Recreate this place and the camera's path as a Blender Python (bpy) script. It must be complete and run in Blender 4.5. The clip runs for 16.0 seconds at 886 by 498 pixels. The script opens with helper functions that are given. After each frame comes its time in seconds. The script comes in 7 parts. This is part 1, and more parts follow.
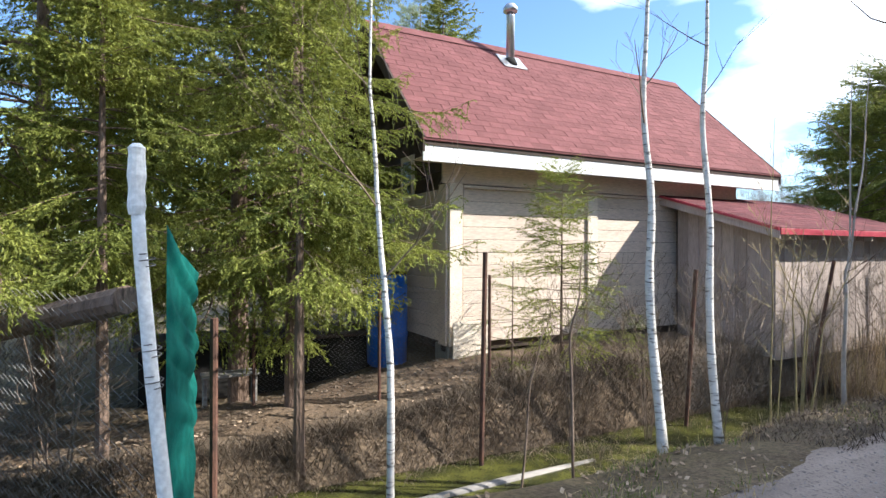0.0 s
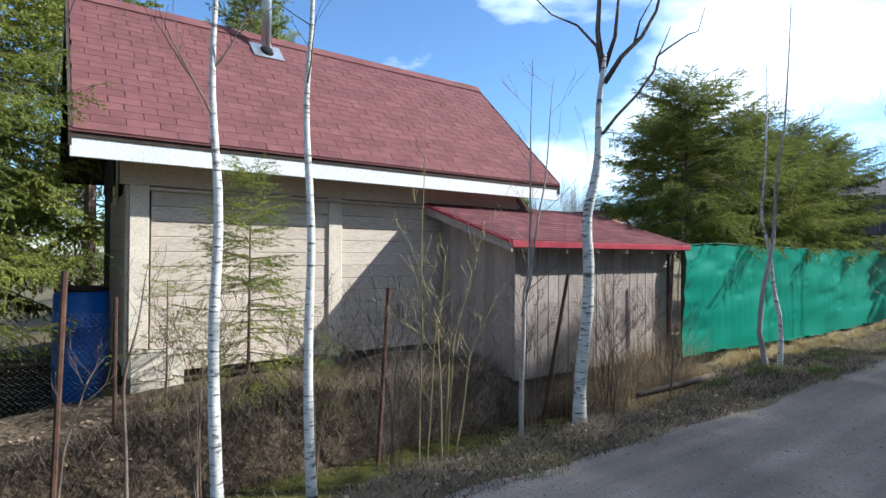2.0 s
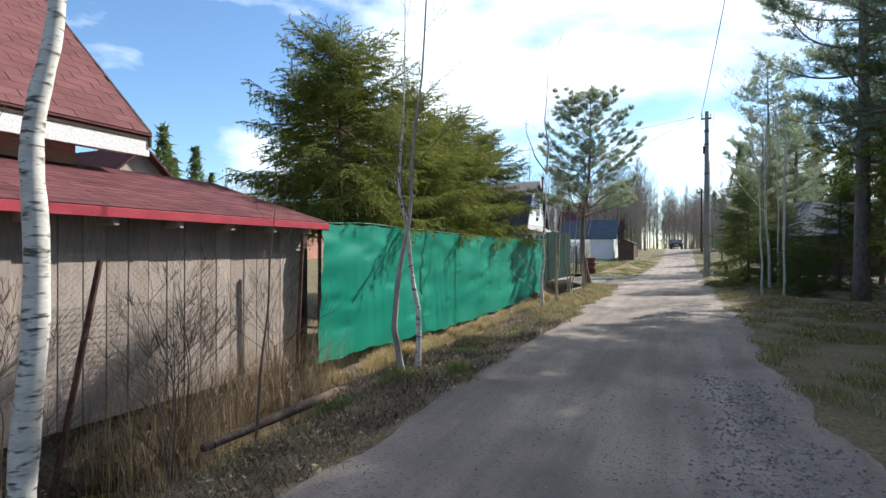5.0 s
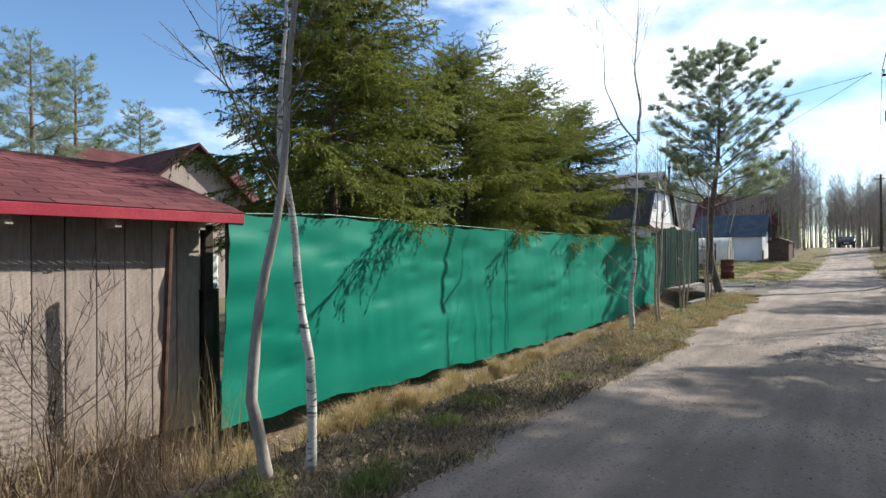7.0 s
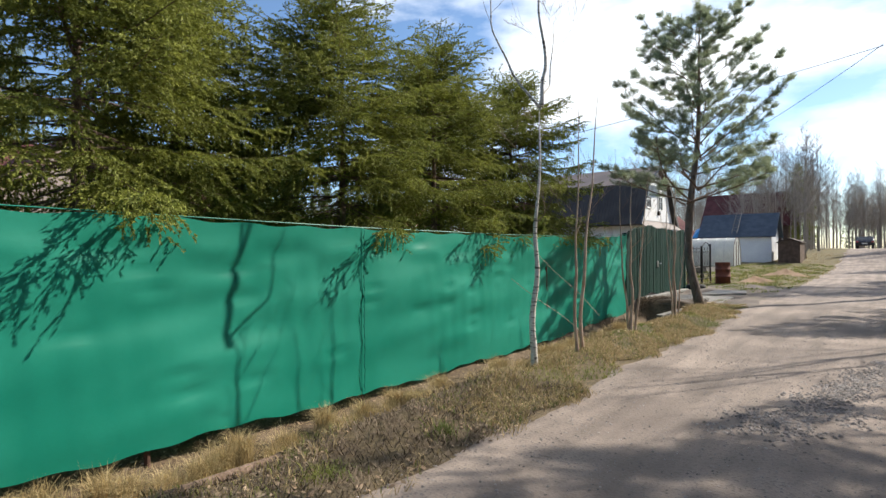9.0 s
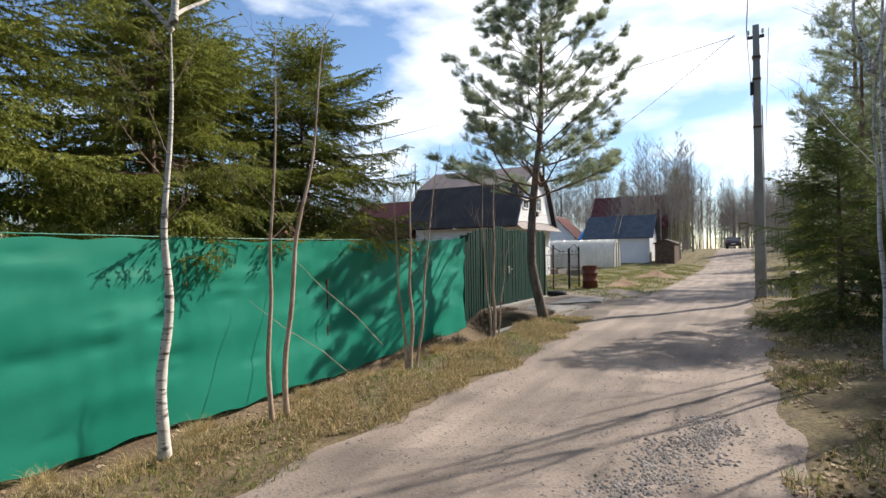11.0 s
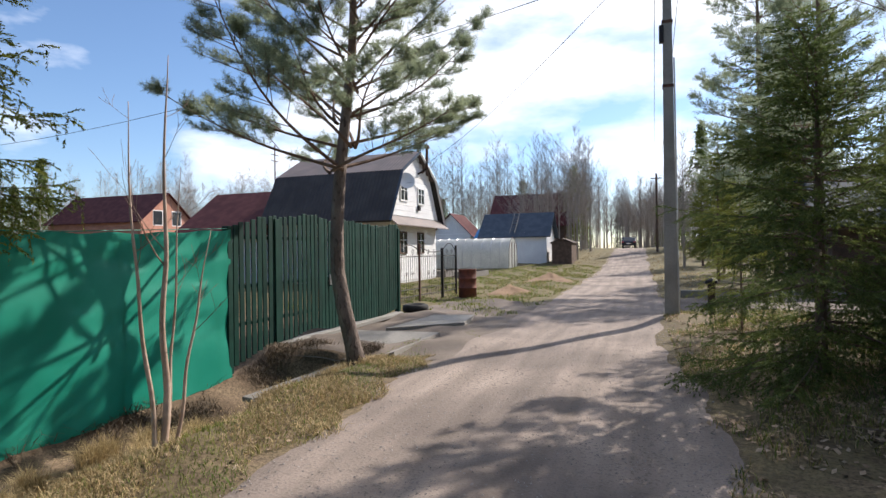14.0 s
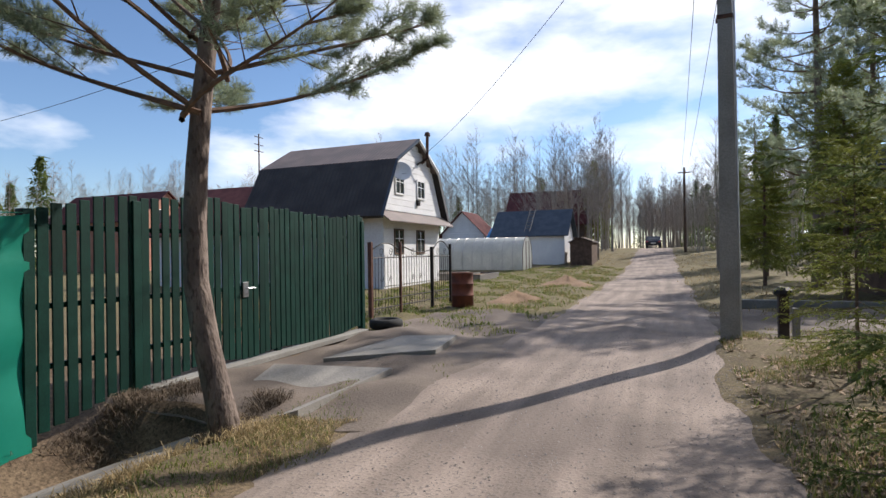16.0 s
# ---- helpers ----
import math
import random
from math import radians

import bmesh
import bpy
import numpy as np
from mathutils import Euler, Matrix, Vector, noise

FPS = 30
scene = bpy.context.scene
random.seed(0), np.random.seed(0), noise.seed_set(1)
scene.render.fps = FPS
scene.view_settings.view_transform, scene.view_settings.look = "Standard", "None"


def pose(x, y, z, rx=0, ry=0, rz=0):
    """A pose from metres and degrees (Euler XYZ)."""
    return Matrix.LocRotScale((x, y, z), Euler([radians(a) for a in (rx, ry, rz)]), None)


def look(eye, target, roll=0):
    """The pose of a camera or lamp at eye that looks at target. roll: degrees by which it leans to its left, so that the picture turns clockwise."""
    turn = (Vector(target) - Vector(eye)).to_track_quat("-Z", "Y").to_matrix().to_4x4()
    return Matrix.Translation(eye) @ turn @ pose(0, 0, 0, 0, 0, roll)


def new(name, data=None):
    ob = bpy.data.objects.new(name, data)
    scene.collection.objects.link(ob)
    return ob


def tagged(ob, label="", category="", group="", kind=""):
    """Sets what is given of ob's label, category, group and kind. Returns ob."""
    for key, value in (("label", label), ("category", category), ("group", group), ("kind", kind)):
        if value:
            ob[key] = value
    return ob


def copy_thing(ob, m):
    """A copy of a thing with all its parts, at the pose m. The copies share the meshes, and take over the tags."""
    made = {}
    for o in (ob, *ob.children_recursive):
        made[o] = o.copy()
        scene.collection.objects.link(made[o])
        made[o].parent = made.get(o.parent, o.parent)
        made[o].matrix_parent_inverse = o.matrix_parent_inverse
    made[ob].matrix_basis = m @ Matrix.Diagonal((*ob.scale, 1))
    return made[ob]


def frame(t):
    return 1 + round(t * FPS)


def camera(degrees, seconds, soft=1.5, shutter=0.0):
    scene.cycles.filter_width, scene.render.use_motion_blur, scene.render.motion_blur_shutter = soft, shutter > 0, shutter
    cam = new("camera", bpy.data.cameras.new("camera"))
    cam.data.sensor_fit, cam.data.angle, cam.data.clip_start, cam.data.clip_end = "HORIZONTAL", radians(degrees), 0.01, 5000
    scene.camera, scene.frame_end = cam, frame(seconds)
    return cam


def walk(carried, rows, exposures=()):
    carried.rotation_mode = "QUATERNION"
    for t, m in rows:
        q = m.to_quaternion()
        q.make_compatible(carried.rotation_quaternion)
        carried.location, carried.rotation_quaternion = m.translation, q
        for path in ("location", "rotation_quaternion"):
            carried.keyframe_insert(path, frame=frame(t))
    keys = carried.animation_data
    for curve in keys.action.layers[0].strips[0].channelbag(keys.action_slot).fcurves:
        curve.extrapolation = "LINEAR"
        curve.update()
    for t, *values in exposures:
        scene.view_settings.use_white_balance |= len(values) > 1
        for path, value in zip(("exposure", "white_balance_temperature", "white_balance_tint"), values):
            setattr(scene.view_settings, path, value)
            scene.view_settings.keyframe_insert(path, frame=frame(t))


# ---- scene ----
cam = camera(78.0, 16.0)
# seconds, eye (x to the right of the lane, y along it, z up), yaw, pitch, roll
PATH = [
    (0.0, 0.106, -0.142, 1.403, 62.77, 0.07, -0.19),
    (0.5, 0.331, 0.687, 1.425, 57.83, 0.13, -0.04),
    (1.0, 0.397, 1.43, 1.425, 56.29, 0.2, -0.13),
    (1.5, 0.514, 2.061, 1.479, 55.34, 0.34, -0.03),
    (2.0, 0.7, 2.54, 1.526, 54.03, 0.58, -0.36),
    (2.5, 0.713, 2.762, 1.517, 43.08, 1.24, -0.66),
    (3.0, 0.834, 2.876, 1.461, 33.98, 1.46, -0.83),
    (3.5, 0.672, 3.238, 1.413, 20.15, 1.0, -0.06),
    (4.0, 0.41, 3.745, 1.384, 17.57, 0.31, -0.2),
    (6.5, -0.058, 7.769, 1.34, 36.48, 0.25, 0.26),
    (7.0, 0.038, 8.574, 1.363, 36.96, 0.27, 0.36),
    (7.5, 0.112, 9.397, 1.333, 38.04, 0.34, 0.32),
    (8.0, 0.228, 10.162, 1.369, 38.34, 0.39, 0.46),
    (10.5, 0.593, 14.377, 1.448, 38.52, 0.32, 0.31),
    (11.0, 0.757, 15.184, 1.496, 29.09, 0.4, 0.82),
    (11.5, 0.697, 16.098, 1.474, 24.74, 0.39, 0.84),
    (12.0, 0.69, 16.945, 1.478, 21.49, 0.34, 0.89),
    (12.5, 0.643, 17.811, 1.485, 20.83, 0.27, 0.76),
    (13.0, 0.624, 18.612, 1.512, 19.87, 0.25, 0.8),
    (13.5, 0.551, 19.448, 1.488, 19.89, 0.24, 0.66),
    (14.0, 0.45, 20.291, 1.506, 19.71, 0.19, 0.79),
    (14.5, 0.36, 21.133, 1.5, 19.98, 0.2, 0.76),
    (15.0, 0.285, 21.892, 1.506, 20.26, 0.22, 0.84),
    (15.5, 0.222, 22.716, 1.477, 21.21, 0.22, 0.76),
    (16.0, 0.162, 23.447, 1.466, 21.79, 0.28, 0.85),
]
walk(cam, [(t, pose(x, y, z, 90 + pitch, roll, yaw)) for t, x, y, z, yaw, pitch, roll in PATH],
     [(0.0, 1.32, 6000, 9), (0.5, 1.08, 5800, 7), (1.0, 0.86, 5650, 5), (2.0, 0.78, 5550, 4), (3.0, 0.57, 5500, 3), (3.5, 0.60, 5650, 4), (4.0, 0.76, 5850, 5), (7.0, 0.58, 6150, 6), (10.5, 0.62, 6600, 10), (11.0, 0.55, 6550, 10), (12.5, 0.54, 6400, 12), (14.5, 0.50, 6350, 13), (16.0, 0.26, 6300, 13)])

# ---- light ----
SUN_DIR = Vector((0.505, 0.863, 0.0)).normalized()
SUN_ELEV = radians(37)
world = bpy.data.worlds.new("sky")
scene.world = world
world.use_nodes = True
wn, wl = world.node_tree.nodes, world.node_tree.links
wn.clear()
w_out = wn.new("ShaderNodeOutputWorld")
w_bg = wn.new("ShaderNodeBackground")
w_sky = wn.new("ShaderNodeTexSky")
w_sky.sky_type = "NISHITA"
w_sky.sun_disc = False
w_sky.sun_elevation = SUN_ELEV
w_sky.sun_rotation = math.atan2(SUN_DIR.x, SUN_DIR.y)
w_sky.air_density, w_sky.dust_density, w_sky.ozone_density = 1.0, 0.25, 4.0
w_bg.inputs["Strength"].default_value = 0.12
# broken fair-weather cloud over the whole dome
w_co = wn.new("ShaderNodeTexCoord")
w_map = wn.new("ShaderNodeMapping")
w_map.inputs["Scale"].default_value = (1.0, 1.0, 2.6)
w_map.inputs["Location"].default_value = (0.35, 0.1, 0.0)
w_noise = wn.new("ShaderNodeTexNoise")
w_noise.inputs["Scale"].default_value = 2.3
w_noise.inputs["Detail"].default_value = 7
w_noise.inputs["Roughness"].default_value = 0.52
w_ramp = wn.new("ShaderNodeValToRGB")
w_ramp.color_ramp.elements[0].position = 0.52
w_ramp.color_ramp.elements[1].position = 0.66
w_mix = wn.new("ShaderNodeMix")
w_mix.data_type = "RGBA"
w_mix.inputs["B"].default_value = (8.2, 8.5, 9.0, 1)
wl.new(w_co.outputs["Generated"], w_map.inputs["Vector"])
wl.new(w_map.outputs["Vector"], w_noise.inputs["Vector"])
# cloud thickens towards the sun
w_dot = wn.new("ShaderNodeVectorMath")
w_dot.operation = "DOT_PRODUCT"
w_dot.inputs[1].default_value = (SUN_DIR.x * math.cos(SUN_ELEV), SUN_DIR.y * math.cos(SUN_ELEV), math.sin(SUN_ELEV))
w_bias = wn.new("ShaderNodeMath")
w_bias.operation = "MULTIPLY_ADD"
w_bias.inputs[1].default_value, w_bias.inputs[2].default_value = 0.20, -0.07
w_sum = wn.new("ShaderNodeMath")
w_sum.operation = "ADD"
wl.new(w_co.outputs["Generated"], w_dot.inputs[0])
wl.new(w_dot.outputs["Value"], w_bias.inputs[0])
wl.new(w_noise.outputs["Fac"], w_sum.inputs[0])
wl.new(w_bias.outputs["Value"], w_sum.inputs[1])
wl.new(w_sum.outputs["Value"], w_ramp.inputs["Fac"])
wl.new(w_ramp.outputs["Color"], w_mix.inputs["Factor"])
wl.new(w_sky.outputs["Color"], w_mix.inputs["A"])
wl.new(w_mix.outputs["Result"], w_bg.inputs["Color"])
wl.new(w_bg.outputs["Background"], w_out.inputs["Surface"])

sun = new("sun", bpy.data.lights.new("sun", "SUN"))
sun.data.energy, sun.data.angle, sun.data.color = 5.0, radians(0.55), (1.0, 0.92, 0.80)
to_sun = Vector((SUN_DIR.x * math.cos(SUN_ELEV), SUN_DIR.y * math.cos(SUN_ELEV), math.sin(SUN_ELEV)))
sun.matrix_world = look(to_sun * 60, (0, 0, 0))


# ---- materials ----
def mat(name, c1, c2, scale=3.0, fine=60.0, rough=0.85, bump=0.3, metal=0.0, rnd=0.0, stretch=(1, 1, 1), c3=None, spec=0.3, dist=0.01, island=0.0, transl=None, lo=0.4, hi=0.62, streak=0.0):
    """A two-scale noisy surface: c1 and c2 in large patches, c3 in fine specks, grain by bump."""
    m = bpy.data.materials.new(name)
    m.use_nodes = True
    n, l = m.node_tree.nodes, m.node_tree.links
    b = n["Principled BSDF"]
    b.inputs["Roughness"].default_value, b.inputs["Metallic"].default_value = rough, metal
    b.inputs["Specular IOR Level"].default_value = spec
    co = n.new("ShaderNodeTexCoord")
    info = n.new("ShaderNodeObjectInfo")
    shift = n.new("ShaderNodeVectorMath")
    shift.operation = "MULTIPLY_ADD"
    shift.inputs[1].default_value = (37, 37, 37)
    l.new(info.outputs["Random"], shift.inputs[0])
    l.new(co.outputs["Object"], shift.inputs[2])
    mp = n.new("ShaderNodeMapping")
    mp.inputs["Scale"].default_value = stretch
    l.new(shift.outputs[0], mp.inputs["Vector"])
    n1 = n.new("ShaderNodeTexNoise")
    n1.inputs["Scale"].default_value, n1.inputs["Detail"].default_value = scale, 5
    n2 = n.new("ShaderNodeTexNoise")
    n2.inputs["Scale"].default_value, n2.inputs["Detail"].default_value = fine, 4
    for q in (n1, n2):
        l.new(mp.outputs["Vector"], q.inputs["Vector"])
    r1 = n.new("ShaderNodeMapRange")
    r1.inputs["From Min"].default_value, r1.inputs["From Max"].default_value = lo, hi
    l.new(n1.outputs["Fac"], r1.inputs["Value"])
    mx = n.new("ShaderNodeMix")
    mx.data_type = "RGBA"
    mx.inputs["A"].default_value, mx.inputs["B"].default_value = (*c1, 1), (*c2, 1)
    l.new(r1.outputs["Result"], mx.inputs["Factor"])
    out = mx.outputs["Result"]
    if c3:
        r3 = n.new("ShaderNodeMapRange")
        r3.inputs["From Min"].default_value, r3.inputs["From Max"].default_value = 0.52, 0.66
        l.new(n2.outputs["Fac"], r3.inputs["Value"])
        m3 = n.new("ShaderNodeMix")
        m3.data_type = "RGBA"
        m3.inputs["B"].default_value = (*c3, 1)
        l.new(out, m3.inputs["A"])
        l.new(r3.outputs["Result"], m3.inputs["Factor"])
        out = m3.outputs["Result"]
    hv = n.new("ShaderNodeHueSaturation")
    l.new(out, hv.inputs["Color"])
    r2 = n.new("ShaderNodeMapRange")
    r2.inputs["From Min"].default_value, r2.inputs["From Max"].default_value = 0.3, 0.7
    r2.inputs["To Min"].default_value, r2.inputs["To Max"].default_value = 0.82, 1.14
    l.new(n2.outputs["Fac"], r2.inputs["Value"])
    val = r2.outputs["Result"]
    if streak:
        ms_ = n.new("ShaderNodeMapping")
        ms_.inputs["Scale"].default_value = (2.6, 0.22, 1)
        l.new(co.outputs["Object"], ms_.inputs["Vector"])
        ns_ = n.new("ShaderNodeTexNoise")
        ns_.inputs["Scale"].default_value, ns_.inputs["Detail"].default_value = 1.4, 6
        l.new(ms_.outputs["Vector"], ns_.inputs["Vector"])
        rs_ = n.new("ShaderNodeMapRange")
        rs_.inputs["From Min"].default_value, rs_.inputs["From Max"].default_value = 0.35, 0.65
        rs_.inputs["To Min"].default_value, rs_.inputs["To Max"].default_value = 1 - streak, 1 + streak
        l.new(ns_.outputs["Fac"], rs_.inputs["Value"])
        mq = n.new("ShaderNodeMath")
        mq.operation = "MULTIPLY"
        l.new(val, mq.inputs[0])
        l.new(rs_.outputs["Result"], mq.inputs[1])
        val = mq.outputs[0]
    for amount, src in ((rnd, info.outputs["Random"]), (island, None)):
        if amount:
            if src is None:
                src = n.new("ShaderNodeNewGeometry").outputs["Random Per Island"]
            rr = n.new("ShaderNodeMapRange")
            rr.inputs["To Min"].default_value, rr.inputs["To Max"].default_value = 1 - amount, 1 + amount
            l.new(src, rr.inputs["Value"])
            mm = n.new("ShaderNodeMath")
            mm.operation = "MULTIPLY"
            l.new(val, mm.inputs[0])
            l.new(rr.outputs["Result"], mm.inputs[1])
            val = mm.outputs[0]
    l.new(val, hv.inputs["Value"])
    l.new(hv.outputs["Color"], b.inputs["Base Color"])
    if bump:
        bp = n.new("ShaderNodeBump")
        bp.inputs["Strength"].default_value, bp.inputs["Distance"].default_value = bump, dist
        l.new(n2.outputs["Fac"], bp.inputs["Height"])
        l.new(bp.outputs["Normal"], b.inputs["Normal"])
    if transl:
        tr = n.new("ShaderNodeBsdfTranslucent")
        l.new(hv.outputs["Color"], tr.inputs["Color"])
        ms = n.new("ShaderNodeMixShader")
        ms.inputs["Fac"].default_value = transl
        l.new(b.outputs["BSDF"], ms.inputs[1])
        l.new(tr.outputs["BSDF"], ms.inputs[2])
        l.new(ms.outputs["Shader"], n["Material Output"].inputs["Surface"])
    return m


M_SOIL = mat("needle_litter_soil", (0.20, 0.125, 0.075), (0.30, 0.20, 0.125), 1.6, 45, 0.95, 0.6, c3=(0.12, 0.075, 0.045), dist=0.015)
M_APRON = mat("damp_packed_dirt", (0.125, 0.10, 0.085), (0.21, 0.17, 0.14), 0.9, 38, 0.9, 0.7, c3=(0.10, 0.085, 0.072), dist=0.014)
M_ROAD = mat("packed_dirt", (0.19, 0.153, 0.132), (0.31, 0.25, 0.212), 0.7, 38, 0.93, 0.4, c3=(0.15, 0.125, 0.108), dist=0.016, lo=0.38, hi=0.62, streak=0.2)
M_CONC = mat("weathered_concrete", (0.22, 0.21, 0.195), (0.31, 0.30, 0.275), 1.4, 40, 0.9, 0.4, c3=(0.17, 0.165, 0.15))
M_GREYWOOD = mat("grey_weathered_wood", (0.16, 0.15, 0.14), (0.25, 0.23, 0.21), 5, 50, 0.85, 0.4, stretch=(1, 0.15, 1))
M_SIDING = mat("painted_beige_board", (0.58, 0.475, 0.395), (0.65, 0.54, 0.45), 2.5, 55, 0.7, 0.15, rnd=0.05, stretch=(1, 0.2, 1))
M_SHEDWOOD = mat("faded_beige_board", (0.37, 0.298, 0.262), (0.44, 0.362, 0.32), 2.5, 50, 0.8, 0.25, rnd=0.10, stretch=(1, 1, 0.15))
M_TRIM = mat("pale_trim_paint", (0.70, 0.60, 0.49), (0.76, 0.66, 0.54), 3, 50, 0.65, 0.12, rnd=0.04)
M_WHITE = mat("white_paint", (0.76, 0.76, 0.76), (0.82, 0.82, 0.81), 2, 40, 0.55, 0.08)
M_SHINGLE = mat("red_bitumen_shingle", (0.155, 0.068, 0.068), (0.20, 0.088, 0.087), 3, 160, 0.95, 0.5, rnd=0.09, c3=(0.13, 0.05, 0.052), spec=0.12)
M_SHINGLE2 = mat("dark_red_bitumen_shingle", (0.12, 0.045, 0.050), (0.16, 0.06, 0.062), 3, 160, 0.95, 0.5, rnd=0.2, c3=(0.085, 0.034, 0.038), spec=0.12)
M_DRIP = mat("red_painted_metal", (0.36, 0.035, 0.06), (0.42, 0.05, 0.075), 4, 60, 0.45, 0.08, spec=0.5)
M_DARKWOOD = mat("dark_brown_wood", (0.045, 0.032, 0.026), (0.075, 0.055, 0.045), 4, 50, 0.85, 0.3)
M_DARK = mat("black_parts_and_shade", (0.015, 0.014, 0.013), (0.03, 0.027, 0.025), 3, 40, 0.9, 0.2)
M_STEEL = mat("galvanised_steel", (0.52, 0.52, 0.53), (0.62, 0.62, 0.63), 4, 70, 0.32, 0.06, metal=0.9)
M_WIRE = mat("galvanised_wire", (0.15, 0.145, 0.14), (0.22, 0.21, 0.20), 8, 90, 0.6, 0.0, metal=0.3)
M_RUST = mat("rusty_steel", (0.075, 0.04, 0.03), (0.13, 0.065, 0.045), 9, 90, 0.85, 0.4)
M_RUSTRED = mat("rusted_barrel_steel", (0.17, 0.055, 0.035), (0.10, 0.04, 0.03), 5, 60, 0.75, 0.3)
M_BLUE = mat("blue_plastic", (0.01, 0.11, 0.52), (0.014, 0.14, 0.58), 2, 30, 0.42, 0.05, spec=0.5)
M_NET = mat("green_shade_net", (0.012, 0.27, 0.185), (0.025, 0.32, 0.225), 1.2, 300, 0.46, 0.15, dist=0.003, spec=0.35, transl=0.28)
M_NETOLD = mat("teal_net_bundle", (0.0, 0.10, 0.085), (0.01, 0.16, 0.13), 8, 160, 0.7, 0.3, transl=0.35)
M_PICKET = mat("dark_green_paint", (0.002, 0.026, 0.019), (0.004, 0.037, 0.027), 3, 60, 0.6, 0.15, rnd=0.15, spec=0.22)
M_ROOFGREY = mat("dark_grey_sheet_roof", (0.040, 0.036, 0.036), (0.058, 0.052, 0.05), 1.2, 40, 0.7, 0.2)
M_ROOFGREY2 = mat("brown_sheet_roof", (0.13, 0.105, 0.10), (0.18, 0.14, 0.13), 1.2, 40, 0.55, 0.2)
M_WHITESIDING = mat("white_siding", (0.74, 0.74, 0.75), (0.80, 0.80, 0.80), 1, 30, 0.5, 0.05)
M_GLASS = mat("window_glass", (0.03, 0.035, 0.04), (0.05, 0.055, 0.06), 1, 20, 0.08, 0.0, spec=0.8)
M_BIRCH = mat("birch_bark", (0.72, 0.69, 0.65), (0.60, 0.56, 0.52), 3, 9, 0.8, 0.3, c3=(0.10, 0.085, 0.075), stretch=(1.2, 1.2, 5.0))
M_BARK = mat("brown_bark", (0.14, 0.095, 0.07), (0.22, 0.155, 0.12), 7, 38, 0.95, 1.0, stretch=(1, 1, 0.35), c3=(0.08, 0.055, 0.042), dist=0.02)
M_PINEBARK = mat("pine_bark", (0.165, 0.13, 0.112), (0.25, 0.20, 0.172), 7, 26, 0.95, 1.0, stretch=(1, 1, 0.4), c3=(0.085, 0.066, 0.058), dist=0.025)
M_ORANGEBARK = mat("orange_pine_bark", (0.22, 0.145, 0.105), (0.15, 0.105, 0.082), 6, 30, 0.9, 0.5)
M_GREYBARK = mat("grey_alder_bark", (0.32, 0.285, 0.255), (0.44, 0.39, 0.35), 6, 40, 0.9, 0.4, stretch=(1, 1, 0.5))
M_REDBARK = mat("reddish_sapling_bark", (0.36, 0.26, 0.20), (0.50, 0.39, 0.32), 6, 40, 0.85, 0.3, stretch=(1, 1, 0.6))
M_WILLOW = mat("yellow_willow_bark", (0.23, 0.18, 0.09), (0.33, 0.265, 0.13), 6, 40, 0.85, 0.2)
M_TWIG = mat("thin_twig_bark", (0.15, 0.105, 0.08), (0.23, 0.17, 0.13), 6, 40, 0.9, 0.2)
M_SPRUCE = mat("spruce_needles", (0.16, 0.185, 0.038), (0.275, 0.295, 0.062), 1.3, 20, 0.6, 0.0, island=0.45, transl=0.33, spec=0.25)
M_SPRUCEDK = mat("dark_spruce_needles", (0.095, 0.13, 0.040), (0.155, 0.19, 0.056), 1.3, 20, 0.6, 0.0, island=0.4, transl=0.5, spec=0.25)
M_PINE = mat("pine_needles", (0.25, 0.30, 0.20), (0.34, 0.385, 0.245), 1.3, 20, 0.5, 0.0, island=0.35, transl=0.52, spec=0.4)
M_DRYGRASS = mat("dry_grass", (0.33, 0.245, 0.125), (0.44, 0.345, 0.19), 2.0, 20, 0.8, 0.0, island=0.35, transl=0.3)
M_GREENGRASS = mat("green_grass", (0.12, 0.17, 0.035), (0.23, 0.24, 0.06), 1.5, 20, 0.7, 0.0, island=0.35, transl=0.35)
M_STRAW = mat("pale_straw", (0.46, 0.35, 0.18), (0.58, 0.46, 0.26), 2.0, 20, 0.8, 0.0, island=0.3, transl=0.3)
M_WEED = mat("dead_weed_stems", (0.085, 0.065, 0.048), (0.21, 0.16, 0.115), 2.0, 20, 0.85, 0.0, island=0.35, transl=0.15)
M_LEAF = mat("fallen_leaves", (0.30, 0.21, 0.135), (0.42, 0.32, 0.23), 3.0, 20, 0.85, 0.0, island=0.45, transl=0.1)
M_STONE = mat("road_gravel", (0.155, 0.14, 0.135), (0.26, 0.235, 0.225), 3.0, 60, 0.9, 0.2, island=0.35)
M_FILM = mat("greenhouse_film", (0.62, 0.64, 0.62), (0.72, 0.73, 0.70), 1.2, 20, 0.35, 0.05, transl=0.45)
M_BLACKIRON = mat("black_iron", (0.018, 0.016, 0.016), (0.035, 0.03, 0.028), 5, 60, 0.5, 0.1, metal=0.4)
M_BROWNIRON = mat("brown_iron", (0.10, 0.05, 0.04), (0.15, 0.08, 0.06), 5, 60, 0.6, 0.1, metal=0.3)
M_RUBBER = mat("black_rubber", (0.018, 0.018, 0.018), (0.03, 0.03, 0.03), 5, 60, 0.8, 0.3)
M_CONCPOLE = mat("concrete_pole", (0.26, 0.245, 0.225), (0.33, 0.31, 0.285), 2, 50, 0.9, 0.3)
M_CARPAINT = mat("dark_blue_car_paint", (0.015, 0.018, 0.03), (0.02, 0.024, 0.038), 1, 20, 0.25, 0.0, spec=0.6)
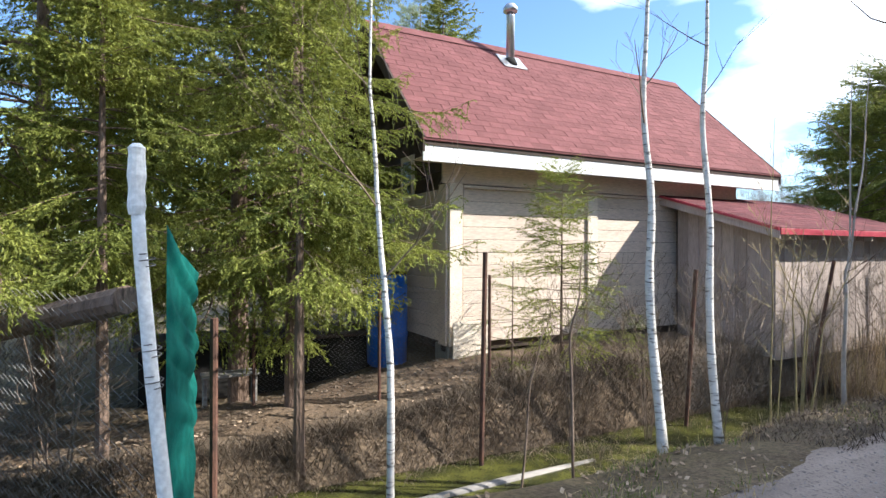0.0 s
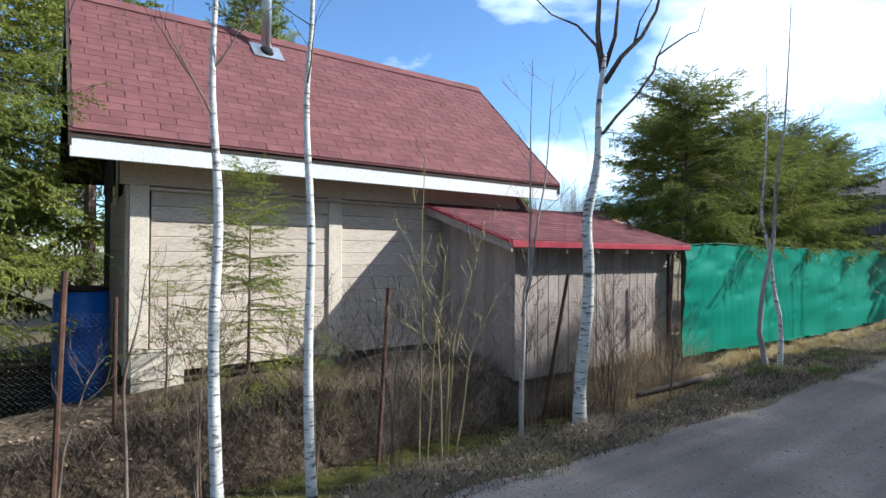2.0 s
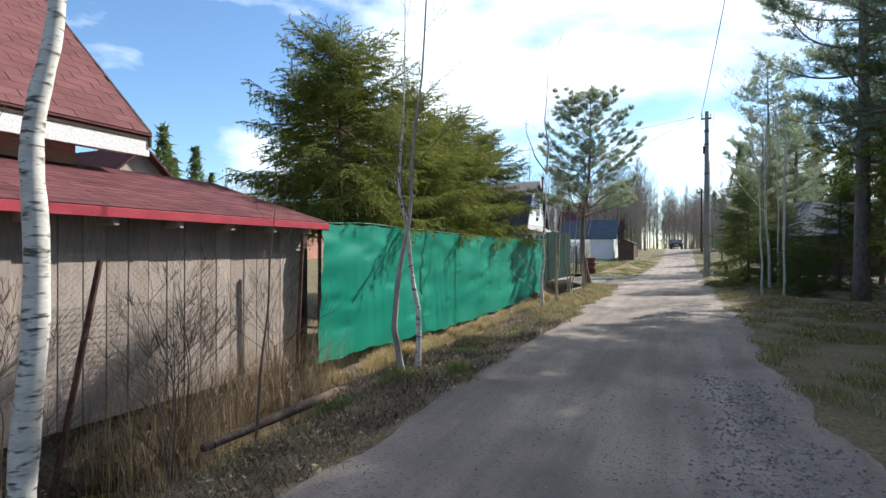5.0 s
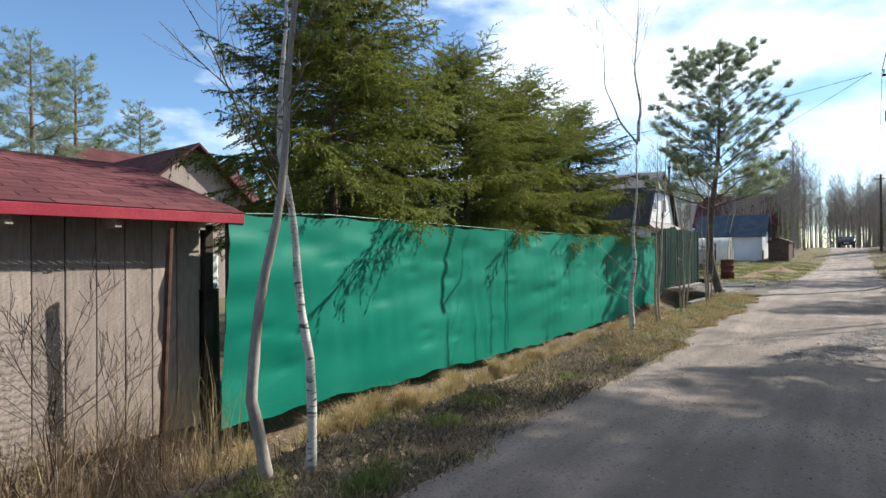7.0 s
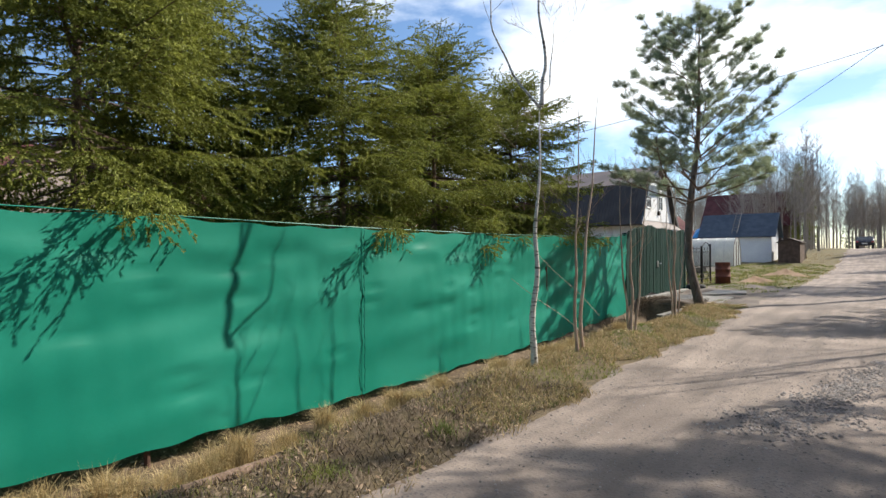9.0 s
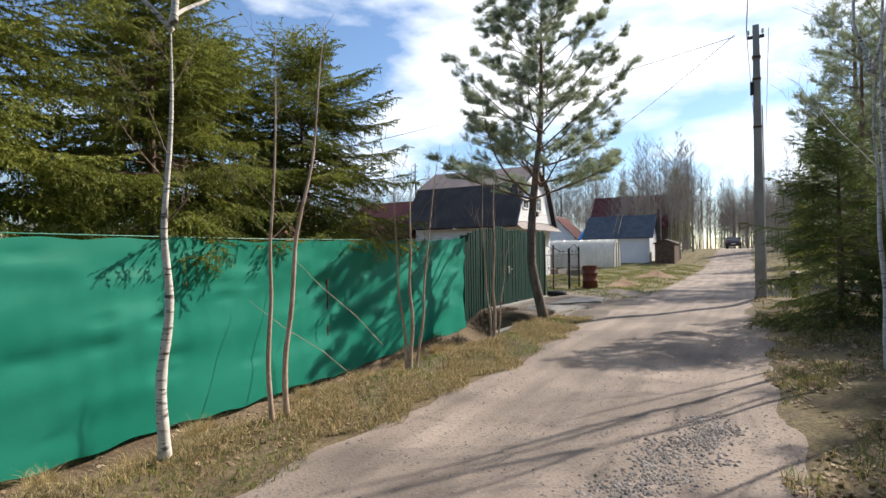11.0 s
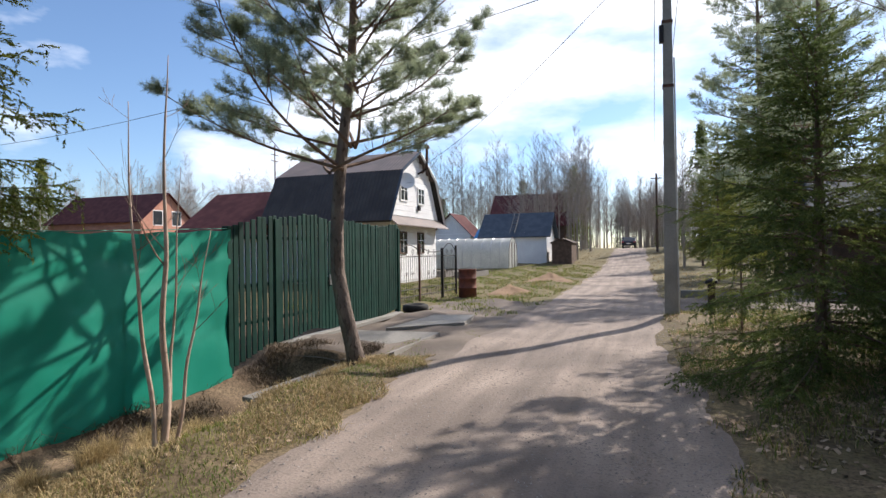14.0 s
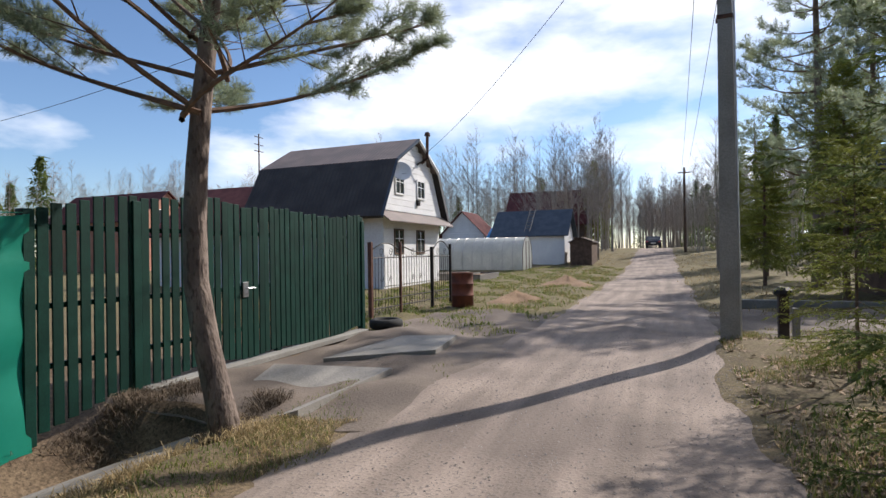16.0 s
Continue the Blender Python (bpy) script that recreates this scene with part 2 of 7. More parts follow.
M_BROWNWALL = mat("brown_plank_wall", (0.085, 0.055, 0.04), (0.13, 0.085, 0.062), 4, 50, 0.85, 0.3)
M_DARKNET = mat("dark_green_netting", (0.007, 0.013, 0.012), (0.012, 0.02, 0.018), 3, 200, 0.9, 0.1, spec=0.05)
M_BLUEMETAL = mat("blue_grey_sheet_metal", (0.05, 0.068, 0.095), (0.07, 0.09, 0.12), 2, 40, 0.75, 0.1, spec=0.15)
M_RAIL = mat("teal_painted_rail", (0.02, 0.04, 0.045), (0.03, 0.055, 0.06), 3, 40, 0.5, 0.1)
M_ORANGEWALL = mat("salmon_clapboard", (0.42, 0.20, 0.14), (0.50, 0.25, 0.18), 2, 40, 0.8, 0.1)
M_MAROON = mat("maroon_sheet_roof", (0.085, 0.032, 0.034), (0.12, 0.046, 0.046), 2, 40, 0.85, 0.1, spec=0.12)
M_BLUETARP = mat("blue_tarpaulin", (0.03, 0.22, 0.5), (0.04, 0.28, 0.6), 2, 40, 0.5, 0.1)
M_WATER = mat("mossy_ditch_water", (0.035, 0.038, 0.012), (0.095, 0.095, 0.022), 4, 50, 0.25, 0.15, c3=(0.03, 0.03, 0.015))
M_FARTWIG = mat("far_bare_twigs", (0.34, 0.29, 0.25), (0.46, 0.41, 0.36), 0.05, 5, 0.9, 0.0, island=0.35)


# ---- mesh tools ----
class Bag:
    """Vertices and faces that become one mesh."""

    def __init__(self):
        self.v, self.f = [], []

    def add(self, verts, faces, m=None):
        k = len(self.v)
        if m is not None:
            verts = [m @ Vector(p) for p in verts]
        self.v.extend(tuple(p) for p in verts)
        self.f.extend(tuple(i + k for i in face) for face in faces)
        return self

    def box(self, lo, hi, c=0.004, m=None):
        """A box with chamfered edges."""
        c = min(c, *(0.45 * abs(b - a) for a, b in zip(lo, hi)))
        verts, at = [], {}
        for s in CORNERS:
            for a in range(3):
                p = [(hi[i] if s[i] > 0 else lo[i]) - (0 if i == a else s[i] * c) for i in range(3)]
                at[s, a] = len(verts)
                verts.append(p)
        return self.add(verts, [[at[k] for k in face] for face in BOXFACES], m)

    def tube(self, pts, radii, n=8, cap=True, m=None):
        pts = [Vector(p) for p in pts]
        if not hasattr(radii, "__len__"):
            radii = [radii] * len(pts)
        verts, faces = [], []
        ref = Vector((0.31, 0.95, 0.05))
        for i, p in enumerate(pts):
            d = (pts[min(i + 1, len(pts) - 1)] - pts[max(i - 1, 0)]).normalized()
            if abs(d.dot(ref)) > 0.95:
                ref = Vector((0.9, 0.1, 0.4))
            u = d.cross(ref).normalized()
            w = d.cross(u)
            for k in range(n):
                a = 2 * math.pi * k / n
                verts.append(p + (u * math.cos(a) + w * math.sin(a)) * radii[i])
        for i in range(len(pts) - 1):
            for k in range(n):
                a, b = i * n + k, i * n + (k + 1) % n
                faces.append((a, b, b + n, a + n))
        if cap:
            faces.append(tuple(range(n))[::-1])
            faces.append(tuple(range((len(pts) - 1) * n, len(pts) * n)))
        return self.add(verts, faces, m)

    def lathe(self, profile, n=20, m=None):
        """Turns a list of (radius, height) round the z axis."""
        verts = [(r * math.cos(2 * math.pi * k / n), r * math.sin(2 * math.pi * k / n), z) for r, z in profile for k in range(n)]
        faces = [(i * n + k, i * n + (k + 1) % n, (i + 1) * n + (k + 1) % n, (i + 1) * n + k) for i in range(len(profile) - 1) for k in range(n)]
        faces += [tuple(range(n))[::-1], tuple(range((len(profile) - 1) * n, len(profile) * n))]
        return self.add(verts, faces, m)

    def prism(self, outline, depth, axis=0, at=0.0, m=None):
        """An outline (two coordinates) pushed along an axis from at to at + depth."""
        n = len(outline)
        verts = []
        for q in (at, at + depth):
            for a, b in outline:
                p = [a, b]
                p.insert(axis, q)
                verts.append(p)
        faces = [tuple(range(n)), tuple(range(n, 2 * n))[::-1]] + [(i, (i + 1) % n, n + (i + 1) % n, n + i) for i in range(n)]
        return self.add(verts, faces, m)

    def mesh(self, name, material, smooth=False):
        me = bpy.data.meshes.new(name)
        me.from_pydata(self.v, [], self.f)
        me.materials.append(material)
        if smooth:
            me.polygons.foreach_set("use_smooth", [True] * len(me.polygons))
        me.update()
        return me


CORNERS = [(a, b, c) for a in (-1, 1) for b in (-1, 1) for c in (-1, 1)]


def box_faces():
    faces = []
    for a in range(3):
        u, w = (a + 1) % 3, (a + 2) % 3
        for s in (-1, 1):
            ring = []
            for su, sw in ((-1, -1), (1, -1), (1, 1), (-1, 1)):
                k = [0, 0, 0]
                k[a], k[u], k[w] = s, su, sw
                ring.append((tuple(k), a))
            faces.append(ring if s > 0 else ring[::-1])
        for su in (-1, 1):
            for sw in (-1, 1):
                lo, hi = [0, 0, 0], [0, 0, 0]
                lo[a], hi[a] = -1, 1
                lo[u] = hi[u] = su
                lo[w] = hi[w] = sw
                ring = [(tuple(lo), u), (tuple(hi), u), (tuple(hi), w), (tuple(lo), w)]
                faces.append(ring[::-1] if su * sw > 0 else ring)
    for s in CORNERS:
        ring = [(s, 0), (s, 1), (s, 2)]
        faces.append(ring if s[0] * s[1] * s[2] > 0 else ring[::-1])
    return faces


BOXFACES = box_faces()


def tri_mesh(name, verts, faces, material):
    """A mesh from a numpy array of vertices and one of triangles."""
    me = bpy.data.meshes.new(name)
    verts, faces = np.asarray(verts, np.float32), np.asarray(faces, np.int32)
    me.vertices.add(len(verts))
    me.vertices.foreach_set("co", verts.ravel())
    me.loops.add(faces.size)
    me.loops.foreach_set("vertex_index", faces.ravel())
    me.polygons.add(len(faces))
    me.polygons.foreach_set("loop_start", np.arange(0, faces.size, faces.shape[1], dtype=np.int32))
    me.materials.append(material)
    me.update(calc_edges=True)
    me.validate()
    return me


def thing(name, loc, label, category, group="", kind="", rz=0.0):
    ob = new(name)
    ob.matrix_basis = pose(*loc, 0, 0, rz)
    return tagged(ob, label, category, group, kind)


def part(name, bag, material, parent=None, label="", smooth=False, at=None):
    me = bag if isinstance(bag, bpy.types.Mesh) else bag.mesh(name, material, smooth)
    ob = new(name, me)
    if parent is not None:
        ob.parent = parent
    if at is not None:
        ob.matrix_basis = at if isinstance(at, Matrix) else Matrix.Translation(at)
    if label:
        ob["label"] = label
    return ob


def solo(name, bag, material, label, category, kind="", group="", smooth=False, loc=(0, 0, 0)):
    """A thing of one mesh."""
    ob = part(name, bag, material, smooth=smooth)
    ob.location = loc
    return tagged(ob, label, category, group, kind)


# ---- ground shape ----
def gz(x, y):
    """Height of the ground."""
    x, y = np.asarray(x, float), np.asarray(y, float)
    early = np.interp(x, [-5.1, -4.8, -4.5, -3.6, -3.1, -2.72, -2.1, 1.2, 2.6, 4.0], [0, -0.06, -0.80, -0.80, -0.38, -0.08, 0, 0, 0.07, 0.1])
    late = np.interp(x, [-6.2, -5.0, -4.7, -4.45, -3.8, -3.45, -3.12, -2.1, 1.2, 2.6, 4.0], [0, -0.2, -0.40, -0.46, -0.64, -0.38, -0.05, 0, 0, 0.1, 0.14])
    flat = np.interp(x, [-2.1, 1.2, 2.6, 4.0], [0, 0, 0.06, 0.1])
    plot = np.interp(y, [-2, 0, 1.3, 3.2, 5], [-0.36, -0.34, -0.28, -0.03, 0.0]) * np.clip((-4.5 - x) / 0.4, 0, 1)
    early = np.minimum(early, early + plot)
    a = np.clip((y - 7.5) / 3.0, 0, 1)
    b = np.clip((y - np.interp(x, [-3.7, -3.35], [27.05, 26.4])) / np.interp(x, [-3.7, -3.35], [0.3, 0.9]), 0, 1)
    z = (early * (1 - a) + late * a) * (1 - b) + flat * b
    mound = np.exp(-(((x - 2.6) / 1.5) ** 2 + ((y - 28.5) / 3.6) ** 2)) * 0.22
    mound = mound - np.exp(-(((x + 4.05) / 0.42) ** 4 + ((y - 26.2) / 0.85) ** 4)) * 0.34
    # low berm between lane and ditch, the foot of the pole, the hollow beside the cabin
    mound = mound + 0.13 * np.exp(-((x + 2.75) / 0.42) ** 2) * np.clip((y - 14.5) / 2.5, 0, 1) * np.clip((27.2 - y) / 1.2, 0, 1)
    mound = mound + 0.12 * np.exp(-(((x - 1.2) / 0.6) ** 2 + ((y - 32.1) / 0.9) ** 2))
    mound = mound - 0.3 * np.clip((-6.3 - x) / 0.8, 0, 1) * np.clip((x + 14) / 3, 0, 1) * np.clip((3.9 - y) / 0.6, 0, 1)
    s = np.clip((y - 52) / 36, 0, 1)
    rise = s * s * (3 - 2 * s) * 1.5
    off = np.clip((np.abs(x + 0.4) - 1.4) / 1.0, 0, 1)
    bump = 0.022 * np.sin(2.1 * x + 1.3 * y) + 0.018 * np.sin(3.7 * y - 2.9 * x + 1) + 0.012 * np.sin(6.1 * x + 5.3 * y)
    ruts = 0.012 * np.cos(2 * math.pi * (x + 0.4) / 1.5) + 0.012 * np.sin(0.9 * y + 0.5 * x) * np.sin(0.37 * y)
    return z + mound + rise + bump * off * 1.3 + ruts * (1 - off)


def gzf(x, y):
    return float(gz(x, y))


# ---- ground, road ----
def sheet(name, xs, ys, zfun, material):
    X, Y = np.meshgrid(xs, ys, indexing="ij")
    Z = zfun(X, Y)
    nx, ny = len(xs), len(ys)
    v = np.stack([X.ravel(), Y.ravel(), Z.ravel()], 1)
    i = np.arange(nx * ny).reshape(nx, ny)
    f = np.stack([i[:-1, :-1].ravel(), i[1:, :-1].ravel(), i[1:, 1:].ravel(), i[:-1, 1:].ravel()], 1)
    me = tri_mesh(name, v, f, material)
    me.polygons.foreach_set("use_smooth", [True] * len(me.polygons))
    return me


def ground_material():
    """Soil, needle litter, thin grass, in bands that follow the lane."""
    m = mat("ground_soil", (0.125, 0.085, 0.056), (0.21, 0.15, 0.10), 1.3, 40, 0.95, 0.6, c3=(0.075, 0.052, 0.036), dist=0.015)
    n, l = m.node_tree.nodes, m.node_tree.links
    b = n["Principled BSDF"]
    soil = b.inputs["Base Color"].links[0].from_socket
    co = n.new("ShaderNodeTexCoord")
    sep = n.new("ShaderNodeSeparateXYZ")
    l.new(co.outputs["Object"], sep.inputs[0])
    ns = n.new("ShaderNodeTexNoise")
    ns.inputs["Scale"].default_value, ns.inputs["Detail"].default_value = 0.9, 6
    l.new(co.outputs["Object"], ns.inputs["Vector"])
    wob = n.new("ShaderNodeMath")
    wob.operation = "MULTIPLY_ADD"
    wob.inputs[1].default_value = 2.4
    l.new(ns.outputs["Fac"], wob.inputs[0])
    l.new(sep.outputs["X"], wob.inputs[2])
    ramp = n.new("ShaderNodeValToRGB")
    rg = n.new("ShaderNodeMapRange")
    rg.inputs["From Min"].default_value, rg.inputs["From Max"].default_value = -30, 30
    l.new(wob.outputs[0], rg.inputs["Value"])
    l.new(rg.outputs["Result"], ramp.inputs["Fac"])
    e = ramp.color_ramp.elements
    e[0].position, e[0].color = (-9 + 30) / 60, (0.75, 0.75, 0.75, 1)
    e[1].position, e[1].color = (-5.0 + 30) / 60, (0.0, 0.0, 0.0, 1)
    for x, q in ((-2.6, 0.12), (-1.6, 0.42), (-0.8, 0.35), (2.2, 0.6), (3.6, 0.75), (6, 0.35)):
        k = e.new((x + 30) / 60)
        k.color = (q, q, q, 1)
    gr = n.new("ShaderNodeTexNoise")
    gr.inputs["Scale"].default_value, gr.inputs["Detail"].default_value = 5, 6
    l.new(co.outputs["Object"], gr.inputs["Vector"])
    gc = n.new("ShaderNodeMix")
    gc.data_type = "RGBA"
    gc.inputs["A"].default_value, gc.inputs["B"].default_value = (0.10, 0.11, 0.034, 1), (0.21, 0.16, 0.085, 1)
    l.new(gr.outputs["Fac"], gc.inputs["Factor"])
    # the plots past the gates are green lawn
    far = n.new("ShaderNodeMapRange")
    far.inputs["From Min"].default_value, far.inputs["From Max"].default_value = 31, 34
    l.new(sep.outputs["Y"], far.inputs["Value"])
    mxv = n.new("ShaderNodeMath")
    mxv.operation = "MAXIMUM"
    l.new(ramp.outputs["Color"], mxv.inputs[0])
    l.new(far.outputs["Result"], mxv.inputs[1])
    mul = n.new("ShaderNodeMath")
    mul.operation = "MULTIPLY"
    brk = n.new("ShaderNodeMapRange")
    brk.inputs["From Min"].default_value, brk.inputs["From Max"].default_value = 0.38, 0.58
    l.new(gr.outputs["Fac"], brk.inputs["Value"])
    brk.inputs["To Min"].default_value = 0.35
    l.new(mxv.outputs[0], mul.inputs[0])
    l.new(brk.outputs["Result"], mul.inputs[1])
    mx = n.new("ShaderNodeMix")
    mx.data_type = "RGBA"
    l.new(mul.outputs[0], mx.inputs["Factor"])
    l.new(soil, mx.inputs["A"])
    l.new(gc.outputs["Result"], mx.inputs["B"])
    fine = n.new("ShaderNodeTexNoise")
    fine.inputs["Scale"].default_value, fine.inputs["Detail"].default_value = 26, 8
    fine.inputs["Roughness"].default_value = 0.72
    l.new(co.outputs["Object"], fine.inputs["Vector"])
    fr = n.new("ShaderNodeMapRange")
    fr.inputs["From Min"].default_value, fr.inputs["From Max"].default_value = 0.33, 0.67
    fr.inputs["To Min"].default_value, fr.inputs["To Max"].default_value = 0.42, 1.35
    l.new(fine.outputs["Fac"], fr.inputs["Value"])
    hv = n.new("ShaderNodeHueSaturation")
    l.new(fr.outputs["Result"], hv.inputs["Value"])
    l.new(mx.outputs["Result"], hv.inputs["Color"])
    l.new(hv.outputs["Color"], b.inputs["Base Color"])
    return m


M_GROUND = ground_material()
gx = np.concatenate([np.linspace(-400, -40, 10), np.arange(-36, -8, 1.5), np.arange(-7.5, 5.0, 0.12), np.arange(5, 40, 1.6), np.linspace(44, 400, 10)])
gy = np.concatenate([np.linspace(-300, -14, 10), np.arange(-12, -3, 0.6), np.arange(-3, 42, 0.22), np.arange(42, 110, 1.2), np.linspace(114, 600, 16)])


def ground_z(X, Y):
    lane = (X > road_left(Y) + 0.12) & (X < road_right(Y) - 0.12)
    return gz(X, Y) - np.where(lane, 0.05, 0.0)


def road_left(y):
    y = np.asarray(y, float)
    e = -2.02 + 0.08 * np.sin(0.9 * y) + 0.05 * np.sin(2.3 * y + 1) + 0.03 * np.sin(6.1 * y)
    return e - 0.35 * np.exp(-((y - 30) / 4.5) ** 2)


def road_right(y):
    y = np.asarray(y, float)
    e = 1.12 + 0.08 * np.sin(0.7 * y + 2) + 0.05 * np.sin(2.9 * y) + 0.03 * np.sin(5.3 * y + 1)
    return e - 0.35 * np.exp(-((y - 29.0) / 3.0) ** 2)


tagged(part("ground", sheet("ground", gx, gy, ground_z, M_GROUND), M_GROUND), "brown soil with needle litter and patchy dry grass", "ground", kind="structure")
ry = np.concatenate([np.arange(-14, 46, 0.2), np.arange(46, 150, 1.0)])
ru = np.linspace(0, 1, 32)
RU, RY = np.meshgrid(ru, ry, indexing="ij")
RX = road_left(RY) * (1 - RU) + road_right(RY) * RU
RZ = gz(RX, RY) + 0.012 - 0.05 * np.clip(np.abs(RU - 0.5) * 2 - 0.9, 0, 1) * 10 * 0.3
ri = np.arange(RU.size).reshape(RU.shape)
me = tri_mesh("road", np.stack([RX.ravel(), RY.ravel(), RZ.ravel()], 1), np.stack([ri[:-1, :-1].ravel(), ri[1:, :-1].ravel(), ri[1:, 1:].ravel(), ri[:-1, 1:].ravel()], 1), M_ROAD)
me.polygons.foreach_set("use_smooth", [True] * len(me.polygons))
tagged(part("road", me, M_ROAD), "unpaved lane of packed pale dirt with ruts", "road", kind="structure")
# the apron before the gates and the side drive
for name, x0, x1, y0, y1, lab in (("gravel_apron", -4.9, -2.0, 27.3, 36.2, "bare dirt apron before the green gate"), ("side_drive", 0.95, 7.5, 33.4, 37.2, "grey dirt side drive off the lane")):
    me = sheet(name, np.linspace(x0, x1, 40), np.linspace(y0, y1, 50), lambda X, Y: gz(X, Y) + 0.02 - 0.10 * np.clip(np.maximum(np.abs((X - (x0 + x1) / 2) / (x1 - x0) * 2), np.abs((Y - (y0 + y1) / 2) / (y1 - y0) * 2)) + 0.08 * np.sin(3 * X + 2 * Y) - 0.84, 0, 1), M_APRON)
    tagged(part(name, me, M_APRON), lab, "driveway", kind="structure")
me = sheet("ditch_water", np.linspace(-4.75, -3.2, 8), np.arange(-8, 9, 0.5), lambda X, Y: X * 0 - 0.66, M_WATER)
tagged(part("ditch_water", me, M_WATER), "shallow ditch water covered with yellow-green algae", "water", kind="structure")


# ---- wooden house with the red roof ----
RX0, RX1 = -6.0, -8.3          # eave and ridge
RZ0, RZ1 = 2.80, 5.06
HY0, HY1 = 2.72, 9.95          # roof ends
WX, WY0, WY1 = -6.42, 3.30, 9.2
house = thing("wooden_house", (WX, 6, 0), "beige timber cabin with red shingle roof on posts", "house")


def hl(p):
    return (p[0] - WX, p[1] - 6, p[2])


def hbox(name, lo, hi, material, parent=house, c=0.006, label=""):
    b = Bag().box(hl(lo), hl(hi), c)
    return part(name, b, material, parent, label)


wall = hbox("wall", (-10.1, WY0 + 0.03, 0.12), (WX - 0.03, WY1, 2.5), M_DARKWOOD, label="dark timber wall core")
# horizontal boards in three bays between upright trims
board = {}
bays = ((WY0 + 0.22, 5.72), (5.92, 8.0), (8.0, WY1))
rng = random.Random(3)
for a, b in bays:
    me = Bag().box((-0.014, 0, 0), (0.014, b - a - 0.006, 0.172), 0.005).mesh("board", M_SIDING)
    for i in range(12):
        part("board", me, M_SIDING, wall, at=hl((WX - 0.012 + rng.uniform(-0.003, 0.003), a + 0.003, 0.13 + i * 0.1765)))
me = Bag().box((-2.2, -0.014, 0), (0, 0.014, 0.172), 0.005).mesh("board", M_SIDING)
for i in range(12):
    part("board", me, M_SIDING, wall, at=hl((WX - 0.03, WY0 + 0.012, 0.13 + i * 0.1765)))
for y in (WY0, 5.72, 8.92):
    hbox("corner_trim", (WX - 0.02, y, 0.10), (WX + 0.035, y + 0.20, 2.30), M_TRIM, label="pale upright trim board")
hbox("corner_trim", (WX - 0.24, WY0 - 0.035, 0.10), (WX - 0.02, WY0 + 0.0, 2.30), M_SIDING)
hbox("top_rail", (WX - 0.01, WY0 + 0.2, 2.245), (WX + 0.055, 8.92, 2.285), M_SIDING)
hbox("frieze_board", (WX - 0.02, WY0 - 0.1, 2.30), (WX + 0.02, 9.3, 2.56), M_SIDING)
hbox("soffit", (WX, HY0 + 0.05, 2.56), (RX0 - 0.03, HY1 - 0.05, 2.58), M_SIDING)
hbox("fascia", (RX0 - 0.025, HY0, 2.50), (RX0, HY1, 2.775), M_WHITE, label="white painted fascia board")
for y in np.linspace(HY0 + 0.3, HY1 - 0.3, 9):
    hbox("rafter_tail", (WX - 0.02, y - 0.03, 2.585), (RX0 - 0.03, y + 0.03, 2.70), M_SIDING)
for y in (3.5, 5.8, 8.9):
    for x in (WX - 0.2, -9.8):
        hbox("foundation_block", (x - 0.2, y - 0.2, -0.12), (x + 0.2, y + 0.2, 0.10), M_CONC)
hbox("floor_beam", (-10.1, WY0 + 0.04, 0.0), (WX - 0.06, WY0 + 0.16, 0.12), M_DARKWOOD)
hbox("floor_beam", (WX - 0.22, WY0, 0.0), (WX - 0.06, WY1, 0.12), M_DARKWOOD)
gw = hbox("gable_window", (-8.02, WY0 - 0.03, 2.16), (-7.52, WY0 - 0.005, 2.86), M_TRIM, label="small window in a pale frame")
part("pane", Bag().box(hl((-7.93, WY0 - 0.036, 2.25)), hl((-7.61, WY0 - 0.028, 2.77))), M_GLASS, gw)
# near-black slab set back under the floor, standing in for the shade there
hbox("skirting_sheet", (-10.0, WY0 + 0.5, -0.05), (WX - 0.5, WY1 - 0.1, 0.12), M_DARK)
# pale plywood sheet leaning on the wall by the corner
b = Bag().box((0, 0, 0), (0.018, 0.55, 0.55), 0.003)
plyw = solo("plywood_sheet", b, M_TRIM, "pale plywood sheet leaning under the cabin corner", "board", loc=(WX + 0.09, WY0 + 0.02, -0.12))
# gable triangle and its dark overhang
gb = Bag().prism([hl((x, 0, z))[0::2] for x, z in ((WX - 0.05, 2.5), (RX1, RZ1 - 0.16), (2 * RX1 - WX + 0.05, 2.5))], 0.06, axis=1, at=WY0 + 0.01 - 6)
part("gable_wall", gb, M_DARKWOOD, house)
gb = Bag().prism([hl((x, 0, z))[0::2] for x, z in ((WX - 0.05, 2.5), (RX1, RZ1 - 0.16), (2 * RX1 - WX + 0.05, 2.5))], 0.06, axis=1, at=WY1 - 0.06 - 6)
part("gable_wall", gb, M_DARKWOOD, house)
slope = math.atan2(RZ1 - RZ0, RX0 - RX1)
slen = math.hypot(RZ1 - RZ0, RX0 - RX1)
deck = Bag()
for s in (1, -1):
    deck.prism([hl((RX1 + s * (x - RX1), 0, z))[0::2] for x, z in ((RX0 + 0.01, RZ0 - 0.04), (RX1, RZ1 - 0.04), (RX1, RZ1 - 0.10), (RX0 + 0.01, RZ0 - 0.10))], HY1 - HY0, axis=1, at=HY0 - 6)
roof = part("roof", deck, M_DARKWOOD, house, "roof deck")
